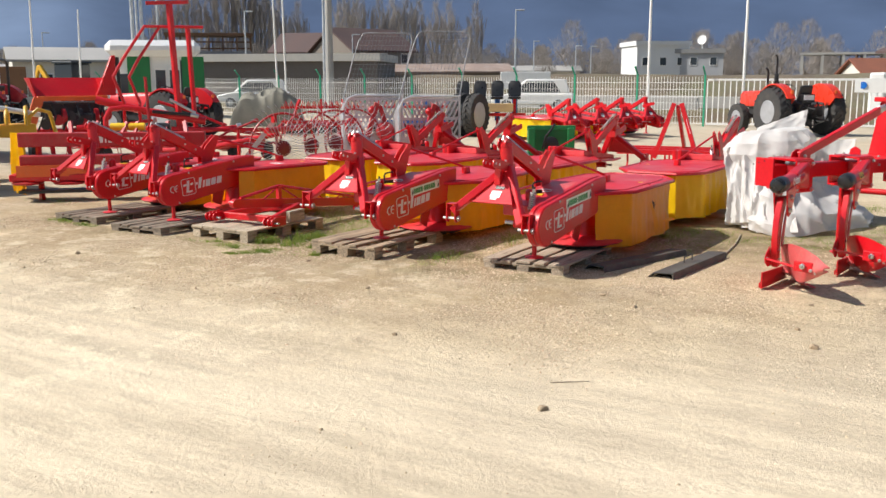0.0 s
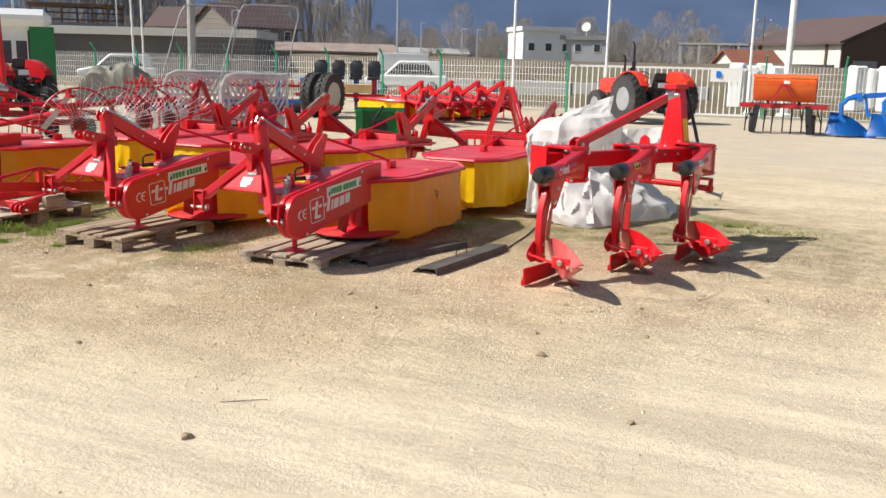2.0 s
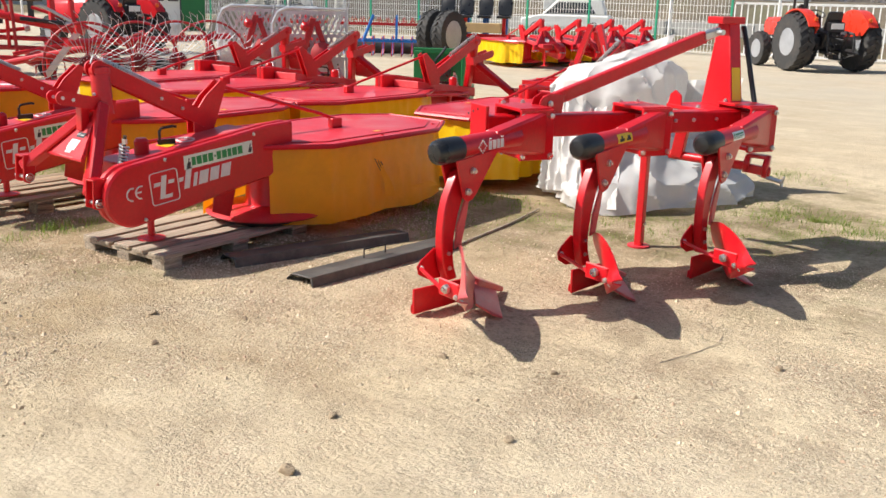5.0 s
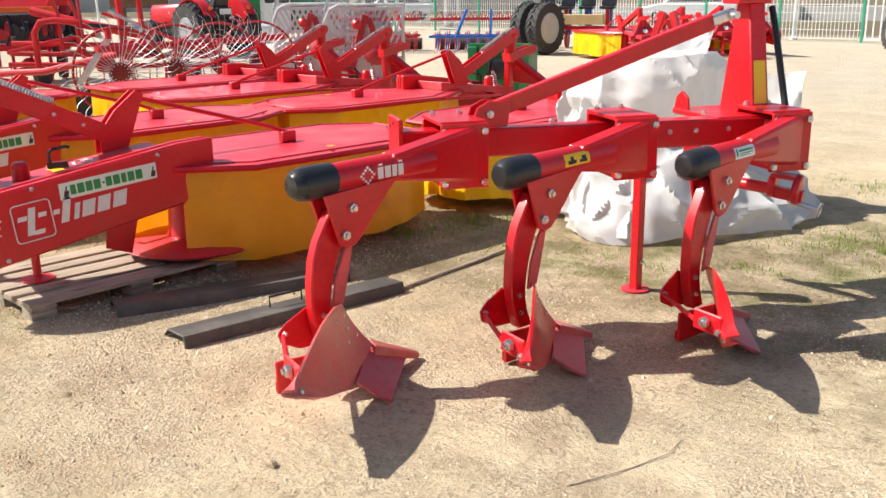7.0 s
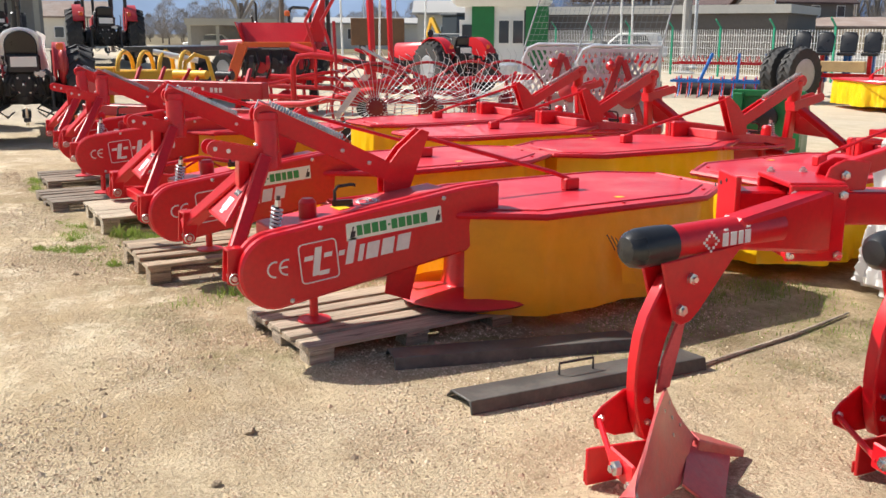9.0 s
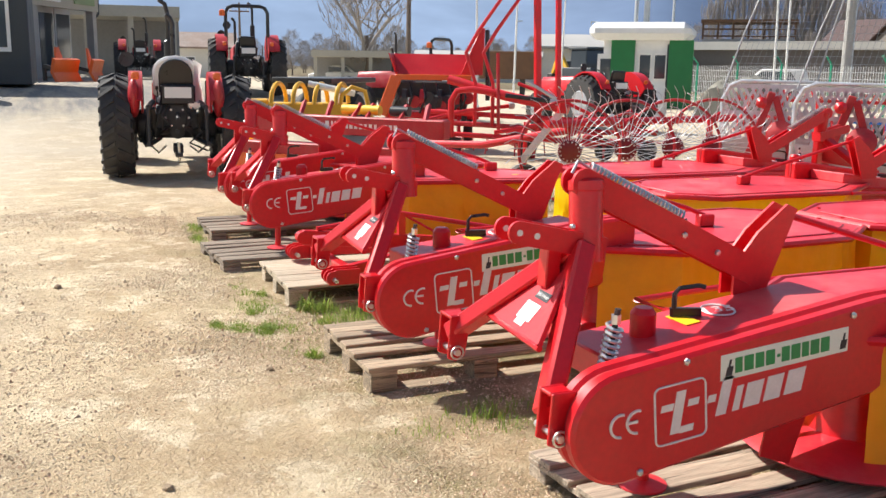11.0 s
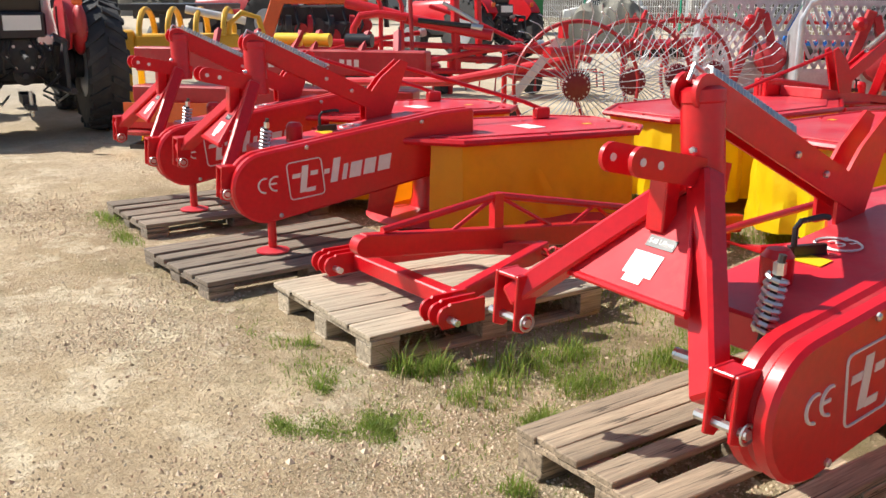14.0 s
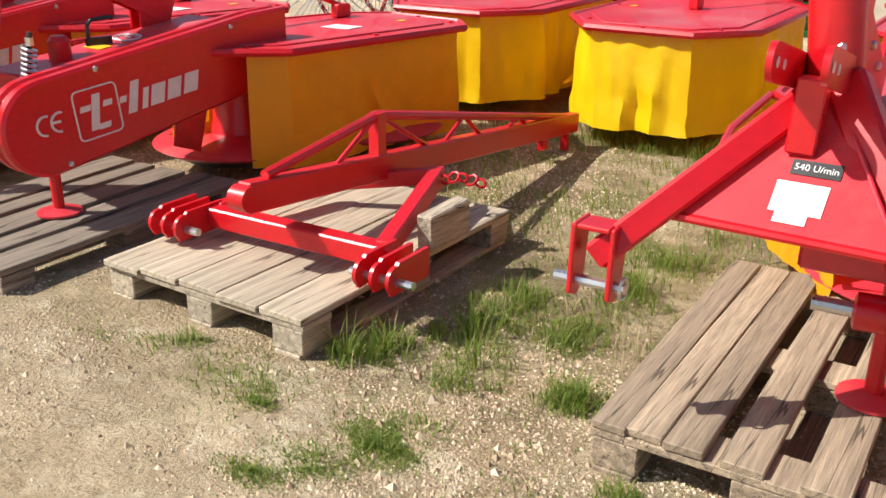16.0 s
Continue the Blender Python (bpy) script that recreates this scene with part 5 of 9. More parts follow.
# ---- tractors ----
def add_tyre(parent, name, c, r, w, rim_r, rim_mat, lugs=22):
    """A lugged tyre on a dished rim, turning about x."""
    x, y, z = c
    wh = part(name, lathe(B(), [(rim_r, -w / 2 * 0.8), (r * 0.80, -w / 2), (r * 0.95, -w * 0.44), (r * 0.965, 0), (r * 0.95, w * 0.44), (r * 0.80, w / 2), (rim_r, w / 2 * 0.8)], c, (1, 0, 0), 36), RUBBER, parent, "black lugged tyre")
    bm = B()
    for s in (-1, 1):
        for i in range(lugs):
            a = 2 * math.pi * (i + (0.5 if s > 0 else 0)) / lugs
            da = 0.20 if lugs < 30 else 0.15
            q = []
            for xx, aa, rr in ((0.01 * s, a, r * 0.95), (s * w * 0.5, a + da, r * 0.88)):
                for dd in (-0.045, 0.045):
                    q.append((x + xx, y + rr * math.cos(aa + dd), z + rr * math.sin(aa + dd)))
            v0 = [bm.verts.new(p) for p in (q[0], q[1], q[3], q[2])]
            v1 = [bm.verts.new((p[0] + s * 0.006, y + (p[1] - y) * 1.075, z + (p[2] - z) * 1.075)) for p in (q[0], q[1], q[3], q[2])]
            bm.faces.new(v1)
            for k in range(4):
                bm.faces.new((v0[k], v0[(k + 1) % 4], v1[(k + 1) % 4], v1[k]))
    part("tread", bm, RUBBER, wh)
    for s in (-1, 1):
        part("rim", lathe(B(), [(rim_r * 1.03, w * 0.42 * s), (rim_r * 0.96, w * 0.44 * s), (rim_r * 0.90, w * 0.38 * s), (rim_r * 0.84, w * 0.06 * s), (rim_r * 0.66, w * 0.02 * s), (rim_r * 0.50, w * 0.12 * s), (rim_r * 0.30, w * 0.14 * s), (0.02, w * 0.16 * s)], c, (1, 0, 0), 28), rim_mat, wh, "painted steel rim")
        part("hub", lathe(B(), [(rim_r * 0.30, w * 0.10 * s), (rim_r * 0.27, w * 0.24 * s), (rim_r * 0.16, w * 0.32 * s), (0.01, w * 0.33 * s)], c, (1, 0, 0), 14), ENGINE, wh)
        for i in range(6):
            a = i * math.pi / 3
            part("wheel_bolt", box(B(), (x + s * w * 0.09, y + rim_r * 0.58 * math.cos(a), z + rim_r * 0.58 * math.sin(a)), (0.05, rim_r * 0.12, rim_r * 0.12)), ENGINE, wh)
    return wh


def tractor(label, paint, rops=True, wrapped=False, pipe=True, rim_mat=None, rr=0.72, half=0.76):
    """A small tractor: the rear axle stands over the origin, the bonnet points along y."""
    rim_mat = rim_mat or RIM_GREY
    t = thing("tractor", label, "tractor", "tractors in the yard")
    for s in (-1, 1):
        add_tyre(t, "rear_wheel", (half * s, 0, rr), rr, 0.40, rr * 0.46, rim_mat)
        add_tyre(t, "front_wheel", (0.68 * s, 2.05, 0.46), 0.46, 0.26, 0.24, rim_mat, 18)
        bm = B()
        k = 12
        lift = 0.04 if wrapped else 0.10
        pts = [(math.cos(radians(a)) * (rr + lift), math.sin(radians(a)) * (rr + lift)) for a in np.linspace(40, 150, k)]
        inner = [(u * 0.955, v * 0.955) for u, v in pts]
        fx, fw = (0.44, 0.15) if wrapped else (half - 0.24, 0.26)
        prism(bm, [(s * fx, u, rr + v) for u, v in pts] + [(s * fx, u, rr + v) for u, v in inner[::-1]], (s * fw, 0, 0))
        prism(bm, [(s * (fx - 0.02), u, rr + v) for u, v in pts] + [(s * (fx - 0.02), -0.5, rr + 0.2), (s * (fx - 0.02), 0.55, rr + 0.1)], (s * 0.025, 0, 0))
        part("fender", bm, paint, t)
        part("tail_lamp", box(B(), (s * (fx + 0.06), -rr * (1.0 if wrapped else 0.90), rr * (1.98 if wrapped else 1.80)), (0.10, 0.05, 0.10)), ORANGE, t, "amber tail lamp", 0.02)
        if wrapped:
            bm = B()
            bmesh.ops.create_uvsphere(bm, u_segments=18, v_segments=12, radius=1.0)
            for q in bm.verts:
                q.co = Vector((s * (fx + 0.09) + 0.078 * q.co.x, -rr * 0.70 + 0.17 * q.co.y - 0.05 * q.co.z, rr * 1.56 + 0.25 * q.co.z))
            part("fender_end", bm, paint, t, "rounded rear end of the fender")
        part("headlamp", lathe(B(), [(0.08, 0), (0.07, 0.03)], (s * 0.22, 2.62, 1.05), (0, 1, 0), 14), GLASS, t)
    bm = B()
    box(bm, (0, 0.0, 0.70), (0.95, 0.34, 0.30))
    box(bm, (0, 0.45, 0.72), (0.52, 0.9, 0.42))
    box(bm, (0, 1.5, 0.72), (0.42, 1.5, 0.40))
    tube(bm, [(0.14 - half, 0, 0.70), (half - 0.14, 0, 0.70)], 0.14, 14)
    box(bm, (0, 2.05, 0.52), (1.2, 0.14, 0.14))
    part("transmission", bm, ENGINE, t, "", 0.02)
    bm = B()
    prism(bm, [(-0.30, 0.85, 0.85), (0.30, 0.85, 0.85), (0.30, 0.85, 1.22), (0.22, 0.85, 1.34), (-0.22, 0.85, 1.34), (-0.30, 0.85, 1.22)], (0, 1.75, -0.05))
    part("bonnet", bm, paint, t, "", 0.02)
    part("grille", box(B(), (0, 2.585, 0.97), (0.44, 0.03, 0.38)), BLACK, t)
    part("front_weight", box(B(), (0, 2.62, 0.60), (0.46, 0.16, 0.24)), ENGINE, t, "", 0.02)
    part("dash", prism(B(), [(-0.26, 0.66, 0.95), (0.26, 0.66, 0.95), (0.24, 0.72, 1.38), (-0.24, 0.72, 1.38)], (0, 0.16, 0)), BLACK, t, "", 0.015)
    sw = part("steering_wheel", tube(B(), [(0.19 * math.cos(a), 0.52 + 0.17 * math.sin(a), 1.42 + 0.09 * math.sin(a)) for a in np.linspace(0, 6.28, 20, False)], 0.014, 6, True), BLACK, t)
    part("steering_column", tube(B(), [(0, 0.70, 1.25), (0, 0.52, 1.42)], 0.022, 8), BLACK, sw)
    def back(w, z0, z1, y):
        """Outline of a seat back with a rounded top, leaning rearward."""
        pts = [(-w, z0), (w, z0)] + [(w * math.cos(a), z1 - 0.20 + 0.20 * math.sin(a)) for a in np.linspace(0.0, math.pi, 9)]
        return [(x, y - 0.24 * (z - z0), z) for x, z in pts]

    bm = B()
    box(bm, (0, -0.02, 1.02), (0.48, 0.44, 0.10))
    prism(bm, back(0.29, 1.08, 1.60, -0.24) if wrapped else [(-0.24, -0.22, 1.02), (0.24, -0.22, 1.02), (0.20, -0.34, 1.48), (-0.20, -0.34, 1.48)], (0, 0.09, 0.01))
    st = part("seat", bm, STICKER if wrapped else BLACK, t, "seat wrapped in pale plastic film" if wrapped else "black seat", 0.03)
    if wrapped:
        part("seat_shell", prism(B(), back(0.215, 1.12, 1.56, -0.29), (0, 0.03, 0)), BLACK, st, "black moulded seat back", 0.03)
        bm = B()
        g = [[bm.verts.new((0.22 + 0.12 * u + 0.02 * math.sin(5 * v + 3 * u), -0.36 + 0.16 * u + 0.02 * math.sin(7 * v), 1.56 - 0.52 * v - 0.08 * u)) for u in np.linspace(0, 1, 6)] for v in np.linspace(0, 1, 9)]
        for r0, r1 in zip(g, g[1:]):
            for k in range(5):
                bm.faces.new((r0[k], r0[k + 1], r1[k + 1], r1[k]))
        bmesh.ops.solidify(bm, geom=bm.faces[:], thickness=0.004)
        part("film", bm, STICKER, st, "loose pale plastic film")
    for s in (-1, 1):
        part("foot_board", box(B(), (s * 0.40, 0.30, 0.60), (0.22, 0.60, 0.30)), ENGINE, t, "", 0.03)
        part("axle_flange", lathe(B(), [(0.15, 0), (0.24, 0.02), (0.24, 0.10), (0.13, 0.16)], (s * 0.30, 0.0, 0.66), (s, 0, 0), 18), ENGINE, t)
    part("seat_base", box(B(), (0, 0, 0.92), (0.34, 0.34, 0.14)), BLACK, t)
    part("platform", box(B(), (0, 0.42, 0.78), (1.0, 0.62, 0.04)), BLACK, t)
    part("number_plate", box(B(), (0.02, -0.40, 1.13), (0.34, 0.02, 0.14)), STICKER, t, "blank white plate")
    part("rear_box", box(B(), (0.02, -0.30, 1.10), (0.44, 0.18, 0.26)), BLACK, t, "", 0.02)
    # rear linkage
    bm = B()
    for s in (-1, 1):
        tube(bm, [(0.22 * s, -0.10, 0.52), (0.36 * s, -0.75, 0.48), (0.37 * s, -0.88, 0.50)], 0.03, 8)
        tube(bm, [(0.30 * s, -0.20, 1.00), (0.36 * s, -0.62, 0.95)], 0.035, 8)
        tube(bm, [(0.36 * s, -0.62, 0.95), (0.36 * s, -0.66, 0.50)], 0.022, 8)
    tube(bm, [(0, -0.28, 0.85), (0, -0.75, 0.80)], 0.025, 8)
    lathe(bm, [(0.10, 0), (0.10, 0.10), (0.03, 0.12), (0.03, 0.22)], (0, -0.20, 0.62), (0, -1, 0), 14)
    box(bm, (0, -0.30, 0.40), (0.12, 0.4, 0.10))
    box(bm, (0, -0.22, 0.80), (0.50, 0.22, 0.30))
    part("rear_linkage", bm, ENGINE, t)
    part("lift_cover", prism(B(), [(-0.24, -0.16, 0.90), (0.24, -0.16, 0.90), (0.20, -0.16, 1.06), (-0.20, -0.16, 1.06)], (0, -0.16, 0)), ENGINE, t, "", 0.02)
    for s in (-1, 1):
        part("lift_cylinder", tube(B(), [(0.27 * s, -0.24, 0.55), (0.31 * s, -0.46, 0.93)], 0.038, 10), DARK_STEEL, t)
        part("brake_housing", lathe(B(), [(0.20, 0), (0.21, 0.03), (0.19, 0.13), (0.12, 0.16)], (0.36 * s, -0.02, 0.70), (s, 0, 0), 16), ENGINE, t)
        part("stabiliser", tube(B(), [(0.46 * s, -0.12, 0.52), (0.40 * s, -0.80, 0.47)], 0.018, 8), DARK_STEEL, t)
        part("lever_knob", lathe(B(), [(0.008, -0.10), (0.010, 0), (0.022, 0.015), (0.018, 0.05)], (0.24 * s, -0.26, 1.16), (0.1 * s, -0.1, 1), 8), BLACK, t)
        for k in range(3):
            part("oil_pipe", tube(B(), [((0.08 + 0.05 * k) * s, -0.33, 0.98), ((0.13 + 0.05 * k) * s, -0.44 - 0.02 * k, 0.86), ((0.10 + 0.09 * k) * s, -0.42, 0.70 - 0.05 * k), ((0.30 + 0.03 * k) * s, -0.22, 0.66)], 0.011, 6), BLACK if k != 1 else DARK_STEEL, t)
    for k in range(6):
        part("casing_bolt", lathe(B(), [(0.016, 0), (0.016, 0.012)], (0.15 * math.cos(k * 1.047), -0.335, 0.80 + 0.12 * math.sin(k * 1.047)), (0, -1, 0), 6), STEEL, t)
    for i, (x, y, z) in enumerate(((-0.15, -0.36, 0.92), (0.14, -0.38, 0.88), (0.24, -0.34, 0.70))):
        part("hydraulic_hose", tube(B(), [(x, y, z), (x * 1.3, y - 0.10, z - 0.08), (x * 0.6, y - 0.12, z - 0.22), (x * 1.6, y + 0.02, z - 0.34)], 0.014, 6), BLACK, t)
    part("drawbar", beam(B(), (0.0, -0.25, 0.34), (0.0, -0.72, 0.34), 0.09, 0.05), ENGINE, t)
    part("drawbar_pin", tube(B(), [(0.0, -0.66, 0.26), (0.0, -0.66, 0.50)], 0.02, 8), STEEL, t)
    part("check_chain", tube(B(), [(-0.36, -0.78, 0.49), (-0.25, -0.5, 0.36), (-0.16, -0.25, 0.42)], 0.012, 5), STEEL, t)
    part("check_chain", tube(B(), [(0.36, -0.78, 0.49), (0.25, -0.5, 0.36), (0.16, -0.25, 0.42)], 0.012, 5), STEEL, t)
    part("spool_valve", box(B(), (0.22, -0.34, 0.96), (0.16, 0.10, 0.10)), STEEL, t, "", 0.01)
    part("fuel_tank", box(B(), (-0.40, 0.45, 0.62), (0.22, 0.5, 0.28)), BLACK, t, "", 0.04)
    part("foot_step", box(B(), (0.42, 0.52, 0.52), (0.20, 0.3, 0.03)), DARK_STEEL, t)
    for i, xx in enumerate((-0.42, 0.40)):
        part("control_lever", tube(B(), [(xx, 0.12, 0.95), (xx, 0.06, 1.22 + 0.06 * i)], 0.010, 6), BLACK, t)
    if pipe:
        xe, xa = (-0.04, 0.02) if wrapped else (0.26, -0.22)
        ex = part("exhaust", tube(B(), [(xe, 1.55, 1.30), (xe, 1.55, 1.62), (xe, 1.55, 2.24), (xe - 0.03, 1.53, 2.36), (xe - 0.12, 1.50, 2.42)], 0.032, 10), BLACK, t, "tall black exhaust pipe")
        part("silencer", lathe(B(), [(0.04, 0), (0.065, 0.03), (0.065, 0.42), (0.04, 0.45)], (xe, 1.55, 1.40), (0, 0, 1), 14), BLACK, ex)
        part("air_stack", tube(B(), [(xa, 1.30, 1.30), (xa, 1.30, 2.08), (xa - 0.03, 1.29, 2.15), (xa - 0.09, 1.28, 2.2)] if wrapped else [(xa, 1.30, 1.30), (xa, 1.30, 1.88), (xa - 0.03, 1.29, 1.95), (xa - 0.09, 1.28, 2.0)], 0.035, 10), BLACK, t)
    if rops:
        bar = [(-0.52, -0.28, 0.95), (-0.52, -0.28, 2.06), (-0.46, -0.28, 2.18), (-0.34, -0.28, 2.23), (0.34, -0.28, 2.23), (0.46, -0.28, 2.18), (0.52, -0.28, 2.06), (0.52, -0.28, 0.95)]
        part("roll_bar", tube(B(), bar, 0.045, 8), BLACK, t, "black folding roll bar")
        part("beacon", lathe(B(), [(0.07, 0), (0.08, 0.03), (0.075, 0.13), (0.03, 0.16)], (-0.60, -0.28, 1.98), (0, 0, 1), 14), ORANGE, t, "amber beacon")
        part("work_lamp", lathe(B(), [(0.10, 0), (0.09, 0.05), (0.05, 0.09)], (-0.50, -0.30, 1.75), (0, 1, 0), 14), BLACK, t)
    part("mirror", lathe(B(), [(0.10, 0), (0.10, 0.02)], (-0.62, 0.30, 1.55), (0.2, -1, 0), 14), BLACK, t)
    return t


def put(ob, x, y, turn, dz=0.0):
    ob.matrix_basis = pose(x, y, ground_height(x, y) + dz, 0, 0, turn)
    return ob


put(tractor("dark red tractor with wrapped seat, seen from behind", DARK_RED, False, True, rr=0.68), -14.45, 7.26, 84)
t_red = put(tractor("dark red tractor with black roll bar and beacon", DARK_RED, True), -25.8, 10.55, 82)
copy_thing(t_red, pose(-26.4, 16.0, ground_height(-26.4, 16.0), 0, 0, 122))
put(tractor("red tractor without roll bar, parked in a row", DARK_RED, False), -40.0, 9.3, 84)
put(tractor("bright red tractor with silver rims, side on", RED, False, False, False, RIM_GREY, 0.68), -20.9, 18.4, 95)
put(tractor("orange-red tractor with silver rims before the gate", TRACTOR_RED, False, False, half=0.92), -6.4, 29.1, 49)


# ---- wheel rakes ----
def rake_wheel(parent, c, axis, seed):
    rnd = random.Random(seed)
    d, s, u = frame_of((0, 0, 0), axis)
    c = Vector(c)

    def at(r, a, h=0.0):
        return c + s * (r * math.cos(a)) + u * (r * math.sin(a)) + d * h

    hub = part("rake_wheel", lathe(B(), [(0.02, -0.03), (0.115, -0.02), (0.127, 0.0), (0.115, 0.02), (0.05, 0.03)], c, axis, 24), MAROON, parent, "maroon hub with a ring of rivets")
    for i in range(14):
        p = at(0.100, i * 2 * math.pi / 14, 0.021)
        part("rivet", lathe(B(), [(0.010, 0), (0.006, 0.006)], p, axis, 6), PALE_PRINT, hub)
    part("wheel_ring", tube(B(), [at(0.54, a) for a in np.linspace(0, 2 * math.pi, 40, False)], 0.017, 6, True), DARK_RED, hub, "thin red steel ring")
    for i in range(40):
        a = 2 * math.pi * i / 40 + rnd.uniform(-0.03, 0.03)
        part("tine", tube(B(), [at(0.105, a, 0.01), at(0.46, a + 0.04, 0.02), at(0.62, a + 0.02, 0.05), at(0.70, a - 0.06, 0.10)], 0.0042, 4), GALV, hub)


def wheel_rake():
    t = thing("wheel_rake", "red finger-wheel hay rake with bright wire tines", "hay rake")
    hubs = [(-9.99, 10.75, 0.64), (-10.10, 11.54, 0.64), (-10.21, 12.26, 0.64), (-10.33, 12.92, 0.64)]
    axis = Vector((0.80, -0.42, 0.0)).normalized()
    for i, h in enumerate(hubs):
        rake_wheel(t, h, axis, i)
        q = Vector(h) - axis * 0.30
        part("wheel_arm", tube(B(), [Vector(h), q, q + Vector((-0.05, 0.05, 0.28)), q + Vector((-0.10, 0.25, 0.36))], 0.022, 8), RED, t)
    part("main_tube", tube(B(), [(-10.15, 10.55, 0.92), (-11.0, 13.8, 0.92)], 0.045, 10), RED, t)
    part("drawbar", tube(B(), [(-10.2, 10.9, 0.86), (-11.2, 10.3, 0.62), (-12.4, 9.9, 0.55)], 0.045, 10), RED, t)
    part("mast_link", beam(B(), (-10.5, 10.45, 0.50), (-10.15, 10.72, 1.05), 0.05, 0.07), PALE_PRINT, t, "pale worn link arm")
    part("reflector", box(B(), (-10.12, 10.70, 1.10), (0.06, 0.06, 0.12)), RED, t)
    for x, y in ((-10.9, 10.7), (-11.2, 13.6)):
        part("caster_wheel", lathe(B(), [(0.10, -0.06), (0.19, -0.06), (0.21, 0), (0.19, 0.06), (0.10, 0.06)], (x, y, 0.21), (0.9, -0.3, 0), 20), RUBBER, t)
        part("caster_fork", tube(B(), [(x, y, 0.21), (x, y, 0.90)], 0.025, 8), RED, t)


wheel_rake()


def flat_trailer():
    t = thing("flat_trailer", "low black flat trailer among the tractors", "trailer")
    part("deck", box(B(), (0, 0, 1.06), (2.4, 1.2, 0.10)), BLACK, t, "black flat deck", 0.01)
    for y in (-0.35, 0.35):
        part("chassis_beam", box(B(), (0, y, 0.95), (2.3, 0.10, 0.12)), DARK_STEEL, t)
        part("wheel", lathe(B(), [(0.16, -0.10), (0.36, -0.10), (0.40, -0.04), (0.40, 0.04), (0.36, 0.10), (0.16, 0.10)], (0.2, y * 1.5, 0.40), (0, 1, 0), 24), RUBBER, t)
        part("spring", box(B(), (0.2, y, 0.66), (0.5, 0.08, 0.46)), DARK_STEEL, t)
    part("axle", tube(B(), [(0.2, -0.5, 0.40), (0.2, 0.5, 0.40)], 0.05, 10), DARK_STEEL, t)
    part("prop_leg", beam(B(), (-1.0, 0, 0.0), (-1.0, 0, 0.95), 0.08, 0.08, (0, 1, 0)), DARK_STEEL, t)
    return t


put(flat_trailer(), -19.4, 10.8, 141)


# ---- grass reaper with folded beam, behind the first row ----
def folded_mower():
    t = thing("disc_mower", "long red disc mower with yellow cloth at its end", "disc mower")
    a, b = Vector((-12.3, 7.8, 0.86)), Vector((-10.3, 9.45, 0.86))
    part("main_beam", beam(B(), a, b, 0.16, 0.20), DARK_RED, t, "", 0.012)
    part("lower_beam", beam(B(), a + Vector((0.1, -0.05, -0.28)), b + Vector((-0.1, -0.05, -0.28)), 0.24, 0.14), DARK_RED, t, "", 0.012)
    part("cutter_bar", beam(B(), a + Vector((0, -0.15, -0.52)), b + Vector((-0.2, -0.15, -0.52)), 0.34, 0.10), RED, t, "", 0.012)
    part("orange_guard", beam(B(), a + Vector((0.25, -0.24, -0.42)), a.lerp(b, 0.45) + Vector((0, -0.24, -0.42)), 0.02, 0.16), ORANGE, t)
    d = (b - a).normalized()
    side = Vector((d.y, -d.x, 0))
    bm = B()
    for i, w in enumerate((0.05, 0.02, 0.05, 0, 0.04, 0.04, 0.04, 0.04, 0.03, 0.04, 0.03, 0, 0.04, 0.04, 0.04)):
        if w:
            p = a + d * (1.15 + 0.062 * i) + side * 0.081
            h = 0.045 if i < 3 else 0.028
            beam(bm, p - Vector((0, 0, h)), p + Vector((0, 0, h)), 0.002, w, d)
    part("marking", bm, PALE_PRINT, t, "white maker's marking")
    bm = B()
    cols, rows = 14, 14
    start, run = Vector((-12.69, 7.95, 0.95)), Vector((0.965, -0.26, 0.0))
    face = Vector((-0.26, -0.965, 0.0))
    grid = [[bm.verts.new(start + run * (0.50 * c / cols) + face * (0.03 + 0.035 * math.sin(c * 0.8 + r * 0.2) * (0.3 + r / rows)) + Vector((0, 0, -0.86 * r / rows + 0.02 * math.sin(c * 0.5) * r / rows))) for c in range(cols + 1)] for r in range(rows + 1)]
    for r in range(rows):
        for c in range(cols):
            bm.faces.new((grid[r][c], grid[r][c + 1], grid[r + 1][c + 1], grid[r + 1][c]))
    bmesh.ops.solidify(bm, geom=bm.faces[:], thickness=0.006)
    part("end_cloth", bm, YELLOW, t, "bright yellow end cloth")
    for f in (0.28, 0.42, 0.55, 0.62, 0.78, 0.9):
        p = a.lerp(b, f)
        part("link", beam(B(), p + Vector((0, 0, 0.08)), p + Vector((0.15 * math.sin(f * 40), 0.1, 0.24)), 0.035, 0.06, (1, 0, 0)), DARK_RED, t)
    for f, col in ((0.46, STICKER_YELLOW), (0.56, STICKER_YELLOW), (0.7, BLACK)):
        p = a.lerp(b, f) + Vector((0, 0.1, 0.17))
        part("shaft_guard", tube(B(), [p, p + d * 0.22], 0.055, 12), col, t, "yellow drive shaft guard" if col is STICKER_YELLOW else "")
    for f in (0.08, 0.30, 0.52, 0.74, 0.96):
        p = a.lerp(b, f) + Vector((0, -0.15, -0.86))
        part("cutter_disc", lathe(B(), [(0.20, 0.24), (0.22, 0.27), (0.10, 0.30)], p, (0, 0, 1), 20), DARK_RED, t)
    part("skid", beam(B(), a + Vector((0.1, -0.1, -0.72)), b + Vector((-0.3, -0.1, -0.72)), 0.30, 0.04), DARK_STEEL, t)
    for f in (0.1, 0.85):
        p = a.lerp(b, f)
        part("prop", beam(B(), (p.x, p.y, 0.0), (p.x, p.y, 0.76), 0.06, 0.06, (0, 1, 0)), RED, t)
    return t


folded_mower()


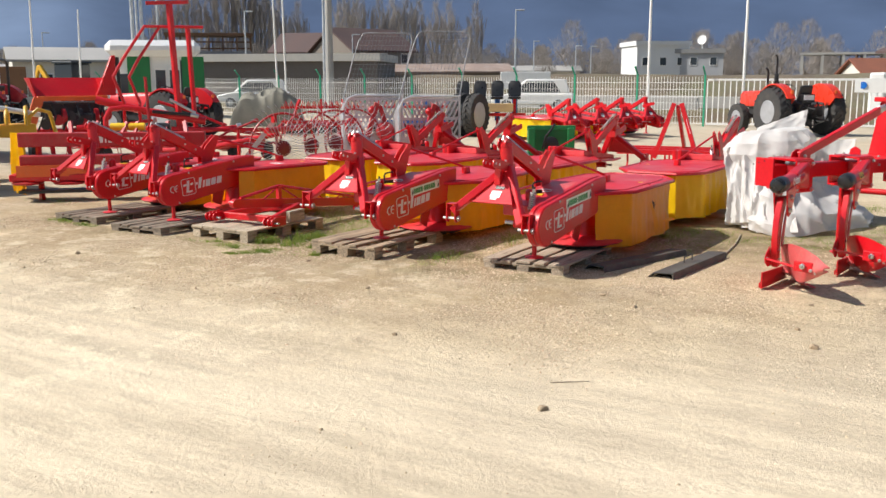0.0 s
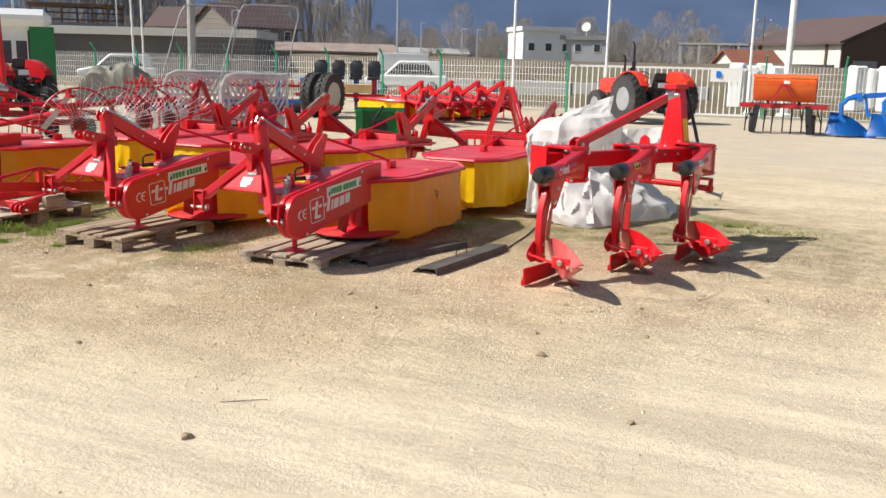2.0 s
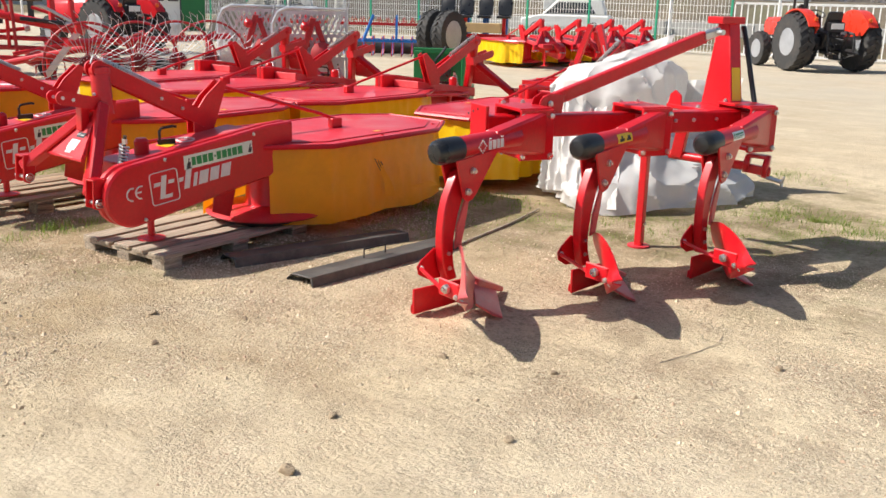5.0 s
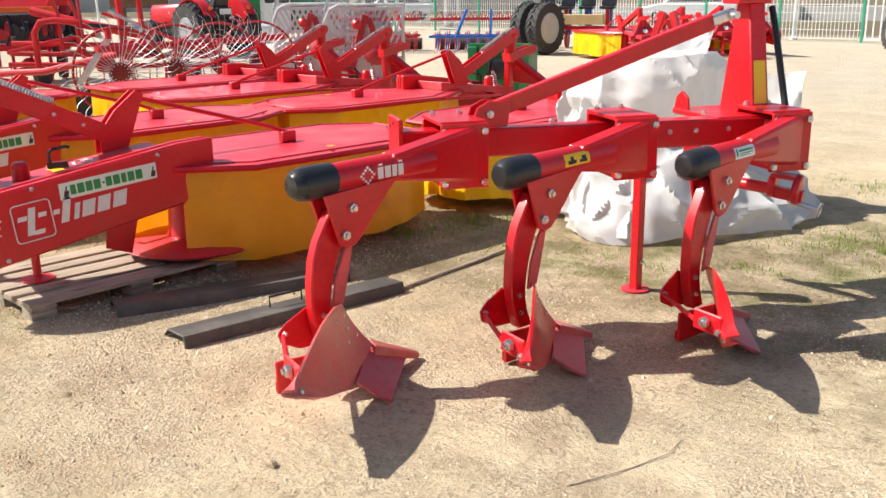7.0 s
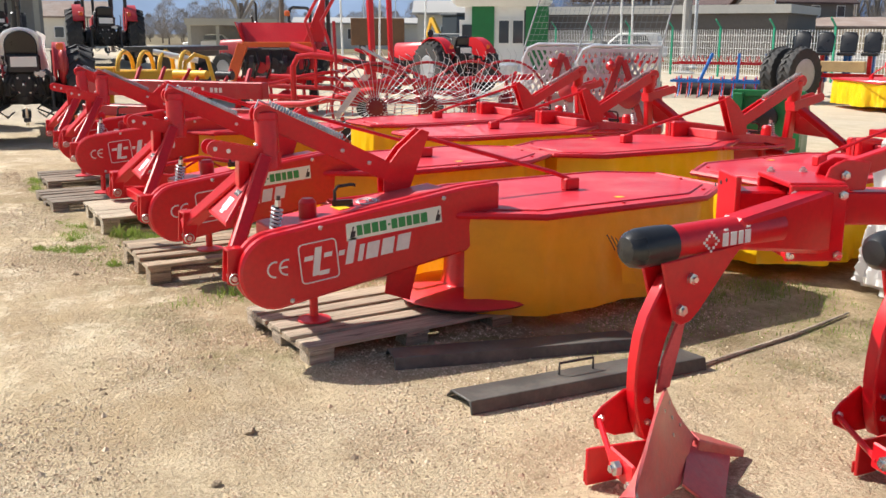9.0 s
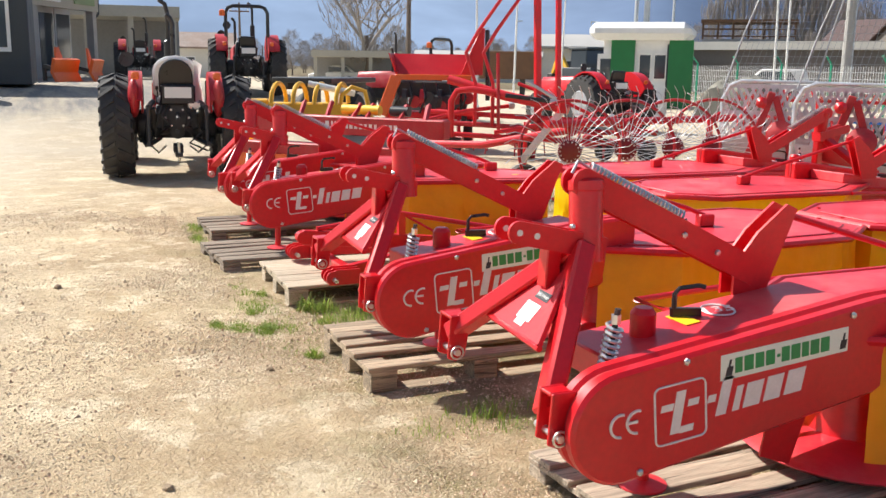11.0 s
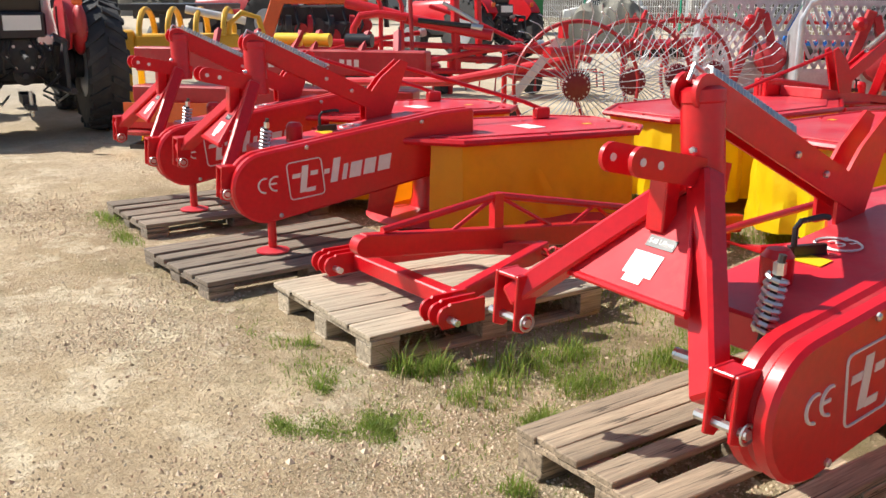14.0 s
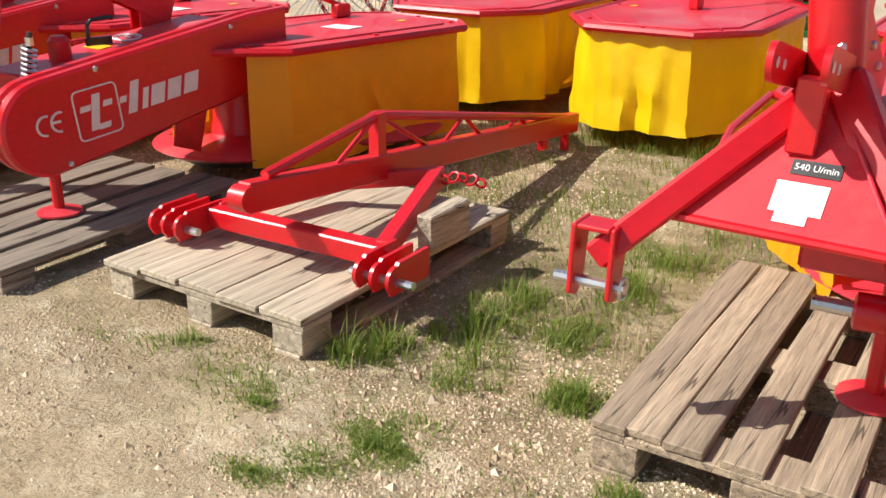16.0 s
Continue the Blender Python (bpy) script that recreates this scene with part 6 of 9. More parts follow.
def tall_mast_machine():
    t = thing("rotary_tedder", "folded red tedder with tall upright arms and tubes", "tedder")
    P = Vector
    o = P((-15.1, 13.2, 0))
    R = Matrix.Rotation(radians(54), 4, "Z")

    def at(x, y, z):
        return o + R @ P((x, y, z))

    part("tall_post", beam(B(), at(0, 0, 0.35), at(-0.10, 0, 3.2), 0.10, 0.10, (0, 1, 0)), RED, t, "", 0.01)
    part("second_post", beam(B(), at(0.32, 0.10, 0.45), at(0.25, 0.10, 2.75), 0.08, 0.08, (0, 1, 0)), RED, t, "", 0.01)
    part("top_bar", beam(B(), at(-0.55, 0, 3.2), at(0.28, 0, 3.24), 0.07, 0.07), RED, t)
    for dx in (0.0, 0.30):
        part("bent_arm", tube(B(), [at(0.55 - dx, 0.05, 2.75), at(-0.30 - dx, 0.05, 2.75), at(-0.75 - dx, 0, 2.1), at(-0.95 - dx, 0, 1.75), at(-0.78 - dx, 0, 1.25), at(-0.78 - dx, 0, 0.55)], 0.032, 8), RED, t)
    part("frame_tube", tube(B(), [at(-1.6, 0.3, 1.30), at(-0.6, 0.1, 1.05), at(0.5, -0.1, 0.85)], 0.08, 12), RED, t)
    part("hoop", tube(B(), [at(-1.45, -0.2, 0.35), at(-1.45, -0.2, 0.95), at(-1.35, -0.2, 1.12), at(-1.1, -0.2, 1.15), at(-0.7, -0.2, 1.10)], 0.055, 10), RED, t)
    for i, z in enumerate((0.40, 0.58, 0.75)):
        part("cross_tube", tube(B(), [at(-2.0, 0.15 * i, z), at(1.7, -0.12 * i, z - 0.1)], 0.045, 10), RED if i != 1 else DARK_RED, t)
    part("drive_shaft", tube(B(), [at(-0.55, -0.1, 1.06), at(0.2, -0.1, 0.98)], 0.036, 12), BLACK, t)
    part("shaft_joint", tube(B(), [at(0.2, -0.1, 0.98), at(0.36, -0.12, 0.95)], 0.048, 12), STEEL, t)
    for x0, y0, z0, x1, y1, z1, r in ((-1.9, -0.35, 0.62, -0.5, 0.25, 0.88, 0.035), (-0.7, -0.25, 0.45, 1.2, 0.1, 0.72, 0.04), (0.1, -0.3, 0.70, 1.9, 0.2, 0.50, 0.03), (-0.4, 0.3, 1.25, 0.9, 0.1, 0.75, 0.03), (0.3, -0.2, 0.30, 1.5, -0.3, 0.85, 0.025)):
        part("swath_arm", tube(B(), [at(x0, y0, z0), at((x0 + x1) / 2, (y0 + y1) / 2, (z0 + z1) / 2 + 0.04), at(x1, y1, z1)], r, 10), RED if r > 0.028 else DARK_RED, t)
        part("arm_knuckle", lathe(B(), [(r * 1.1, -0.05), (r * 1.7, -0.04), (r * 1.7, 0.04), (r * 1.1, 0.05)], at(x1, y1, z1), R @ P((x1 - x0, y1 - y0, z1 - z0)), 12), GALV if r > 0.033 else DARK_RED, t)
    part("hydraulic_ram", tube(B(), [at(-0.2, -0.15, 1.30), at(0.30, -0.10, 1.02)], 0.028, 10), GALV, t)
    for x in (-1.7, -0.4, 0.9, 1.6):
        part("rotor", lathe(B(), [(0.05, 0.2), (0.16, 0.25), (0.17, 0.42), (0.06, 0.5)], at(x, 0.2, 0), (0, 0, 1), 18), DARK_RED, t)
        for k in range(6):
            a = k * math.pi / 3 + x
            part("rotor_arm", tube(B(), [at(x, 0.2, 0.36), at(x + 0.55 * math.cos(a), 0.2 + 0.55 * math.sin(a), 0.34), at(x + 0.58 * math.cos(a), 0.2 + 0.58 * math.sin(a), 0.08)], 0.012, 6), DARK_RED, t)
        part("ground_wheel", lathe(B(), [(0.08, -0.07), (0.17, -0.07), (0.19, 0), (0.17, 0.07), (0.08, 0.07)], at(x + 0.2, 0.2, 0.19), (1, 0.3, 0), 18), RUBBER, t)
    part("support", beam(B(), at(-0.1, 0.2, 0.0), at(-0.1, 0.2, 0.5), 0.06, 0.06, (0, 1, 0)), RED, t)
    part("marker_post", tube(B(), [at(-0.62, -0.3, 0.5), at(-0.66, -0.3, 1.75)], 0.03, 8), DARK_RED, t)
    return t


tall_mast_machine()


def hopper_seeder(label, hop, frame_mat, w, place, turn, lift, dz=0.0):
    """A box hopper on a coulter frame."""
    t = thing("seed_drill", label, "seed drill")
    z0 = lift
    bm = B()
    prism(bm, [(-w / 2, -0.42, z0 + 0.60), (-w / 2, 0.42, z0 + 0.60), (-w / 2, 0.42, z0 + 0.42), (-w / 2, 0.18, z0), (-w / 2, -0.18, z0), (-w / 2, -0.42, z0 + 0.42)], (w, 0, 0))
    hp = part("hopper", bm, hop, t, "painted sheet hopper", 0.015)
    part("lid", prism(B(), [(-w / 2 - 0.02, -0.44, z0 + 0.61), (-w / 2 - 0.02, 0.44, z0 + 0.61), (-w / 2 - 0.02, 0.25, z0 + 0.70), (-w / 2 - 0.02, -0.25, z0 + 0.70)], (w + 0.04, 0, 0)), hop, t, "", 0.01)
    part("label_patch", box(B(), (0.05, -0.43, z0 + 0.50), (0.14, 0.012, 0.08)), STICKER, hp)
    for z in (0.45, 0.52):
        part("seam", box(B(), (0, -0.425, z0 + z), (w, 0.02, 0.012)), hop, hp)
    for x in (-w * 0.25, w * 0.25):
        part("outlet", lathe(B(), [(0.05, 0), (0.035, 0.12)], (x, -0.12, z0 + 0.02), (0, 0, -1), 10), BLACK, hp)
    part("side_plate", prism(B(), [(w / 2 + 0.005, -0.40, z0 + 0.58), (w / 2 + 0.005, 0.40, z0 + 0.58), (w / 2 + 0.005, 0.18, z0 + 0.05), (w / 2 + 0.005, -0.18, z0 + 0.05)], (0.012, 0, 0)), DARK_RED, hp)
    part("frame_bar", beam(B(), (-w * 0.7, -0.3, z0 - 0.12), (w * 0.7, -0.3, z0 - 0.12), 0.08, 0.10), frame_mat, t)
    part("frame_bar", beam(B(), (-w * 0.7, 0.35, z0 - 0.12), (w * 0.7, 0.35, z0 - 0.12), 0.08, 0.10), frame_mat, t)
    bm = B()
    for s in (-1, 1):
        beam(bm, (0.32 * s, -0.40, z0 - 0.1), (0.06 * s, -0.50, z0 + 0.42), 0.06, 0.06, (0, 1, 0))
    beam(bm, (-0.1, -0.5, z0 + 0.42), (0.1, -0.5, z0 + 0.42), 0.06, 0.08)
    part("hitch_frame", bm, frame_mat, t)
    for i in range(9):
        x = -w * 0.62 + w * 1.24 * i / 8
        y = -0.3 if i % 2 else 0.35
        part("coulter", tube(B(), [(x, y, z0 - 0.12), (x, y + 0.05, z0 * 0.5), (x, y - 0.05, 0.02)], 0.018, 6), BLACK, t)
        part("seed_tube", tube(B(), [(x * 0.8, 0, z0 + 0.02), (x, y + 0.06, 0.25)], 0.016, 6), BLACK, t)
    for s in (-1, 1):
        part("drive_wheel", lathe(B(), [(0.10, -0.05), (0.25, -0.05), (0.27, 0), (0.25, 0.05), (0.10, 0.05)], (s * w * 0.5, 0.0, 0.27), (1, 0, 0), 20), RUBBER, t)
        part("share_leg", beam(B(), (s * 0.62, -0.45, z0 - 0.1), (s * 0.70, -0.50, 0.03), 0.08, 0.14, (1, 0, 0)), BLACK, t)
    return put(t, *place, turn, dz)


hopper_seeder("orange seed drill with red frame before the mesh fence", ORANGE, DARK_RED, 1.55, (-2.5, 27.4), 4, 0.85)


def tipped_planter():
    t = thing("potato_planter", "red planter with raised orange hopper", "planter")
    bm = B()
    prism(bm, [(-0.62, 0.1, 1.30), (0.75, 0.1, 1.30), (0.70, 0.45, 1.72), (-0.75, 0.45, 1.72)], (0, 0.02, 0.0))
    prism(bm, [(-0.62, 0.1, 1.30), (-0.75, 0.45, 1.72), (-0.75, -0.35, 1.72), (-0.62, -0.15, 1.30)], (0.02, 0, 0))
    prism(bm, [(0.75, 0.1, 1.30), (0.70, 0.45, 1.72), (0.70, -0.35, 1.72), (0.75, -0.15, 1.30)], (-0.02, 0, 0))
    part("hopper", bm, RED, t)
    part("chute_frame", beam(B(), (-0.62, -0.35, 1.30), (0.75, -0.35, 1.30), 0.10, 0.10), ORANGE, t, "orange frame bar", 0.01)
    part("side_arm", beam(B(), (-0.60, -0.35, 1.30), (-0.85, -0.45, 0.62), 0.12, 0.20, (1, 0, 0)), ORANGE, t, "", 0.01)
    part("headstock", prism(B(), [(0.55, -0.25, 1.35), (0.95, -0.25, 1.35), (0.98, -0.25, 2.18), (0.90, -0.25, 2.18)], (0, 0.12, 0)), RED, t, "", 0.01)
    part("black_stay", tube(B(), [(1.02, -0.2, 2.15), (1.05, -0.2, 0.9)], 0.04, 8), BLACK, t)
    part("black_stay", tube(B(), [(0.62, -0.35, 1.30), (0.64, -0.35, 0.5)], 0.05, 8), BLACK, t)
    for i in range(4):
        x = -0.45 + 0.32 * i
        part("feed_unit", lathe(B(), [(0.04, -0.05), (0.17, -0.04), (0.17, 0.04), (0.04, 0.05)], (x, -0.30, 0.92), (1, 0, 0), 16), DARK_RED if i % 2 else ENGINE, t)
        part("furrow_share", beam(B(), (x, -0.25, 0.75), (x + 0.05, -0.45, 0.12), 0.05, 0.12), RED, t)
    part("drive_box", box(B(), (0.0, -0.05, 1.08), (1.25, 0.42, 0.30)), ENGINE, t, "dark oily drive box", 0.03)
    part("drive_box", box(B(), (0.25, -0.28, 0.86), (0.55, 0.30, 0.26)), ENGINE, t, "", 0.04)
    for i in range(6):
        x = -0.6 + 0.24 * i
        part("hose", tube(B(), [(x, -0.32, 1.2), (x + 0.06, -0.46, 0.95), (x - 0.05, -0.38, 0.66)], 0.022, 6), BLACK, t)
        part("drive_pulley", lathe(B(), [(0.03, -0.03), (0.11, -0.03), (0.11, 0.03), (0.03, 0.03)], (x + 0.1, -0.40, 0.78 + 0.08 * (i % 3)), (0.2, 1, 0), 14), DARK_RED if i % 2 else ENGINE, t)
    part("base_frame", box(B(), (0.05, -0.1, 0.62), (1.7, 0.5, 0.12)), RED, t, "", 0.01)
    for s in (-1, 1):
        part("wheel", lathe(B(), [(0.10, -0.08), (0.28, -0.08), (0.30, 0), (0.28, 0.08), (0.10, 0.08)], (s * 0.7, 0.15, 0.30), (1, 0, 0), 20), RUBBER, t)
    return put(t, -17.4, 12.2, 64)


tipped_planter()


def potato_spinner():
    t = thing("rotary_digger", "yellow rotary machine with round hoops", "digger")
    part("body", box(B(), (0.1, 0, 0.82), (1.2, 0.5, 0.22)), YELLOW_PAINT, t, "", 0.02)
    part("end_box", box(B(), (-0.75, 0, 0.80), (0.5, 0.45, 0.36)), YELLOW_PAINT, t, "", 0.02)
    for i in range(4):
        x = -0.35 + 0.32 * i
        part("hoop", tube(B(), [(x + 0.10 * math.cos(a), 0.30 * math.cos(a), 0.92 + 0.30 * math.sin(a)) for a in np.linspace(0, math.pi, 12)], 0.035, 8), YELLOW_PAINT, t)
    part("outer_hoop", tube(B(), [(0.55, -0.2, 0.7), (0.60, -0.2, 1.05), (0.75, -0.2, 1.18), (0.95, -0.2, 1.12), (1.05, -0.2, 0.7)], 0.035, 8), YELLOW_PAINT, t)
    part("film_roll", tube(B(), [(0.1, -0.1, 1.22), (0.8, -0.15, 1.08)], 0.05, 10), STICKER, t, "pale plastic film")
    for x in (-0.6, 0.5):
        part("leg", beam(B(), (x, 0, 0.0), (x, 0, 0.75), 0.08, 0.08, (0, 1, 0)), YELLOW_PAINT, t)
    return put(t, -15.4, 9.25, 74)


potato_spinner()


# ---- machines with perforated galvanised guards ----
def guard_machine(label):
    t = thing("hay_conditioner", label, "hay machine", "machines with galvanised guards")
    part("guard_frame", tube(B(), [(-0.50, 0, 0.30), (-0.50, 0, 1.15), (-0.42, 0, 1.32), (-0.28, 0, 1.38), (0.62, 0, 1.38), (0.62, 0, 0.30)], 0.028, 8), GALV, t, "bent galvanised tube")
    # sheet with diamond holes: a lattice of strips
    bm = B()
    for i in range(12):
        x0 = -0.45 + 0.085 * i
        beam(bm, (x0, 0, 0.62), (min(0.60, x0 + 0.35), 0, 0.62 + 0.70 * min(1, (0.60 - x0) / 0.35)), 0.012, 0.032)
        beam(bm, (x0 + 0.05, 0, 0.62 + 0.0), (max(-0.46, x0 + 0.05 - 0.35), 0, 0.62 + 0.70 * min(1, (x0 + 0.51) / 0.35)), 0.012, 0.032)
    for z in (0.64, 0.98, 1.32):
        beam(bm, (-0.48, 0, z), (0.60, 0, z), 0.014, 0.05)
    part("lattice", bm, GALV, t, "perforated galvanised guard")
    part("plain_sheet", box(B(), (0.06, 0.03, 0.46), (1.04, 0.012, 0.32)), GALV, t)
    part("side_sheet", prism(B(), [(-0.50, 0, 0.35), (-0.50, 0.8, 0.35), (-0.50, 0.8, 1.0), (-0.50, 0, 1.3)], (0.01, 0, 0)), GALV, t)
    part("gearbox", lathe(B(), [(0.08, -0.12), (0.16, -0.10), (0.17, 0.08), (0.06, 0.14)], (0.25, -0.22, 0.72), (0, -1, 0.2), 18), DARK_RED, t)
    bm = B()
    beam(bm, (-0.15, -0.15, 0.35), (0.12, -0.2, 1.25), 0.09, 0.10, (0, 1, 0))
    beam(bm, (0.45, -0.15, 0.30), (0.16, -0.2, 1.20), 0.08, 0.10, (0, 1, 0))
    part("headstock", bm, DARK_RED, t, "", 0.008)
    part("knob", lathe(B(), [(0.04, 0), (0.07, 0.05), (0.03, 0.09)], (0.0, -0.24, 1.12), (0, -1, 0), 14), RED, t)
    part("lower_frame", box(B(), (0.05, 0.1, 0.26), (1.3, 0.6, 0.12)), DARK_RED, t, "", 0.01)
    for s in (-1, 1):
        part("wheel", lathe(B(), [(0.06, -0.05), (0.17, -0.05), (0.19, 0), (0.17, 0.05), (0.06, 0.05)], (0.5 * s, 0.2, 0.19), (1, 0, 0), 18), RUBBER, t)
    # tall raised hoop with a fine wire net
    ztop = 2.55
    hoop = [(-0.50, 0.05, 1.30), (-0.30, 0.15, 2.0), (-0.16, 0.20, 2.40), (-0.08, 0.22, ztop - 0.02), (0.02, 0.23, ztop), (0.76, 0.23, ztop), (0.84, 0.22, ztop - 0.03), (0.86, 0.20, 2.40), (0.76, 0.15, 2.0), (0.62, 0.05, 1.30)]
    wa = part("net_hoop", tube(B(), hoop, 0.012, 8), DULL_WIRE, t, "tall bent galvanised hoop")
    bm = B()
    for i in range(1, 15):
        f = i / 15
        tube(bm, [(-0.50 + 1.12 * f, 0.05, 1.30), (-0.10 + 0.94 * f, 0.23, ztop)], 0.0028, 3)
    for i in range(14):
        f = (i + 0.5) / 14
        tube(bm, [(-0.50 + 0.42 * f, 0.05 + 0.17 * f, 1.30 + 1.24 * f), (0.62 + 0.22 * f, 0.05 + 0.17 * f, 1.30 + 1.24 * f)], 0.0028, 3)
    part("wire_net", bm, DULL_WIRE, wa, "fine welded wire net")
    return t


g1 = put(guard_machine("red hay machine with perforated grey galvanised guards"), -10.95, 14.2, 45)
copy_thing(g1, pose(-9.65, 14.2, 0, 0, 0, 44))


# ---- green box, red tool frame, harrow, planter, wheels ----
def green_box():
    t = thing("weight_box", "green painted steel ballast box", "ballast box")
    bm = B()
    box(bm, (0, 0.3, 0.45), (0.80, 0.50, 0.80))
    part("box_body", bm, GREEN, t, "", 0.02)
    part("top_rim", box(B(), (0, 0.05, 0.86), (0.84, 0.06, 0.08)), GREEN, t, "", 0.01)
    for s in (-1, 1):
        part("side_cheek", box(B(), (0.34 * s, 0.0, 0.55), (0.12, 0.12, 0.62)), GREEN, t, "", 0.01)
    part("pulley", lathe(B(), [(0.05, 0), (0.13, 0.02), (0.13, 0.08), (0.05, 0.1)], (0, 0.06, 0.58), (0, -1, 0), 20), BLACK, t)
    part("hose", tube(B(), [(0.05, 0.0, 0.92), (0.0, -0.06, 0.84), (-0.1, -0.06, 0.72), (-0.15, 0, 0.5)], 0.02, 8), BLACK, t)
    part("skid_foot", box(B(), (0, 0.2, 0.03), (0.9, 0.6, 0.05)), GREEN, t)
    return put(t, -7.3, 14.6, 30)


green_box()


def tool_frame():
    t = thing("cultivator", "red tined cultivator with tall A-frame hitch", "cultivator")
    bm = B()
    for s in (-1, 1):
        beam(bm, (0.36 * s, 0, 0.35), (0.06 * s, 0.05, 1.28), 0.07, 0.08, (0, 1, 0))
    beam(bm, (0, 0.05, 1.22), (0, 0.9, 0.50), 0.05, 0.08)
    part("a_frame", bm, RED, t)
    part("pale_strip", beam(B(), (0.16, -0.045, 1.02), (0.24, -0.045, 0.78), 0.035, 0.004), STICKER, t)
    for y in (0.0, 0.5, 0.95):
        part("tool_bar", beam(B(), (-1.0, y, 0.45), (1.0, y, 0.45), 0.08, 0.08), RED, t)
        for i in range(5):
            x = -0.85 + 0.42 * i + 0.14 * (y > 0.2)
            part("tine", tube(B(), [(x, y, 0.45), (x, y + 0.15, 0.40), (x, y + 0.18, 0.25), (x, y + 0.05, 0.10), (x, y - 0.06, 0.02)], 0.018, 6), RED, t)
    part("side_bar", beam(B(), (-0.95, 0, 0.45), (-0.95, 0.95, 0.45), 0.07, 0.07), RED, t)
    part("side_bar", beam(B(), (0.95, 0, 0.45), (0.95, 0.95, 0.45), 0.07, 0.07), RED, t)
    return put(t, -5.35, 15.4, 10)


tool_frame()


def spring_harrow(label, main, place, turn, w=3.0):
    t = thing("spring_harrow", label, "harrow", "spring harrows")
    for k, (y, z) in enumerate(((0, 0.42), (0.4, 0.42), (0.8, 0.42))):
        part("frame_bar", beam(B(), (-w / 2, y, z), (w / 2, y, z), 0.06, 0.06), main, t)
        for i in range(12):
            x = -w / 2 + w * (i + 0.5) / 12
            part("spring_tine", tube(B(), [(x, y, z), (x, y + 0.12, z + 0.10), (x, y + 0.22, z), (x, y + 0.16, 0.2), (x, y, 0.02)], 0.014, 5), main if k % 2 else RED, t)
    for z, y in ((0.85, 0.2), (0.85, 1.0)):
        part("raised_bar", beam(B(), (-w / 2, y, z), (w / 2, y, z), 0.05, 0.05), RED, t)
        for i in range(14):
            x = -w / 2 + w * (i + 0.5) / 14
            part("crumbler_bar", tube(B(), [(x, y, z), (x + 0.06, y - 0.1, z + 0.18), (x + 0.12, y, z)], 0.016, 5), RED, t)
    for x in (-0.9, 0.0, 0.9):
        part("hitch_frame", beam(B(), (x, -0.05, 0.4), (x * 0.7, 0.1, 1.1), 0.06, 0.06), main, t)
    part("roller", tube(B(), [(-w / 2, 1.2, 0.18), (w / 2, 1.2, 0.18)], 0.16, 12), DARK_STEEL, t)
    return put(t, *place, turn)


spring_harrow("blue and red spring-tine harrow with crumbler bars", BLUE, (-15.9, 23.4), 38, 3.2)
spring_harrow("red spring-tine harrow with raised crumbler bars", RED, (-18.4, 21.5), 42, 2.4)


def seat_planter():
    t = thing("seedling_planter", "blue and red planter with four black seats", "planter")
    part("tool_bar", beam(B(), (-1.3, 0, 0.55), (1.5, 0, 0.55), 0.10, 0.10), RED, t)
    part("wood_box", box(B(), (0.35, -0.25, 0.78), (1.5, 0.35, 0.26)), FRESH_WOOD, t, "pale wooden crate", 0.01)
    for i in range(4):
        x = -0.55 + 0.56 * i
        bm = B()
        prism(bm, [(x - 0.20, 0.30, 1.12), (x + 0.20, 0.30, 1.12), (x + 0.21, 0.40, 1.50), (x + 0.14, 0.42, 1.62), (x - 0.14, 0.42, 1.62), (x - 0.21, 0.40, 1.50)], (0, 0.07, 0.01))
        box(bm, (x, 0.12, 1.08), (0.40, 0.40, 0.08))
        part("seat", bm, BLACK, t, "black moulded seat", 0.02)
        part("seat_post", beam(B(), (x, 0.18, 0.55), (x, 0.15, 1.06), 0.10, 0.12, (0, 1, 0)), RED if i % 2 else BLUE, t)
        part("plant_unit", box(B(), (x, 0.45, 0.75), (0.16, 0.25, 0.8)), BLUE, t, "", 0.02)
        part("press_wheel", lathe(B(), [(0.06, -0.04), (0.22, -0.04), (0.24, 0), (0.22, 0.04), (0.06, 0.04)], (x, 0.3, 0.24), (1, 0, 0), 18), DARK_RED, t)
    return put(t, -15.6, 26.0, 28)


seat_planter()
wheels = thing("dual_wheels", "pair of tractor tyres on silver rims", "wheels")
add_tyre(wheels, "tyre", (0.0, 0, 0.64), 0.64, 0.32, 0.36, RIM_GREY, 24)
add_tyre(wheels, "tyre", (-0.50, 0, 0.64), 0.64, 0.32, 0.36, RIM_GREY, 24)
put(wheels, -14.4, 23.8, 4)


# ---- second drum mower group by the gate ----
for x, y, a in ((-10.3, 23.0, 66), (-10.0, 24.15, 68), (-9.75, 25.3, 65), (-9.5, 26.45, 67)):
    copy_thing(b1, pose(x, y, 0.0, 0, 0, a))


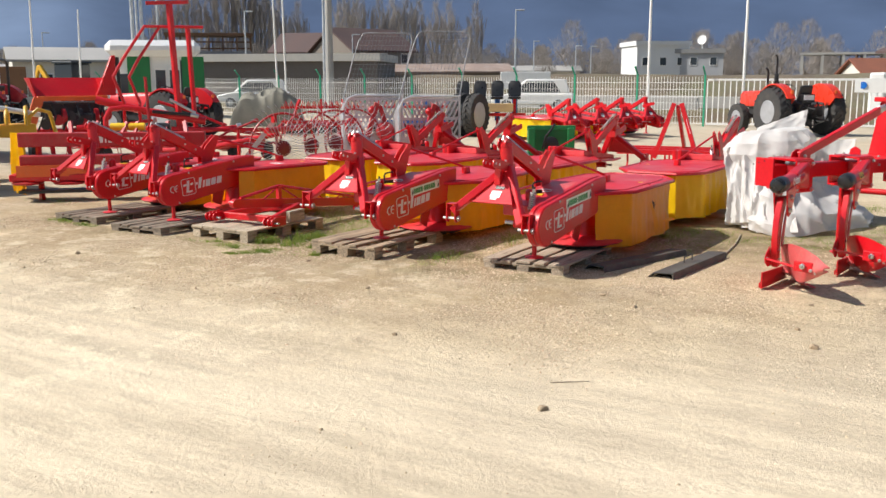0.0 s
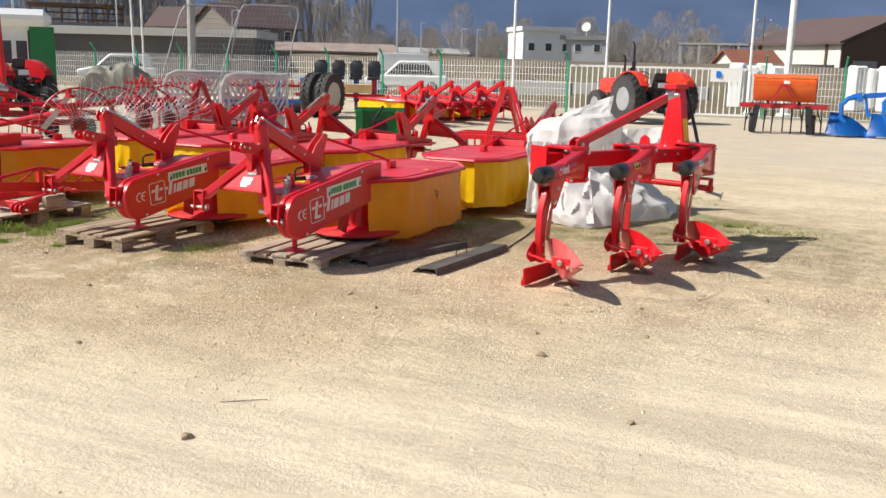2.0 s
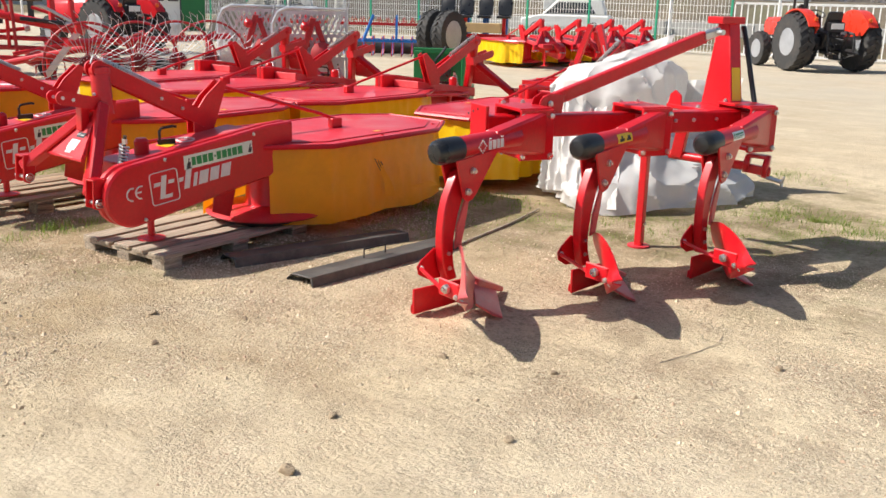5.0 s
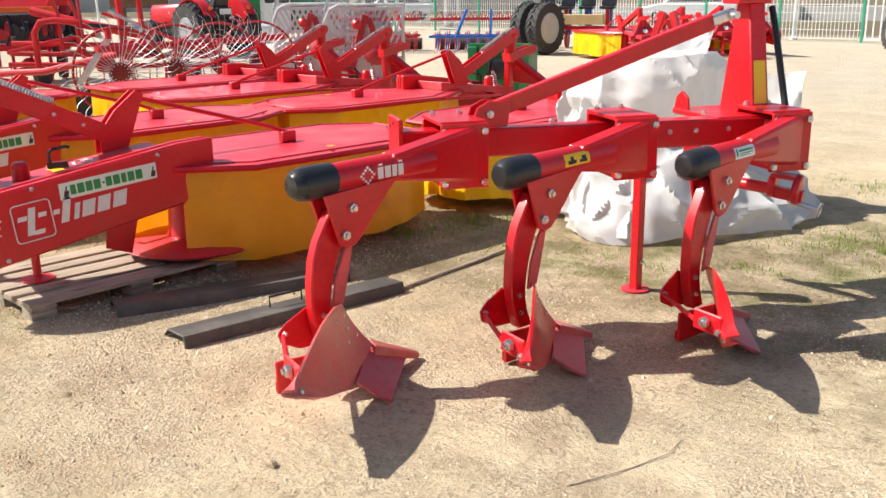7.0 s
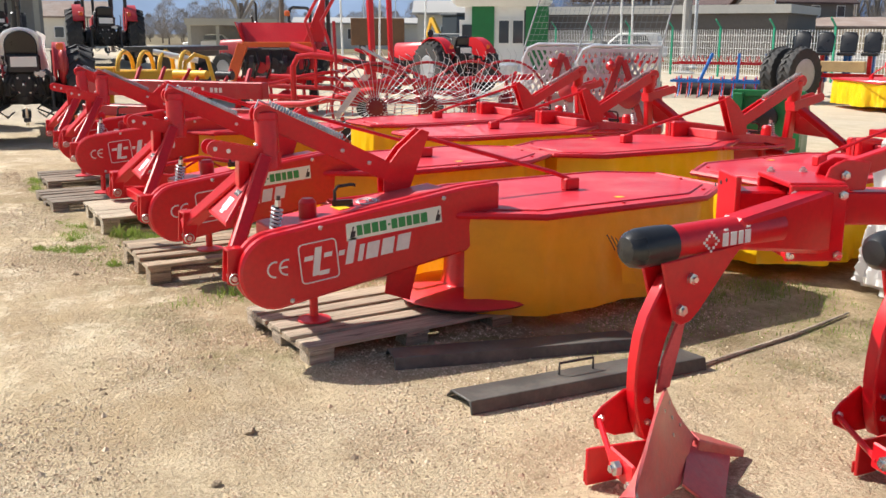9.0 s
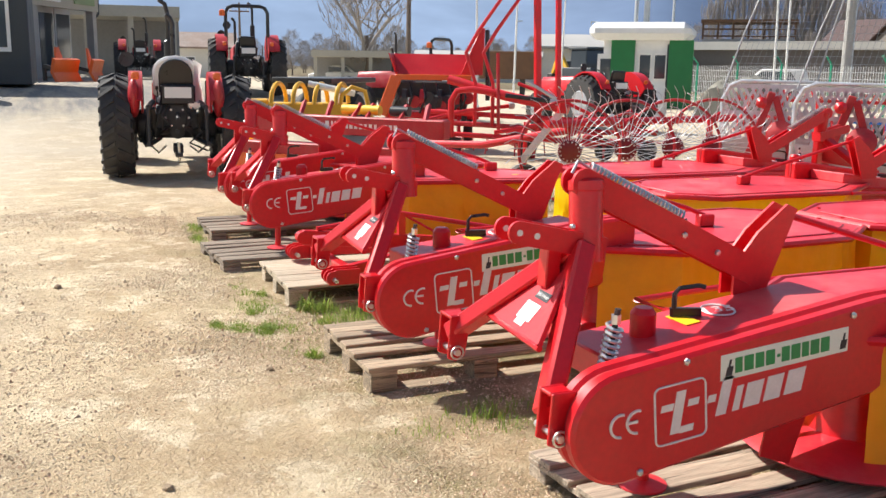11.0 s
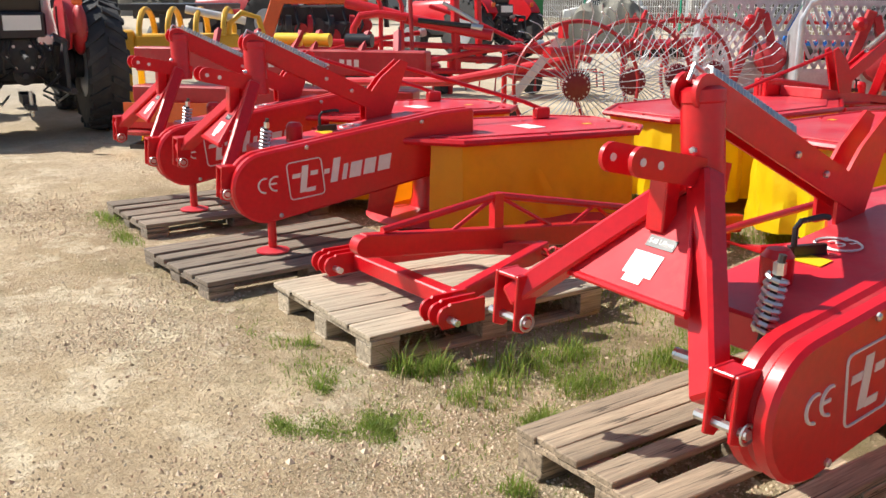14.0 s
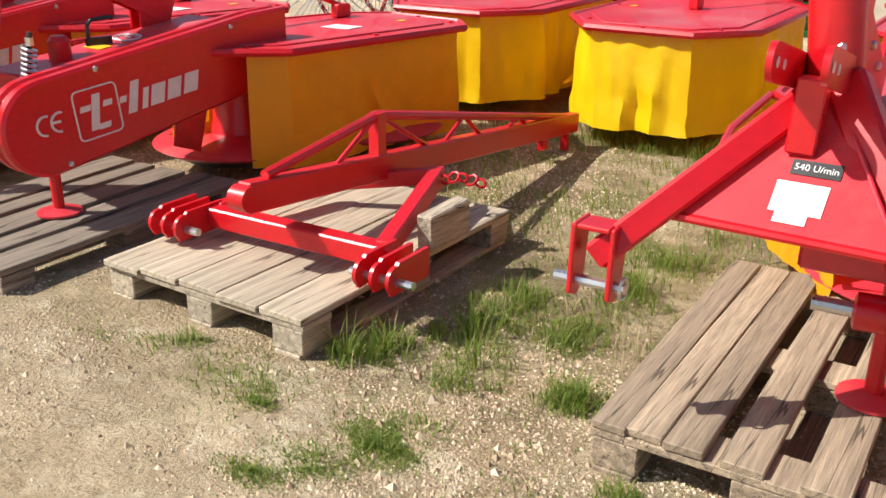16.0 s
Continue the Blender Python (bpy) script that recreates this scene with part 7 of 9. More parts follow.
# ---- blue plough by the fence ----
def blue_plough():
    t = thing("plough", "blue reversible plough with dark mouldboards", "plough")
    part("main_beam", beam(B(), (-1.45, 0, 1.02), (1.75, 0.3, 1.35), 0.12, 0.13), BLUE, t, "", 0.015)
    for i in range(3):
        x = -1.40 + 1.0 * i
        z = 1.02 + 0.10 * i
        part("shank", tube(B(), [(x + 0.16, 0, z), (x - 0.12, -0.05, z - 0.04), (x - 0.28, -0.1, z - 0.22), (x - 0.26, -0.12, z - 0.50), (x - 0.10, -0.15, 0.3)], [0.06, 0.065, 0.06, 0.055, 0.05], 8), BLUE, t)
        part("clamp", box(B(), (x + 0.16, 0.02, z), (0.14, 0.22, 0.22)), BLUE, t, "", 0.01)
        for k in (-1, 1):
            part("clamp_bolt", lathe(B(), [(0.02, 0), (0.02, 0.03)], (x + 0.16 + 0.05 * k, -0.10, z + 0.07 * k), (0, -1, 0), 6), STEEL, t)
        bm = B()
        grid = [[bm.verts.new((x - 0.62 + 0.95 * g + 0.10 * f, -0.30 + 0.28 * f - 0.22 * math.sin(3.1 * g) * (1 - f), 0.06 + 0.56 * f * (1 - 0.80 * g * g))) for g in np.linspace(0, 1, 11)] for f in np.linspace(0, 1, 8)]
        for r in range(7):
            for c in range(10):
                bm.faces.new((grid[r][c], grid[r][c + 1], grid[r + 1][c + 1], grid[r + 1][c]))
        bmesh.ops.solidify(bm, geom=bm.faces[:], thickness=0.014)
        part("mouldboard", bm, BLUE, t, "blue mouldboard")
        part("share", prism(B(), [(x + 0.18, -0.28, 0.03), (x + 0.62, -0.34, 0.0), (x + 0.58, -0.20, 0.06), (x + 0.16, -0.14, 0.20)], (0, 0, 0.02)), BLUE, t)
        part("landside", box(B(), (x + 0.0, -0.02, 0.12), (0.7, 0.03, 0.14)), BLUE, t)
        part("skimmer", prism(B(), [(x + 0.30, -0.1, z - 0.25), (x + 0.48, -0.12, z - 0.45), (x + 0.36, -0.16, z - 0.52)], (0, 0.02, 0)), BLUE, t)
        part("skimmer_leg", beam(B(), (x + 0.30, 0, z), (x + 0.36, -0.08, z - 0.42), 0.04, 0.06), BLUE, t)
    for i in range(4):
        part("headstock_plate", prism(B(), [(1.50 + 0.12 * i, 0.1 + 0.05 * i, 0.95), (1.66 + 0.12 * i, 0.1 + 0.05 * i, 0.90), (1.72 + 0.10 * i, 0.1 + 0.05 * i, 1.62 + 0.04 * i), (1.60 + 0.10 * i, 0.1 + 0.05 * i, 1.66)], (0, 0.03, 0)), BLUE, t, "", 0.006)
    part("turnover_cylinder", tube(B(), [(1.2, 0.05, 1.42), (1.75, 0.12, 1.62)], 0.045, 10), ENGINE, t)
    part("lower_hitch", beam(B(), (1.85, -0.25, 0.85), (1.85, 0.65, 0.85), 0.09, 0.09), BLUE, t, "", 0.01)
    part("prop", beam(B(), (1.75, 0.25, 0.0), (1.75, 0.25, 0.9), 0.07, 0.07, (0, 1, 0)), BLUE, t)
    return put(t, 0.55, 27.8, 8)


blue_plough()


# ---- loose covered machine and small wagons ----
def covered_machine():
    bm = B()
    nu, nv = 46, 30
    grid = []
    for j in range(nv + 1):
        row = []
        for i in range(nu + 1):
            x, y = -1.35 + 2.7 * i / nu, -0.8 + 1.6 * j / nv
            ex, ey = abs(x) / 1.35, abs(y) / 0.8
            z = 1.25 * (1 - max(ex ** 5, ey ** 5)) + (0.34 * noise.noise(Vector((x * 1.3, y * 1.6, 3))) + 0.16 * ridged(x * 2.6, y * 3.1, 1.7) - 0.10) * (1 - max(ex, ey) ** 4)
            row.append(bm.verts.new((x, y, max(0.01, z))))
        grid.append(row)
    for j in range(nv):
        for i in range(nu):
            bm.faces.new((grid[j][i], grid[j][i + 1], grid[j + 1][i + 1], grid[j + 1][i]))
    ob = single("covered_machine", bm, GREY_TARP, "machine hidden under an olive-grey tarpaulin", "covered machine")
    return put(ob, -24.4, 25.5, 40)


covered_machine()
single("round_drum", lathe(B(), [(0.35, 0), (0.42, 0.05), (0.42, 0.55), (0.30, 0.62)], (-25.5, 23.0, 0), (0, 0, 1), 20), GALV, "grey metal drum on the gravel", "drum")


# ---- fence and gate ----
def mesh_panel(w, h):
    """One welded mesh panel, upright wires and doubled rails."""
    bm = B()
    k = int(w / 0.11)
    for i in range(k + 1):
        x = w * i / k
        beam(bm, (x, 0, 0.08), (x, 0, h), 0.012, 0.012, (0, 1, 0))
    for z in np.arange(0.10, h, 0.24):
        beam(bm, (0, 0.01, z), (w, 0.01, z), 0.012, 0.014)
    return mesh_of(bm, "mesh_panel", WHITE)


PANEL = mesh_panel(2.5, 1.75)


def fence_run(name, p, q):
    p, q = Vector(p), Vector(q)
    t = thing(name, "white welded mesh fence on green posts", "fence", "yard fence")
    n = max(1, round((q - p).length / 2.5))
    d = (q - p) / n
    yaw = math.degrees(math.atan2(d.y, d.x))
    post = None
    for i in range(n + 1):
        c = p + d * i
        z = ground_height(c.x, c.y)
        if post is None:
            bm = beam(B(), (0, 0, 0), (0, 0, 1.85), 0.06, 0.06, (0, 1, 0))
            beam(bm, (0, 0, 1.83), (0, -0.28, 2.12), 0.05, 0.05, (1, 0, 0))
            post = mesh_of(bm, "post", FENCE_GREEN)
        piece("post", post, t, pose(c.x, c.y, z, 0, 0, yaw))
        if i < n:
            ob = piece("mesh_panel", PANEL, t, pose(c.x, c.y, z, 0, 0, yaw))
            ob.scale = (d.length / 2.5, 1, 1)
    return t


fence_run("mesh_fence", (-33.0, 32.6, 0), (-10.5, 33.0, 0))
fence_run("mesh_fence", (-4.0, 34.4, 0), (18.0, 38.0, 0))
fence_run("mesh_fence", (-44.0, 33.0, 0), (-33.0, 32.6, 0))


def bar_gate():
    t = thing("sliding_gate", "white painted steel bar gate", "gate")
    a, b = Vector((-10.4, 33.0, 0)), Vector((-4.1, 34.4, 0))
    d = (b - a).normalized()
    n = 33
    me = mesh_of(beam(B(), (0, 0, 0.10), (0, 0, 1.62), 0.032, 0.032, (0, 1, 0)), "bar", WHITE)
    for i in range(n + 1):
        c = a.lerp(b, i / n)
        piece("bar", me, t, Matrix.Translation(c))
    for z in (0.10, 1.64):
        part("rail", beam(B(), a + Vector((0, 0, z)), b + Vector((0, 0, z)), 0.05, 0.07), WHITE, t)
    part("notice_board", beam(B(), a.lerp(b, 0.74) + Vector((0, -0.06, 1.42)), a.lerp(b, 0.90) + Vector((0, -0.06, 1.42)), 0.02, 0.42), STICKER, t, "white notice board")
    part("notice_mark", lathe(B(), [(0.12, 0), (0.12, 0.01)], a.lerp(b, 0.78) + Vector((0, -0.075, 1.45)), (0, -1, 0), 18), BLUE, t)
    return t


bar_gate()


def wall_box(parent, name, mat, w, d, h, z0=0.0):
    return part(name, box(B(), (0, 0, z0 + h / 2), (w, d, h)), mat, parent, "", 0.0)


def window_on(parent, x, y, z, w, h, frame_mat=None, depth=0.06):
    wn_ = part("window", box(B(), (x, y, z), (w, depth, h)), frame_mat or WHITE, parent, "", 0.0)
    part("pane", box(B(), (x, y - depth * 0.5, z), (w * 0.84, 0.02, h * 0.84)), GLASS, wn_)
    return wn_


def gable_roof(w, d, z, rise, over=0.4):
    bm = B()
    prism(bm, [(-w / 2 - over, -d / 2 - over, z), (-w / 2 - over, 0, z + rise), (-w / 2 - over, d / 2 + over, z), (-w / 2 - over, d / 2 + over, z + 0.18), (-w / 2 - over, 0, z + rise + 0.2), (-w / 2 - over, -d / 2 - over, z + 0.18)], (w + 2 * over, 0, 0))
    return bm


def bearing(az, dist, cx=0.0, cy=0.0):
    """A place dist metres off in the direction az degrees left of y."""
    return cx - dist * math.sin(radians(az)), cy + dist * math.cos(radians(az))


def building(label, az, dist, w, d, h, wall, roof, rise, turn=None, windows=0, storeys=1, flat=False, category="building", centre=(0, 0)):
    x, y = bearing(az, dist, *centre)
    t = thing("house" if category == "house" else "building", label, category)
    wall_box(t, "wall", wall, w, d, h)
    if flat:
        part("roof", box(B(), (0, 0, h + 0.3), (w + 0.5, d + 0.5, 0.6)), roof, t)
    else:
        part("roof", gable_roof(w, d, h, rise), roof, t)
        for s in (-1, 1):
            part("gable", prism(B(), [(s * w / 2, -d / 2, h), (s * w / 2, d / 2, h), (s * w / 2, 0, h + rise)], (-s * 0.2, 0, 0)), wall, t)
    for st in range(storeys):
        for i in range(windows):
            window_on(t, -w / 2 + w * (i + 0.5) / windows, -d / 2 - 0.02, 1.6 + st * 2.7, 1.0, 1.2)
    return put(t, x, y, az if turn is None else turn)


# ---- gatehouse ----
def gatehouse():
    t = thing("gatehouse", "white and green gatehouse with rounded white canopy", "kiosk")
    part("wall", box(B(), (0.15, 0, 1.35), (3.0, 2.6, 2.7)), WALL_WHITE, t)
    for x in (-0.55, 1.75):
        part("green_pillar", box(B(), (x, -1.33, 1.35), (0.95, 0.14, 2.7)), GREEN, t, "green wall panel")
    part("canopy", box(B(), (0.1, -0.1, 3.05), (4.0, 3.6, 0.70)), WALL_WHITE, t, "thick white rounded canopy", 0.25)
    for x in (0.35, 0.95):
        window_on(t, x, -1.34, 1.65, 0.5, 1.1)
    dr = part("door", box(B(), (-1.2, -1.32, 1.1), (0.75, 0.08, 2.1)), WHITE, t, "white framed door")
    part("door_pane", box(B(), (-1.2, -1.37, 1.2), (0.5, 0.03, 1.5)), GLASS, dr)
    part("dark_reveal", box(B(), (1.35, -1.30, 1.3), (0.3, 0.06, 2.5)), ANTHRACITE, t)
    x, y = bearing(50.2, 45)
    return put(t, x, y, 48)


gatehouse()

# ---- buildings past the fence ----
building("long low warehouse with pale flat roof edge", 43.5, 82, 20, 10, 3.2, TAUPE, WALL_PALE, 0, 28, 0, 1, True)
building("pale shed with light sheet roof", 54.5, 80, 9, 7, 3.0, WALL_PALE, ROOF_GREY, 1.0, 60, 2)
building("brown house with steep dark roof", 38.0, 112, 9, 8, 5.0, TAUPE, ROOF_DARK, 2.6, 75, 3, 2, category="house")
building("dark-roofed house among bare trees", 40.4, 118, 10, 8, 5.0, TAUPE, ROOF_DARK, 2.4, 20, 3, 2, category="house")
building("low workshop with rusty sheet roof", 33.6, 108, 16, 9, 2.6, TAUPE, RUSTY_SHEET, 0.9, 36, 4)
building("white two-storey house with flat roof", 20.6, 140, 7.5, 8, 6.5, WALL_WHITE, WALL_WHITE, 0, 38, 3, 2, True, "house")
building("pale grey annexe beside the white house", 18.4, 141, 8.0, 8, 5.4, ANNEXE_GREY, WALL_GREY, 0, 20, 3, 2, True, "house")
building("small house with terracotta roof", 8.6, 104, 5, 5, 2.0, WALL_PALE, ROOF_TILE, 1.7, 40, 2, 1, category="house")
building("low shed with pale wall by the road", 28.5, 150, 18, 8, 3.0, WALL_PALE, ROOF_GREY, 0.8, 30, 3)
dish = thing("satellite_dish", "white round satellite dish on a roof mast", "satellite dish")
part("bowl", lathe(B(), [(0.04, 0.0), (0.38, 0.08), (0.64, 0.22), (0.66, 0.23), (0.38, 0.12), (0.04, 0.04)], (0, 0, 7.2), (-0.5, -1, 0.35), 24), WHITE, dish)
part("dish_mast", tube(B(), [(0, 0.3, 5.0), (0, 0.2, 7.2)], 0.06, 8), WHITE, dish)
put(dish, *bearing(17.9, 138), 20)


def ruin_frame():
    t = thing("building_shell", "unfinished concrete building shell, open storeys", "building")
    for z in (2.2, 4.8):
        part("slab", box(B(), (0, 0, z), (12, 8, 0.25)), CONCRETE, t)
    for i in range(6):
        for y in (-3.8, 3.8):
            part("column", box(B(), (-5.7 + 2.28 * i, y, 2.4), (0.3, 0.3, 4.8)), CONCRETE, t)
    part("back_wall", box(B(), (0, 3.9, 1.1), (11.5, 0.2, 2.2)), WALL_GREY, t)
    return put(t, *bearing(9.8, 125), 12)


ruin_frame()


def timber_rack():
    t = thing("timber_shelter", "dark timber lath shelter on a roof", "shelter")
    part("deck", box(B(), (0, 0, 6.05), (8.2, 4, 0.28)), BROWN_WOOD, t)
    for i in range(7):
        part("post", box(B(), (-3.9 + 1.3 * i, -1.8, 5.2), (0.16, 0.16, 1.5)), BROWN_WOOD, t)
    for z in (4.75, 5.35):
        part("rail", box(B(), (0, -1.8, z), (7.8, 0.10, 0.14)), BROWN_WOOD, t)
    part("base", box(B(), (0, 0, 2.25), (7.8, 3.8, 4.5)), WALL_GREY, t)
    return put(t, *bearing(47.0, 95), 47)


timber_rack()


def sign_hall():
    t = thing("sign_hall", "cream hall with brown gable and white sign", "hall")
    w, d, h = 14, 14, 4.6
    part("wall", box(B(), (0, 0, h / 2), (w, d, h)), WALL_PALE, t)
    bm = B()
    prism(bm, [(-w / 2 - 0.6, -d / 2 - 0.5, h), (0, -d / 2 - 0.5, h + 2.9), (w / 2 + 0.6, -d / 2 - 0.5, h), (w / 2 + 0.6, -d / 2 - 0.5, h + 0.25), (0, -d / 2 - 0.5, h + 3.2), (-w / 2 - 0.6, -d / 2 - 0.5, h + 0.25)], (0, d + 1, 0))
    part("roof", bm, ROOF_DARK, t)
    part("brown_gable", prism(B(), [(-w / 2, -d / 2 - 0.15, 1.2), (w / 2, -d / 2 - 0.15, 1.2), (w / 2, -d / 2 - 0.15, h), (0, -d / 2 - 0.15, h + 2.9), (-w / 2, -d / 2 - 0.15, h)], (0, 0.14, 0)), WALL_BROWN, t)
    for i in range(4):
        part("pilaster", box(B(), (-w / 2 - 0.05, -d / 2 + 5.5 * i + 2, h / 2), (0.2, 0.3, h)), WALL_BROWN, t)
    sg = part("sign_board", box(B(), (0.5, -d / 2 - 0.35, 5.2), (3.4, 0.12, 1.6)), STICKER, t, "white sign board with blue lettering shapes")
    bm = B()
    for i, (hh, ww) in enumerate(((0.9, 0.42), (0.55, 0.42), (0.9, 0.16), (0.85, 0.3), (0.55, 0.42))):
        box(bm, (-0.75 + 0.56 * i, -d / 2 - 0.43, 5.0 + (hh - 0.55) / 2), (ww, 0.03, hh))
    part("sign_shapes", bm, BLUE, sg)
    part("big_door", box(B(), (-4.0, -d / 2 - 0.2, 1.5), (3, 0.1, 3.0)), WALL_GREY, t)
    part("window_band", box(B(), (-w / 2 - 0.06, 0, 2.0), (0.1, d * 0.9, 1.1)), GLASS, t)
    x, y = bearing(3.4, 115)
    return put(t, x, y, 45)


sign_hall()


# ---- office building and cabin at the west side ----
def office():
    t = thing("office_building", "office with terracotta roof, glass front and cream fascia", "building")
    part("wall", box(B(), (0, 3.4, 1.5), (9.0, 5.0, 3.0)), DULL_CREAM, t)
    part("fascia", box(B(), (0, -0.2, 3.05), (9.6, 0.25, 0.75)), DULL_CREAM, t)
    part("soffit", box(B(), (0, 1.6, 3.0), (9.4, 3.4, 0.12)), DULL_CREAM, t)
    bm = prism(B(), [(-5.0, -0.6, 3.40), (5.0, -0.6, 3.40), (5.0, 3.2, 4.9), (-5.0, 3.2, 4.9)], (0, 0.05, 0.14))
    part("roof", bm, ROOF_TILE, t, "terracotta tile roof slope")
    for i in range(7):
        window_on(t, -3.9 + 1.3 * i, 0.86, 1.40, 1.24, 2.7, RIM_GREY)
    for x in (-4.5, 0, 4.5):
        part("column", box(B(), (x, -0.1, 1.4), (0.3, 0.3, 2.8)), CONCRETE, t)
    part("green_sign", box(B(), (3.5, -0.36, 3.1), (1.6, 0.06, 0.42)), FADED_GREEN, t, "green sign with pale shapes")
    part("white_sign", box(B(), (0.8, -0.36, 3.1), (1.6, 0.06, 0.45)), STICKER, t)
    part("drain_pipe", tube(B(), [(4.75, -0.3, 3.3), (4.75, -0.3, 2.6), (4.6, 0.0, 2.2), (4.6, 0.0, 0.0)], 0.05, 8), ANTHRACITE, t)
    return t


def place_west(ob, az, dist, turn, z=None):
    x, y = bearing(az, dist, -2.8, 5.36)
    ob.matrix_basis = pose(x, y, ground_height(x, y) if z is None else z, 0, 0, turn)
    return ob


place_west(office(), 89.9, 37, 150)


def cabin():
    t = thing("site_cabin", "anthracite site cabin with white window", "cabin")
    part("body", box(B(), (0, 0, 1.35), (6.0, 2.5, 2.6)), ANTHRACITE, t, "", 0.03)
    part("top_frame", box(B(), (0, 0, 2.68), (6.1, 2.6, 0.16)), ANTHRACITE, t)
    for x in (2.05, -0.2, -2.0):
        window_on(t, x, -1.27, 1.55, 1.05, 1.35)
    part("chimney", tube(B(), [(2.6, 0, 2.7), (2.6, 0, 3.5)], 0.05, 8), GALV, t)
    return t


place_west(cabin(), 96.2, 26.5, 87)


def sprayer():
    t = thing("field_sprayer", "yellow tank sprayer on a red frame", "sprayer")
    part("tank", lathe(B(), [(0.12, -0.62), (0.42, -0.55), (0.50, -0.2), (0.50, 0.2), (0.42, 0.55), (0.12, 0.62)], (0, 0, 0.95), (1, 0, 0), 20), STICKER_YELLOW, t, "yellow plastic tank")
    bm = B()
    for s in (-1, 1):
        beam(bm, (0.55 * s, -0.3, 0.0), (0.55 * s, -0.3, 0.9), 0.06, 0.06, (0, 1, 0))
        beam(bm, (0.55 * s, -0.4, 0.1), (0.55 * s, 0.4, 0.1), 0.06, 0.06)
    for z in (0.1, 0.5):
        beam(bm, (-0.6, -0.4, z), (0.6, -0.4, z), 0.06, 0.08)
    part("frame", bm, RED, t)
    part("lid", lathe(B(), [(0.18, 0), (0.18, 0.08), (0.1, 0.11)], (0, 0, 1.43), (0, 0, 1), 16), BLACK, t)
    return t


place_west(sprayer(), 94.6, 22.5, 80)


def small_loader(label):
    t = thing("snow_blade", label, "attachment", "attachments by the office")
    part("blade", prism(B(), [(-0.8, 0, 0), (-0.8, 0.15, 0.3), (-0.8, 0.05, 0.75), (-0.8, -0.05, 0.7), (-0.8, 0.05, 0.3), (-0.8, -0.1, 0)], (1.6, 0, 0)), ORANGE, t)
    part("hitch_frame", beam(B(), (0, 0.1, 0.3), (0.2, 0.9, 0.5), 0.12, 0.12), BLACK, t)
    part("prop", beam(B(), (0.2, 0.9, 0.0), (0.2, 0.9, 0.5), 0.1, 0.1, (0, 1, 0)), BLACK, t)
    part("headstock", prism(B(), [(-0.3, 0.2, 0.4), (0.3, 0.2, 0.4), (0.1, 0.3, 1.1), (-0.1, 0.3, 1.1)], (0, 0.06, 0)), ORANGE, t)
    return t


place_west(small_loader("orange snow blade attachment on the forecourt"), 88.0, 32, 150)
place_west(small_loader("orange blade with black hitch on the forecourt"), 86.3, 33, 165)


def carport(label, az, dist, w, h, turn):
    t = thing("carport", label, "carport", "open shelters")
    part("roof", box(B(), (0, 0, h), (w, 5, 0.5)), DULL_CREAM, t)
    for i in range(4):
        part("post", box(B(), (-w / 2 + 0.3 + (w - 0.6) * i / 3, -2.2, h / 2), (0.25, 0.25, h)), DULL_CREAM, t)
    part("back_wall", box(B(), (0, 2.4, h / 2), (w, 0.2, h)), WALL_GREY, t)
    return place_west(t, az, dist, turn)


carport("pale open carport with flat roof", 85.6, 48, 6.4, 3.0, 83)
carport("low pale shelter behind the tractors", 71.5, 75, 7, 2.4, 72)
building("low house with terracotta roof, far off", 80.6, 105, 6, 7, 3.0, WALL_PALE, RUSTY_SHEET, 1.6, 80, 2, 1, category="house", centre=(-2.8, 5.36))
building("pale flat hall behind the shelter", 63.5, 105, 16, 9, 2.6, WALL_PALE, ROOF_GREY, 0.6, 66, 4, 1, centre=(-2.8, 5.36))


# ---- vehicles ----
def car(label, paint, van=False):
    t = thing("van" if van else "car", label, "van" if van else "car", "parked vehicles")
    h = 1.0 if van else 0.72
    part("body", prism(B(), [(-0.85, -2.1, 0.35), (-0.85, 2.1, 0.35), (-0.85, 2.15, 0.75), (-0.85, 1.2, 0.95), (-0.85, -2.1, 0.95)], (1.7, 0, 0)), paint, t, "", 0.06)
    cab = part("cabin", prism(B(), [(-0.78, -1.9 if van else -1.7, 0.95), (-0.78, 1.15, 0.95), (-0.78, 0.35, 0.95 + h * 0.72), (-0.78, -1.7 if van else -1.1, 0.95 + h * 0.72)], (1.56, 0, 0)), paint, t, "", 0.06)
    for s in (-1, 1):
        part("side_window", prism(B(), [(s * 0.785, -1.45, 1.0), (s * 0.785, 0.95, 1.0), (s * 0.785, 0.32, 0.93 + h * 0.62), (s * 0.785, -1.1, 0.93 + h * 0.62)], (s * 0.01, 0, 0)), GLASS, cab)
        for y in (-1.35, 1.35):
            w = part("wheel", lathe(B(), [(0.18, -0.10), (0.30, -0.10), (0.32, 0), (0.30, 0.10), (0.18, 0.10)], (s * 0.78, y, 0.32), (1, 0, 0), 20), RUBBER, t)
            part("rim", lathe(B(), [(0.18, 0), (0.04, 0.02)], (s * 0.885, y, 0.32), (s, 0, 0), 14), RIM_GREY, w)
    return t


put(car("white van parked behind the mesh fence", WHITE, True), *bearing(27.7, 50), 115)
put(car("white flatbed van behind the fence", WHITE, True), *bearing(44.5, 58), 130)
place_west(car("dark saloon car parked far off", ANTHRACITE), 72.0, 92, 150)
place_west(car("white car parked far off", WHITE), 72.8, 78, 150)
put(car("silver car parked beyond the gate", GALV), *bearing(13.8, 75), 95)


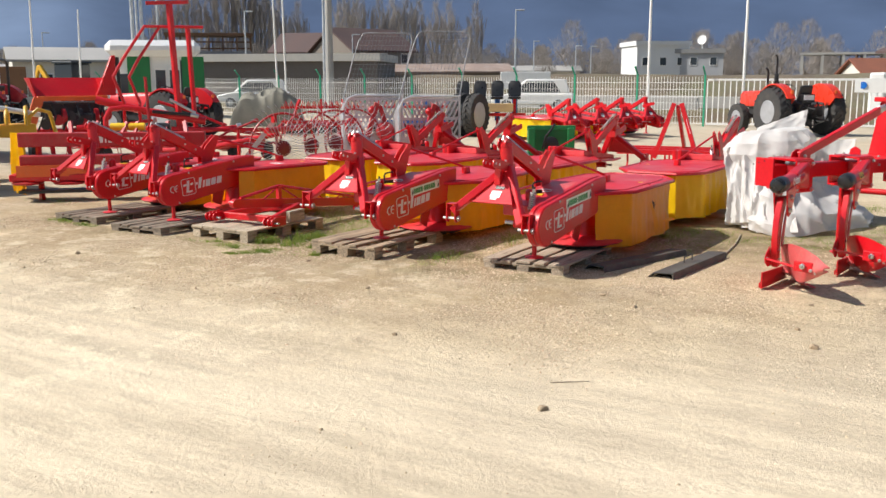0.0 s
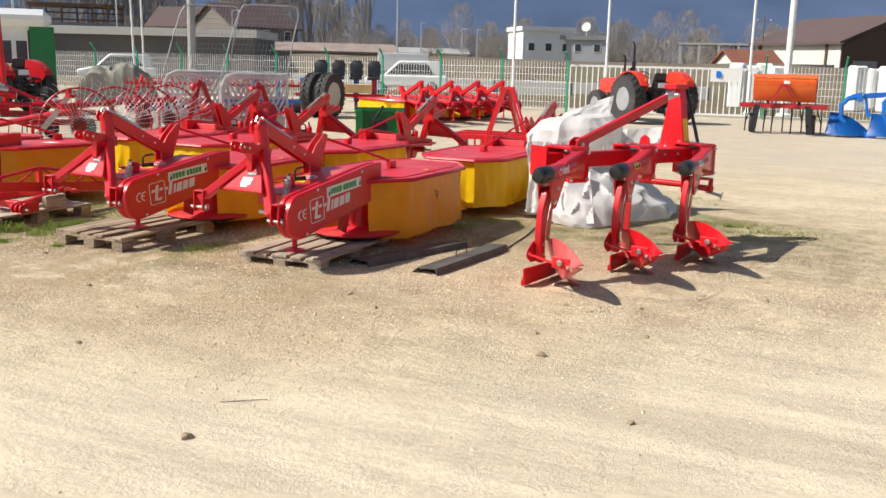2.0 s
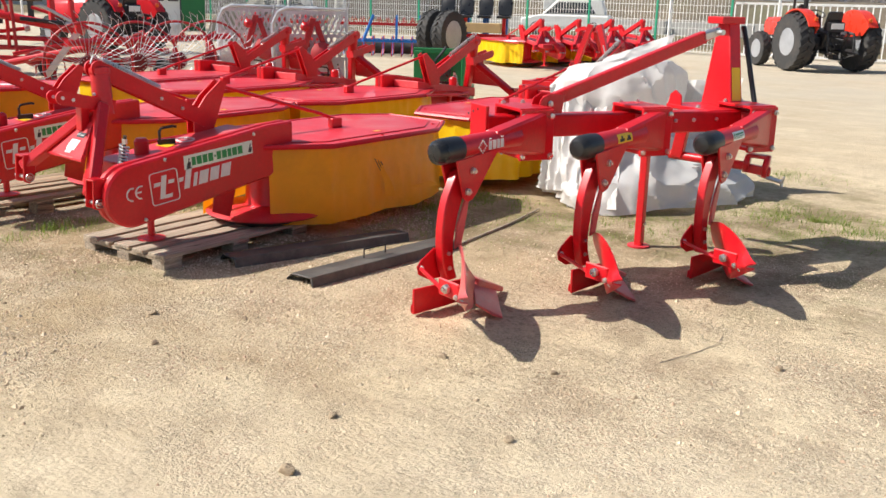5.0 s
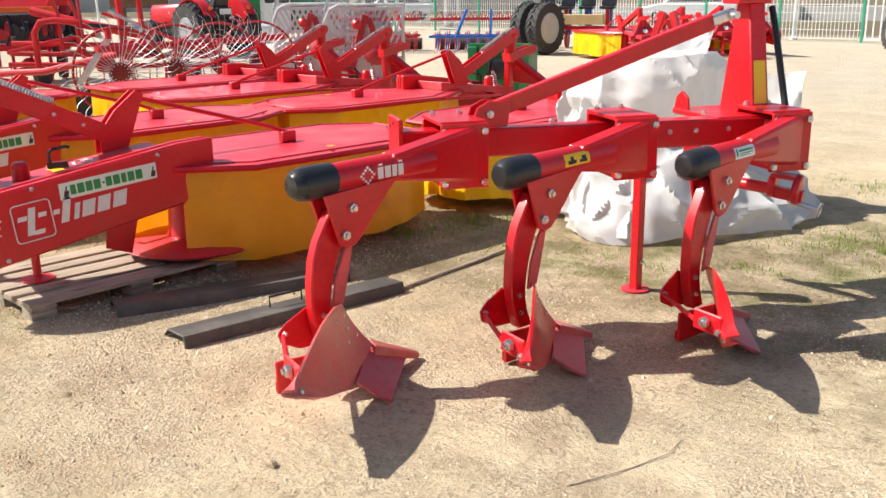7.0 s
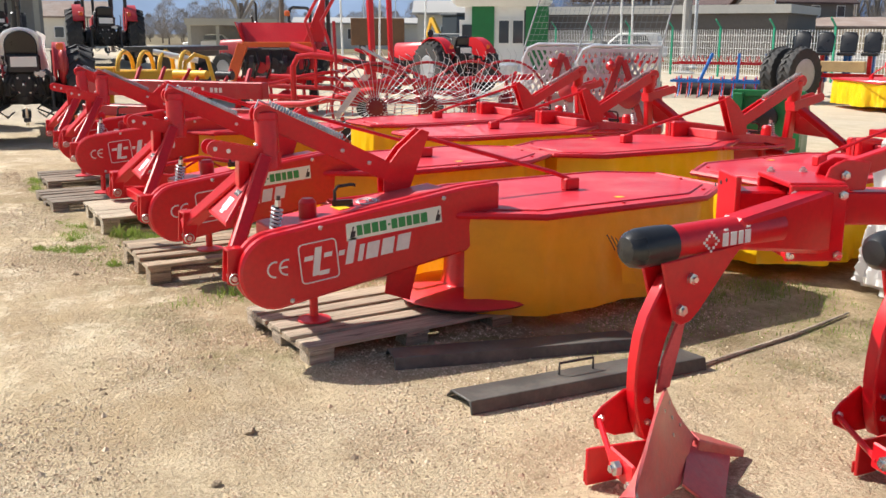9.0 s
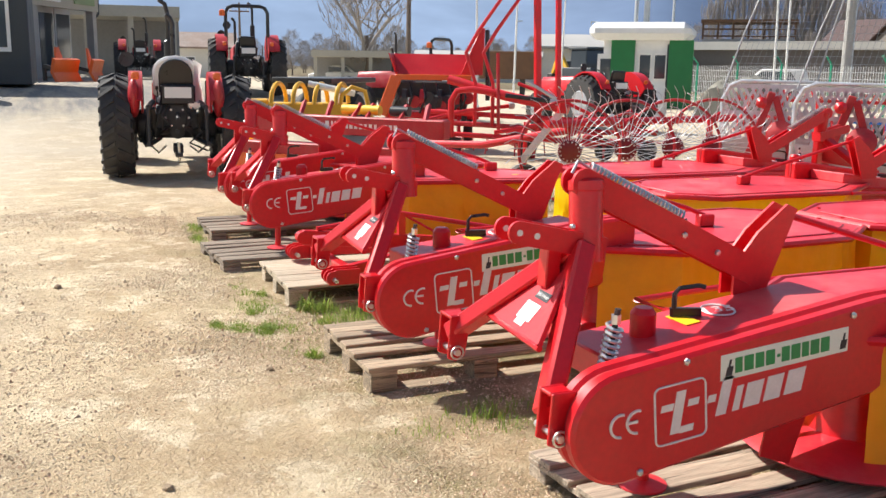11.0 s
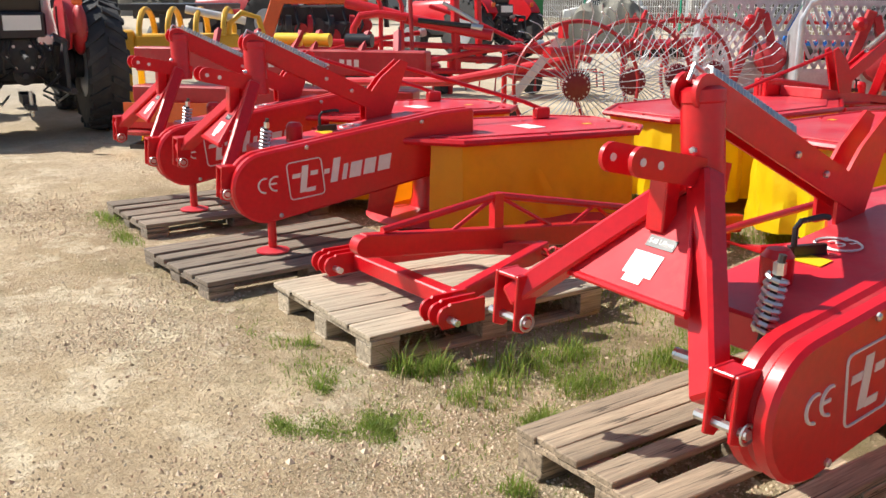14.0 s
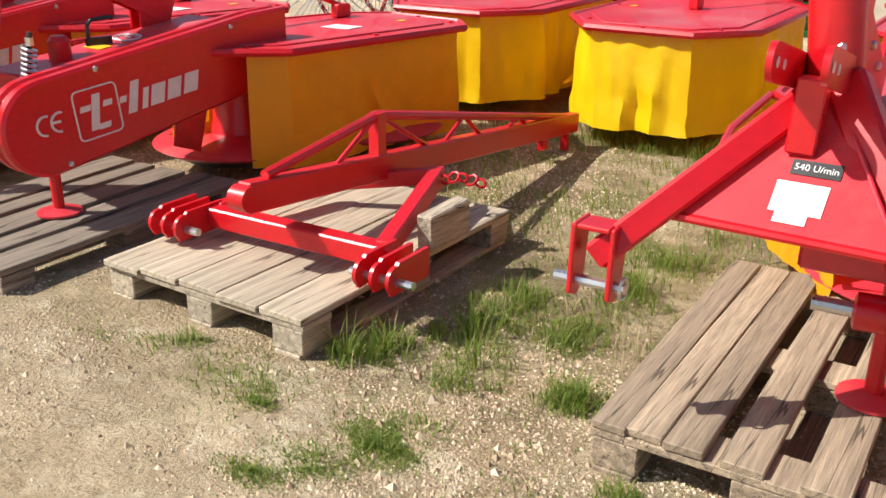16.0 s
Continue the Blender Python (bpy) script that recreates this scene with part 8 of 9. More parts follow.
def container(label, az, dist, w, h, mat, z, turn, centre=(0, 0)):
    t = thing("container", label, "container", "containers")
    part("box", box(B(), (0, 0, z + h / 2), (w, 2.3, h)), mat, t, "", 0.03)
    for i in range(2):
        part("support", box(B(), (-w * 0.3 + w * 0.6 * i, 0, z / 2), (0.3, 1.8, z)), DARK_STEEL, t)
    x, y = bearing(az, dist, *centre)
    return put(t, x, y, turn)


container("white box trailer behind the fence", 28.2, 62, 3.2, 1.1, WHITE, 1.1, 30)
container("brown timber wagon with crates", 62.0, 52, 3.0, 1.5, BROWN_WOOD, 0.9, 62, (-2.8, 5.36))


def dump_truck():
    t = thing("dump_truck", "yellow tipper truck with ribbed body", "truck")
    part("tipper", prism(B(), [(-1.1, -2.2, 1.3), (-1.1, 1.6, 1.3), (-1.1, 1.8, 2.5), (-1.1, -2.3, 2.5)], (2.2, 0, 0)), YELLOW_PAINT, t, "", 0.03)
    for i in range(8):
        part("rib", box(B(), (-1.13, -2.0 + 0.5 * i, 1.9), (0.06, 0.12, 1.2)), FRESH_WOOD, t)
    part("cab", box(B(), (0, 2.7, 1.7), (2.1, 1.5, 1.9)), YELLOW_PAINT, t, "", 0.08)
    part("windscreen", box(B(), (-1.06, 2.8, 2.1), (0.02, 0.9, 0.7)), GLASS, t)
    part("chassis", box(B(), (0, 0.3, 0.9), (0.9, 5.6, 0.35)), DARK_STEEL, t)
    for s in (-1, 1):
        for y in (-1.6, -0.5, 2.6):
            part("wheel", lathe(B(), [(0.25, -0.15), (0.48, -0.15), (0.5, 0), (0.48, 0.15), (0.25, 0.15)], (s * 0.95, y, 0.5), (1, 0, 0), 20), RUBBER, t)
    return t


place_west(dump_truck(), 69.6, 98, 150)


def digger_loader():
    t = thing("backhoe_loader", "dark backhoe loader with yellow boom by the gatehouse", "backhoe loader")
    part("body", box(B(), (0, 0, 1.2), (1.8, 3.2, 0.8)), ANTHRACITE, t, "", 0.05)
    part("cab_frame", box(B(), (0, -0.3, 2.1), (1.6, 1.5, 1.2)), GLASS, t, "", 0.05)
    part("cab_roof", box(B(), (0, -0.3, 2.78), (1.75, 1.7, 0.14)), ANTHRACITE, t, "", 0.03)
    part("boom", beam(B(), (0.1, 1.4, 1.0), (0.1, 2.6, 2.6), 0.22, 0.30), YELLOW_PAINT, t, "", 0.02)
    part("dipper", beam(B(), (0.1, 2.6, 2.6), (0.1, 3.2, 1.2), 0.2, 0.24), YELLOW_PAINT, t, "", 0.02)
    part("bucket", box(B(), (0.1, 3.2, 0.9), (0.6, 0.5, 0.6)), DARK_STEEL, t, "", 0.03)
    for s in (-1, 1):
        for y, r in ((-1.0, 0.7), (1.1, 0.45)):
            part("wheel", lathe(B(), [(r * 0.5, -0.18), (r * 0.95, -0.18), (r, 0), (r * 0.95, 0.18), (r * 0.5, 0.18)], (s * 0.85, y, r), (1, 0, 0), 24), RUBBER, t)
    return t


place_west(digger_loader(), 57.4, 60, 100)


# ---- poles and lamps ----
def pole(name, label, category, az, dist, h, r, mat, head=False, lean=0.0, arms=False, centre=(0, 0)):
    t = thing(name, label, category, "poles")
    part("shaft", tube(B(), [(0, 0, 0), (lean * 0.5, 0, h * 0.5), (lean, 0, h)], [r, r * 0.85, r * 0.6], 10), mat, t)
    part("base", lathe(B(), [(r * 2.2, 0), (r * 2.2, 0.06), (r * 1.2, 0.12)], (0, 0, 0), (0, 0, 1), 12), mat, t)
    if head:
        part("lamp_head", box(B(), (lean + 0.35, 0, h), (0.8, 0.2, 0.12)), GALV, t, "", 0.03)
    if arms:
        part("cross_arm", box(B(), (lean, 0, h - 0.7), (1.6, 0.1, 0.1)), BROWN_WOOD, t)
        for x in (-0.7, 0.0, 0.7):
            part("insulator", lathe(B(), [(0.05, 0), (0.06, 0.08), (0.03, 0.14)], (lean + x, 0, h - 0.65), (0, 0, 1), 10), WHITE, t)
    x, y = bearing(az, dist, *centre)
    return put(t, x, y, az)


W = (-2.8, 5.36)
for az, dist, h, lean in ((58.3, 40, 7.0, -0.15), (56.6, 42, 7.0, 0.1), (54.2, 43, 4.6, 0.1), (43.1, 42, 8.0, -0.15), (42.6, 42.4, 8.0, -0.1)):
    pole("flagpole", "thin white flagpole leaning a little", "flagpole", az, dist, h, 0.045, WHITE, lean=lean)
for az, dist in ((51.2, 52), (50.7, 52)):
    pole("steel_mast", "tall grey steel mast by the gatehouse", "mast", az, dist, 11, 0.11, GALV)
pole("utility_pole", "thick grey concrete utility pole", "utility pole", 40.0, 44, 10, 0.19, CONCRETE)
for az, dist, h in ((20.9, 36, 9.0), (15.5, 36, 9.0), (7.6, 38, 10.0)):
    pole("flagpole", "tall white tapered flagpole by the gate", "flagpole", az, dist, h, 0.055, WHITE)
pole("flagpole", "stout white flagpole behind the fence", "flagpole", 5.6, 37.5, 9, 0.13, WHITE)
for az, dist, h in ((28.8, 80, 7.5), (27.7, 130, 7.0), (25.2, 120, 6.0), (24.3, 122, 6.0), (38.6, 100, 6.5), (44.9, 90, 8.0)):
    pole("street_lamp", "grey street lamp on a slim pole", "street lamp", az, dist, h, 0.09, GALV, True)
pole("utility_pole", "wooden power pole with cross arm", "utility pole", 68.2, 60, 11.5, 0.17, BARK, arms=True, centre=W)
pole("utility_pole", "small wooden power pole with cross arm", "utility pole", 78.5, 80, 6.5, 0.13, BARK, arms=True, centre=W)
pole("utility_pole", "timber pole with cross arm behind houses", "utility pole", 7.9, 115, 8.0, 0.13, BARK, arms=True)
for az, dist, h in ((53.6, 52, 9.0), (52.2, 55, 8.0), (42.0, 45, 7.0)):
    pole("street_lamp", "slim grey lamp post", "street lamp", az, dist, h, 0.09, GALV, az < 50, centre=W)
for az, dist, h in ((62.0, 120, 7.5), (64.0, 130, 7.0), (57.5, 110, 7.0)):
    pole("street_lamp", "far street lamp with long arm", "street lamp", az, dist, h, 0.08, GALV, True, centre=W)
cable = tube(B(), [(*bearing(68.2, 60, *W), 11.2), (*bearing(60, 70, *W), 10.6), (*bearing(52, 90, *W), 11.5)], 0.02, 5)
single("power_cable", cable, BLACK, "thin black overhead power cable", "cable")
cable = tube(B(), [(*bearing(68.2, 60, *W), 11.2), (*bearing(76, 66, *W), 10.4), (*bearing(85, 80, *W), 11.0)], 0.02, 5)
single("power_cable", cable, BLACK, "thin black overhead power cable", "cable")


# ---- bare trees ----
def branching(bm, p, d, length, r, depth, rnd, spread, up):
    q = p + d * length
    tube(bm, [p, p.lerp(q, 0.5) + Vector((rnd.uniform(-1, 1), rnd.uniform(-1, 1), 0)) * length * 0.05, q], [r, r * 0.85, r * 0.7], 5 if depth > 2 else 3)
    if depth == 0:
        return
    for _ in range(3 if depth > 1 else 4):
        f = rnd.uniform(0.45, 1.0)
        v = Vector((rnd.uniform(-1, 1), rnd.uniform(-1, 1), rnd.uniform(-0.2, 0.8))).normalized()
        nd = (d * (1 - spread) + v * spread + Vector((0, 0, up))).normalized()
        branching(bm, p.lerp(q, f), nd, length * rnd.uniform(0.55, 0.8), r * 0.55, depth - 1, rnd, spread, up)


def bare_tree(label, h, seed, spread, up, depth=4, haze=1500):
    rnd = random.Random(seed)
    t = thing("tree", label, "tree", "bare trees")
    part("trunk", tube(B(), [(0, 0, 0), (0.03 * h, 0, h * 0.15), (0.0, 0.02 * h, h * 0.32)], [h * 0.022, h * 0.018, h * 0.014], 8), BARK, t)
    bm = B()
    for k in range(5):
        a = k * 1.3 + seed
        d = Vector((math.cos(a) * spread * 1.2, math.sin(a) * spread * 1.2, 1)).normalized()
        branching(bm, Vector((0, 0, h * (0.16 + 0.03 * k))), d, h * 0.30, h * 0.011, depth, rnd, spread, up)
    for _ in range(haze):
        a, f, g = rnd.uniform(0, 6.283), rnd.random() ** 0.5, rnd.random()
        wide = (0.30 if up < 0.3 else 0.10) * h * math.sin(math.pi * (0.12 + 0.80 * g)) * f
        c = Vector((wide * math.cos(a), wide * math.sin(a), h * (0.14 + 0.92 * g)))
        d = Vector((math.cos(a) * 0.5 * spread, math.sin(a) * 0.5 * spread, 0.9)) + Vector((rnd.uniform(-0.5, 0.5), rnd.uniform(-0.5, 0.5), rnd.uniform(-0.3, 0.3)))
        e = d.cross(Vector((rnd.uniform(-1, 1), rnd.uniform(-1, 1), 0.1))).normalized() * h * 0.0022
        bm.faces.new([bm.verts.new(v) for v in (c - e, c + e, c + d * h * rnd.uniform(0.05, 0.12))])
    me = mesh_of(bm, "crown", TWIGS)
    ob = new("crown", me)
    ob.parent = t
    return t


forest = random.Random(11)
poplar = bare_tree("tall slim bare poplar", 11, 3, 0.24, 0.60, 4, 700)
put(poplar, *bearing(39.5, 150), 0)
oak = bare_tree("wide bare deciduous tree", 8, 5, 0.62, 0.06)
put(oak, *bearing(21.5, 150), 0)
bush = bare_tree("low bare brushwood tree", 5, 8, 0.7, 0.1, 2, 2200)
scrub = put(bare_tree("bare rounded tree with fine twigs", 6, 21, 0.55, 0.2, 2, 2600), *bearing(27, 140), 0)
put(bush, *bearing(30, 130), 0)


def plant(tree, az, dist, scale, centre=(0, 0)):
    x, y = bearing(az, dist, *centre)
    copy_thing(tree, pose(x, y, ground_height(x, y) - 0.1, 0, 0, forest.uniform(0, 360)) @ Matrix.Scale(scale, 4))


for az, s in ((47.0, 1.5), (43.6, 1.6), (42.9, 1.4), (41.8, 1.3), (39.0, 1.6), (38.3, 1.5), (37.0, 1.4), (36.2, 1.5), (35.4, 1.6), (34.6, 1.4), (33.6, 1.3), (32.8, 1.35), (31.2, 1.3)):
    plant(poplar, az, 165 + forest.uniform(-10, 10), s * 0.93)
for az, s, dist in ((25.4, 1.25, 150), (23.6, 0.95, 150), (22.4, 0.9, 145), (13.6, 1.1, 140), (12.2, 1.2, 150), (15.0, 0.9, 150), (10.8, 1.0, 160), (8.5, 1.0, 150), (5.5, 1.0, 160), (28.8, 1.0, 160), (30.2, 0.9, 160)):
    plant(oak, az, dist, s)
for k in range(190):
    plant(forest.choice((bush, bush, scrub)), forest.uniform(-8, 54), forest.uniform(145, 210), forest.uniform(0.9, 1.5))
for k in range(120):
    plant(forest.choice((bush, bush, scrub)), forest.uniform(50, 90), forest.uniform(130, 220), forest.uniform(0.8, 1.2), W)
plant(oak, 71.0, 75, 1.55, W)
for az, s in ((49.0, 1.5), (46.8, 1.7), (45.6, 1.7), (44.8, 1.5), (50.5, 1.3)):
    plant(poplar, az, 150, s, W)


# ---- earth bank past the fence ----
def earth_bank():
    bm = B()
    xs = np.linspace(-64, 70, 90)
    rows = []
    for off, z in ((0.0, -0.4), (3.0, 1.3), (5.0, 1.9), (13.0, 1.9), (18.0, -0.5)):
        rows.append([bm.verts.new((x, 60 + off + 0.6 * noise.noise(Vector((x * 0.1, off, 0))), z + (0.25 * noise.noise(Vector((x * 0.2, off * 0.3, 7))) if z > 0 else 0))) for x in xs])
    for a, b in zip(rows, rows[1:]):
        for i in range(len(xs) - 1):
            bm.faces.new((a[i], a[i + 1], b[i + 1], b[i]))
    tagged(part("earth_bank", bm, BANK), "low brown earth bank with dry grass", "ground", kind="structure")


BANK = material("dry_earth_bank", (0.135, 0.108, 0.075), 0.95, 0, 0.4, 0.3, 4, 0.05, (0.14, 0.15, 0.07), 0.7, 0.25)
earth_bank()
for az, dist, w in ((26.0, 57, 7.0), (21.0, 56, 6.0), (16.5, 58, 9.0), (31.0, 58, 8.0), (12.2, 55, 4.0)):
    ob = single("concrete_kerb", box(B(), (0, 0, 0.35), (w, 0.5, 0.7)), CONCRETE, "pale stacked concrete slabs beyond the fence", "concrete slabs", "concrete slabs", bev=0.03)
    put(ob, *bearing(az, dist), az * 0.3)
for k, (az, dist) in enumerate(((8.4, 43), (7.7, 43.2), (7.0, 43.4), (6.3, 43.1), (2.2, 44), (1.5, 44.2), (0.7, 44.1))):
    bm = box(B(), (0, 0, 0.95), (0.62, 0.6, 1.9 - 0.2 * (k % 2)))
    ob = single("wrapped_pallet_load", bm, STICKER, "upright stack of goods wrapped in white film", "wrapped goods", "wrapped goods", bev=0.08)
    put(ob, *bearing(az, dist), 10 * k)


# ---- mountains ----
def ridge(name, label, az0, az1, dist, h0, seed, mat, rough=0.5, dip=0.0):
    bm = B()
    nu, nv = 170, 26
    grid = []
    for j in range(nv + 1):
        f = j / nv
        row = []
        for i in range(nu + 1):
            az = az0 + (az1 - az0) * i / nu
            x, y = bearing(az, dist + 1100 * f)
            crest = h0 * (0.80 + 0.28 * noise.noise(Vector((az * 0.055, seed, 0))) + 0.07 * noise.noise(Vector((az * 0.25, seed, 3))))
            crest *= 1 - dip * math.exp(-((az - 61.0) / 4.5) ** 2) - 0.22 * dip * math.exp(-((az - 2.0) / 6.0) ** 2)
            z = crest * f ** 0.8 + 60 * rough * f * noise.noise(Vector((x * 0.0032, y * 0.0032, seed))) + 25 * rough * f * noise.noise(Vector((x * 0.011, y * 0.011, seed)))
            row.append(bm.verts.new((x, y, z - 12)))
        grid.append(row)
    for j in range(nv):
        for i in range(nu):
            bm.faces.new((grid[j][i], grid[j][i + 1], grid[j + 1][i + 1], grid[j + 1][i]))
    ob = part(name, bm, mat)
    return tagged(ob, label, "mountain", kind="structure")


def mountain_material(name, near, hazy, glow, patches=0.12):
    """Wooded slopes, blue haze painted into colour and glow, thickening from north to west."""
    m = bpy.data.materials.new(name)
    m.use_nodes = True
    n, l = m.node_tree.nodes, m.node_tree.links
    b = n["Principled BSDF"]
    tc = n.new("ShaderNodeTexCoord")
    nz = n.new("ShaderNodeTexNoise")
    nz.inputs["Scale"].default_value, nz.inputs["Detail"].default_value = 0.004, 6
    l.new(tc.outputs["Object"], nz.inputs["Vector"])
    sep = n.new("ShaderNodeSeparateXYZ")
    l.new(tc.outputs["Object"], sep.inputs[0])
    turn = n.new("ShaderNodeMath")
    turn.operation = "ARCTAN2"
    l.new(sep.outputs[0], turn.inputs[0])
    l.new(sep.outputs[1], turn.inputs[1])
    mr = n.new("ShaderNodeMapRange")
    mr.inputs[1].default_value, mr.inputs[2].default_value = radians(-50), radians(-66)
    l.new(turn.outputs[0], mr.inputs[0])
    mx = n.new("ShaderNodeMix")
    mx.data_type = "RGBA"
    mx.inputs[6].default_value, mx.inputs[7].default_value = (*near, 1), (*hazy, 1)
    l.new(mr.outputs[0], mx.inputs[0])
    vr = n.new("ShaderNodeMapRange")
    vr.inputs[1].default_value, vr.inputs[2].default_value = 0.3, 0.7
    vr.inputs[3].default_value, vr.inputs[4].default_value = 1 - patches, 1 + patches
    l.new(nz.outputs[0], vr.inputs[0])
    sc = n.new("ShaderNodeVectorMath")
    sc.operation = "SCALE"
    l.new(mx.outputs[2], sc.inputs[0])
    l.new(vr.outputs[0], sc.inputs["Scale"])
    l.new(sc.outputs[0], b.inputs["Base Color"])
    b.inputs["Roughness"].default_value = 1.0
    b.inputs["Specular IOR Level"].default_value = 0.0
    # self-glow added to the slopes in place of sunlit haze
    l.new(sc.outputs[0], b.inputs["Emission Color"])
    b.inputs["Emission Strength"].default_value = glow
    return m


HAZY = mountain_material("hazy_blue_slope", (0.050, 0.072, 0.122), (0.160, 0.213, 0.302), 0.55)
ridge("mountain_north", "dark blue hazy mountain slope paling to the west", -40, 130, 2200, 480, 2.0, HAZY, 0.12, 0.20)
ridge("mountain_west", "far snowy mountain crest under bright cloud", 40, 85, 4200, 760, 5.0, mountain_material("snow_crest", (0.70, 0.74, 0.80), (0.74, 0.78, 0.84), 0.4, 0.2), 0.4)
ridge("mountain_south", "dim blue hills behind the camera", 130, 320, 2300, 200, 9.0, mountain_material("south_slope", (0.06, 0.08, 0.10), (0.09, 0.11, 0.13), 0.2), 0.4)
# brushwood and far trees behind the parked tractors
for i in range(16):
    plant(bush if i % 3 else scrub, 57.5 + i * 1.05 + forest.uniform(-0.4, 0.4), 150 + forest.uniform(-14, 14), forest.uniform(0.75, 1.15), (-2.8, 5.36))


# ---- loose stones, gravel, grass, sticks ----
def rock_mesh(seed, n=2):
    rnd = random.Random(seed)
    bm = B()
    bmesh.ops.create_icosphere(bm, subdivisions=n, radius=1.0)
    for v in bm.verts:
        v.co *= 1 + 0.35 * noise.noise(v.co * 1.2 + Vector((seed, 0, 0)))
    # broken faces: cut back to a few random planes
    for _ in range(9):
        d = Vector((rnd.gauss(0, 1), rnd.gauss(0, 1), rnd.gauss(0, 1))).normalized()
        cut = rnd.uniform(0.62, 0.88)
        for v in bm.verts:
            over = v.co.dot(d) - cut
            if over > 0:
                v.co -= d * over
    for v in bm.verts:
        v.co.z *= 0.66
    return mesh_of(bm, "stone", STONE, smooth=False)


ROCKS = [rock_mesh(k * 3.7 + 1) for k in range(4)]
for k, (x, y, r) in enumerate(((-1.15, 6.07, 0.045), (-2.09, 4.14, 0.042), (-8.0, 5.6, 0.04), (-0.71, 6.77, 0.03), (-1.34, 6.48, 0.03), (-1.41, 7.26, 0.03), (-0.18, 8.14, 0.03), (-2.88, 6.73, 0.035), (-0.92, 7.42, 0.025), (-2.52, 6.49, 0.028), (-5.82, 6.55, 0.03), (-0.4, 5.3, 0.03), (-3.6, 4.9, 0.028), (-4.6, 5.9, 0.03))):
    ob = tagged(new("stone", ROCKS[k % 4]), "broken brown stone lying on the gravel", "stone", "loose stones")
    ob.matrix_basis = pose(x, y, ground_height(x, y) + r * 0.22, 0, 0, 77 * k) @ Matrix.Scale(r * 0.75, 4)


def field_grid(f, x0, x1, y0, y1, step):
    """A function of the plan sampled on a grid, for quick lookup."""
    nx, ny = int((x1 - x0) / step) + 2, int((y1 - y0) / step) + 2
    g = np.array([[f(x0 + i * step, y0 + j * step) for i in range(nx)] for j in range(ny)])

    def at(x, y):
        u, v = (x - x0) / step, (y - y0) / step
        i, j = u.astype(int), v.astype(int)
        fu, fv = u - i, v - j
        return (g[j, i] * (1 - fu) + g[j, i + 1] * fu) * (1 - fv) + (g[j + 1, i] * (1 - fu) + g[j + 1, i + 1] * fu) * fv

    return at


def scatter_gravel(count, seed, small=0.0026, spread=0.0062, area=(-11.5, 2.2, 2.2, 10.2), name="gravel", label="loose pale gravel strewn over the yard"):
    """Small rough stones strewn in drifts, thickest along the parked machines."""
    rng = np.random.default_rng(seed)
    x0, x1, y0, y1 = area
    height = field_grid(ground_height, x0, x1, y0, y1, 0.1)

    def drift(x, y):
        k = 0.42 + 2.3 * noise.noise(Vector((x * 0.9, y * 0.9, 2.2))) + 1.0 * noise.noise(Vector((x * 3.1, y * 3.1, 4.2)))
        near = max(0.05, 1 - max(0.0, 5.9 - y) / 1.6) if y < 5.9 else max(0.25, 1 - max(0.0, y - 8.6) / 2.0)
        bare = 1 - 0.85 * min(1.0, max(0.0, (x + 2.7) / 1.2)) * min(1.0, max(0.0, (9.0 - y) / 1.0))
        return max(0.04, min(1.0, k)) * near * bare

    thick = field_grid(drift, x0, x1, y0, y1, 0.1)
    xs, ys = rng.uniform(x0, x1, count * 5), rng.uniform(y0, y1, count * 5)
    keep = rng.random(count * 5) < thick(xs, ys)
    xs, ys = xs[keep][:count], ys[keep][:count]
    n = len(xs)
    r = small + spread * rng.random(n) ** 3 + np.where(rng.random(n) > 0.997, 0.008, 0.0)
    base = np.array([(1, 0, 0), (0.1, 1, 0), (-0.9, 0.2, 0), (-0.1, -1, 0), (0.1, 0.1, 0.9)])
    p = base[None] * r[:, None, None] * rng.uniform(0.55, 1.35, (n, 5, 3))
    a = rng.uniform(0, 6.283, n)
    c, s = np.cos(a)[:, None], np.sin(a)[:, None]
    z = height(xs, ys) - 0.001
    q = np.stack([p[:, :, 0] * c - p[:, :, 1] * s + xs[:, None], p[:, :, 0] * s + p[:, :, 1] * c + ys[:, None], p[:, :, 2] + z[:, None]], 2)
    tris = np.array([(0, 1, 4), (1, 2, 4), (2, 3, 4), (3, 0, 4)])
    f = tris[None] + 5 * np.arange(n)[:, None, None]
    me = bpy.data.meshes.new(name)
    me.from_pydata(q.reshape(-1, 3).tolist(), [], f.reshape(-1, 3).tolist())
    me.materials.append(GRAVEL)
    tagged(new(name, me), label, "gravel", kind="stuff")


def island_material(name, colours, rough):
    m = bpy.data.materials.new(name)
    m.use_nodes = True
    n, l = m.node_tree.nodes, m.node_tree.links
    geo = n.new("ShaderNodeNewGeometry")
    ramp = n.new("ShaderNodeValToRGB")
    el = ramp.color_ramp.elements
    while len(el) < len(colours):
        el.new(0.5)
    for k, c in enumerate(colours):
        el[k].position, el[k].color = k / (len(colours) - 1), (*c, 1)
    l.new(geo.outputs["Random Per Island"], ramp.inputs[0])
    l.new(ramp.outputs[0], n["Principled BSDF"].inputs["Base Color"])
    n["Principled BSDF"].inputs["Roughness"].default_value = rough
    n["Principled BSDF"].inputs["Specular IOR Level"].default_value = 0.25
    return m


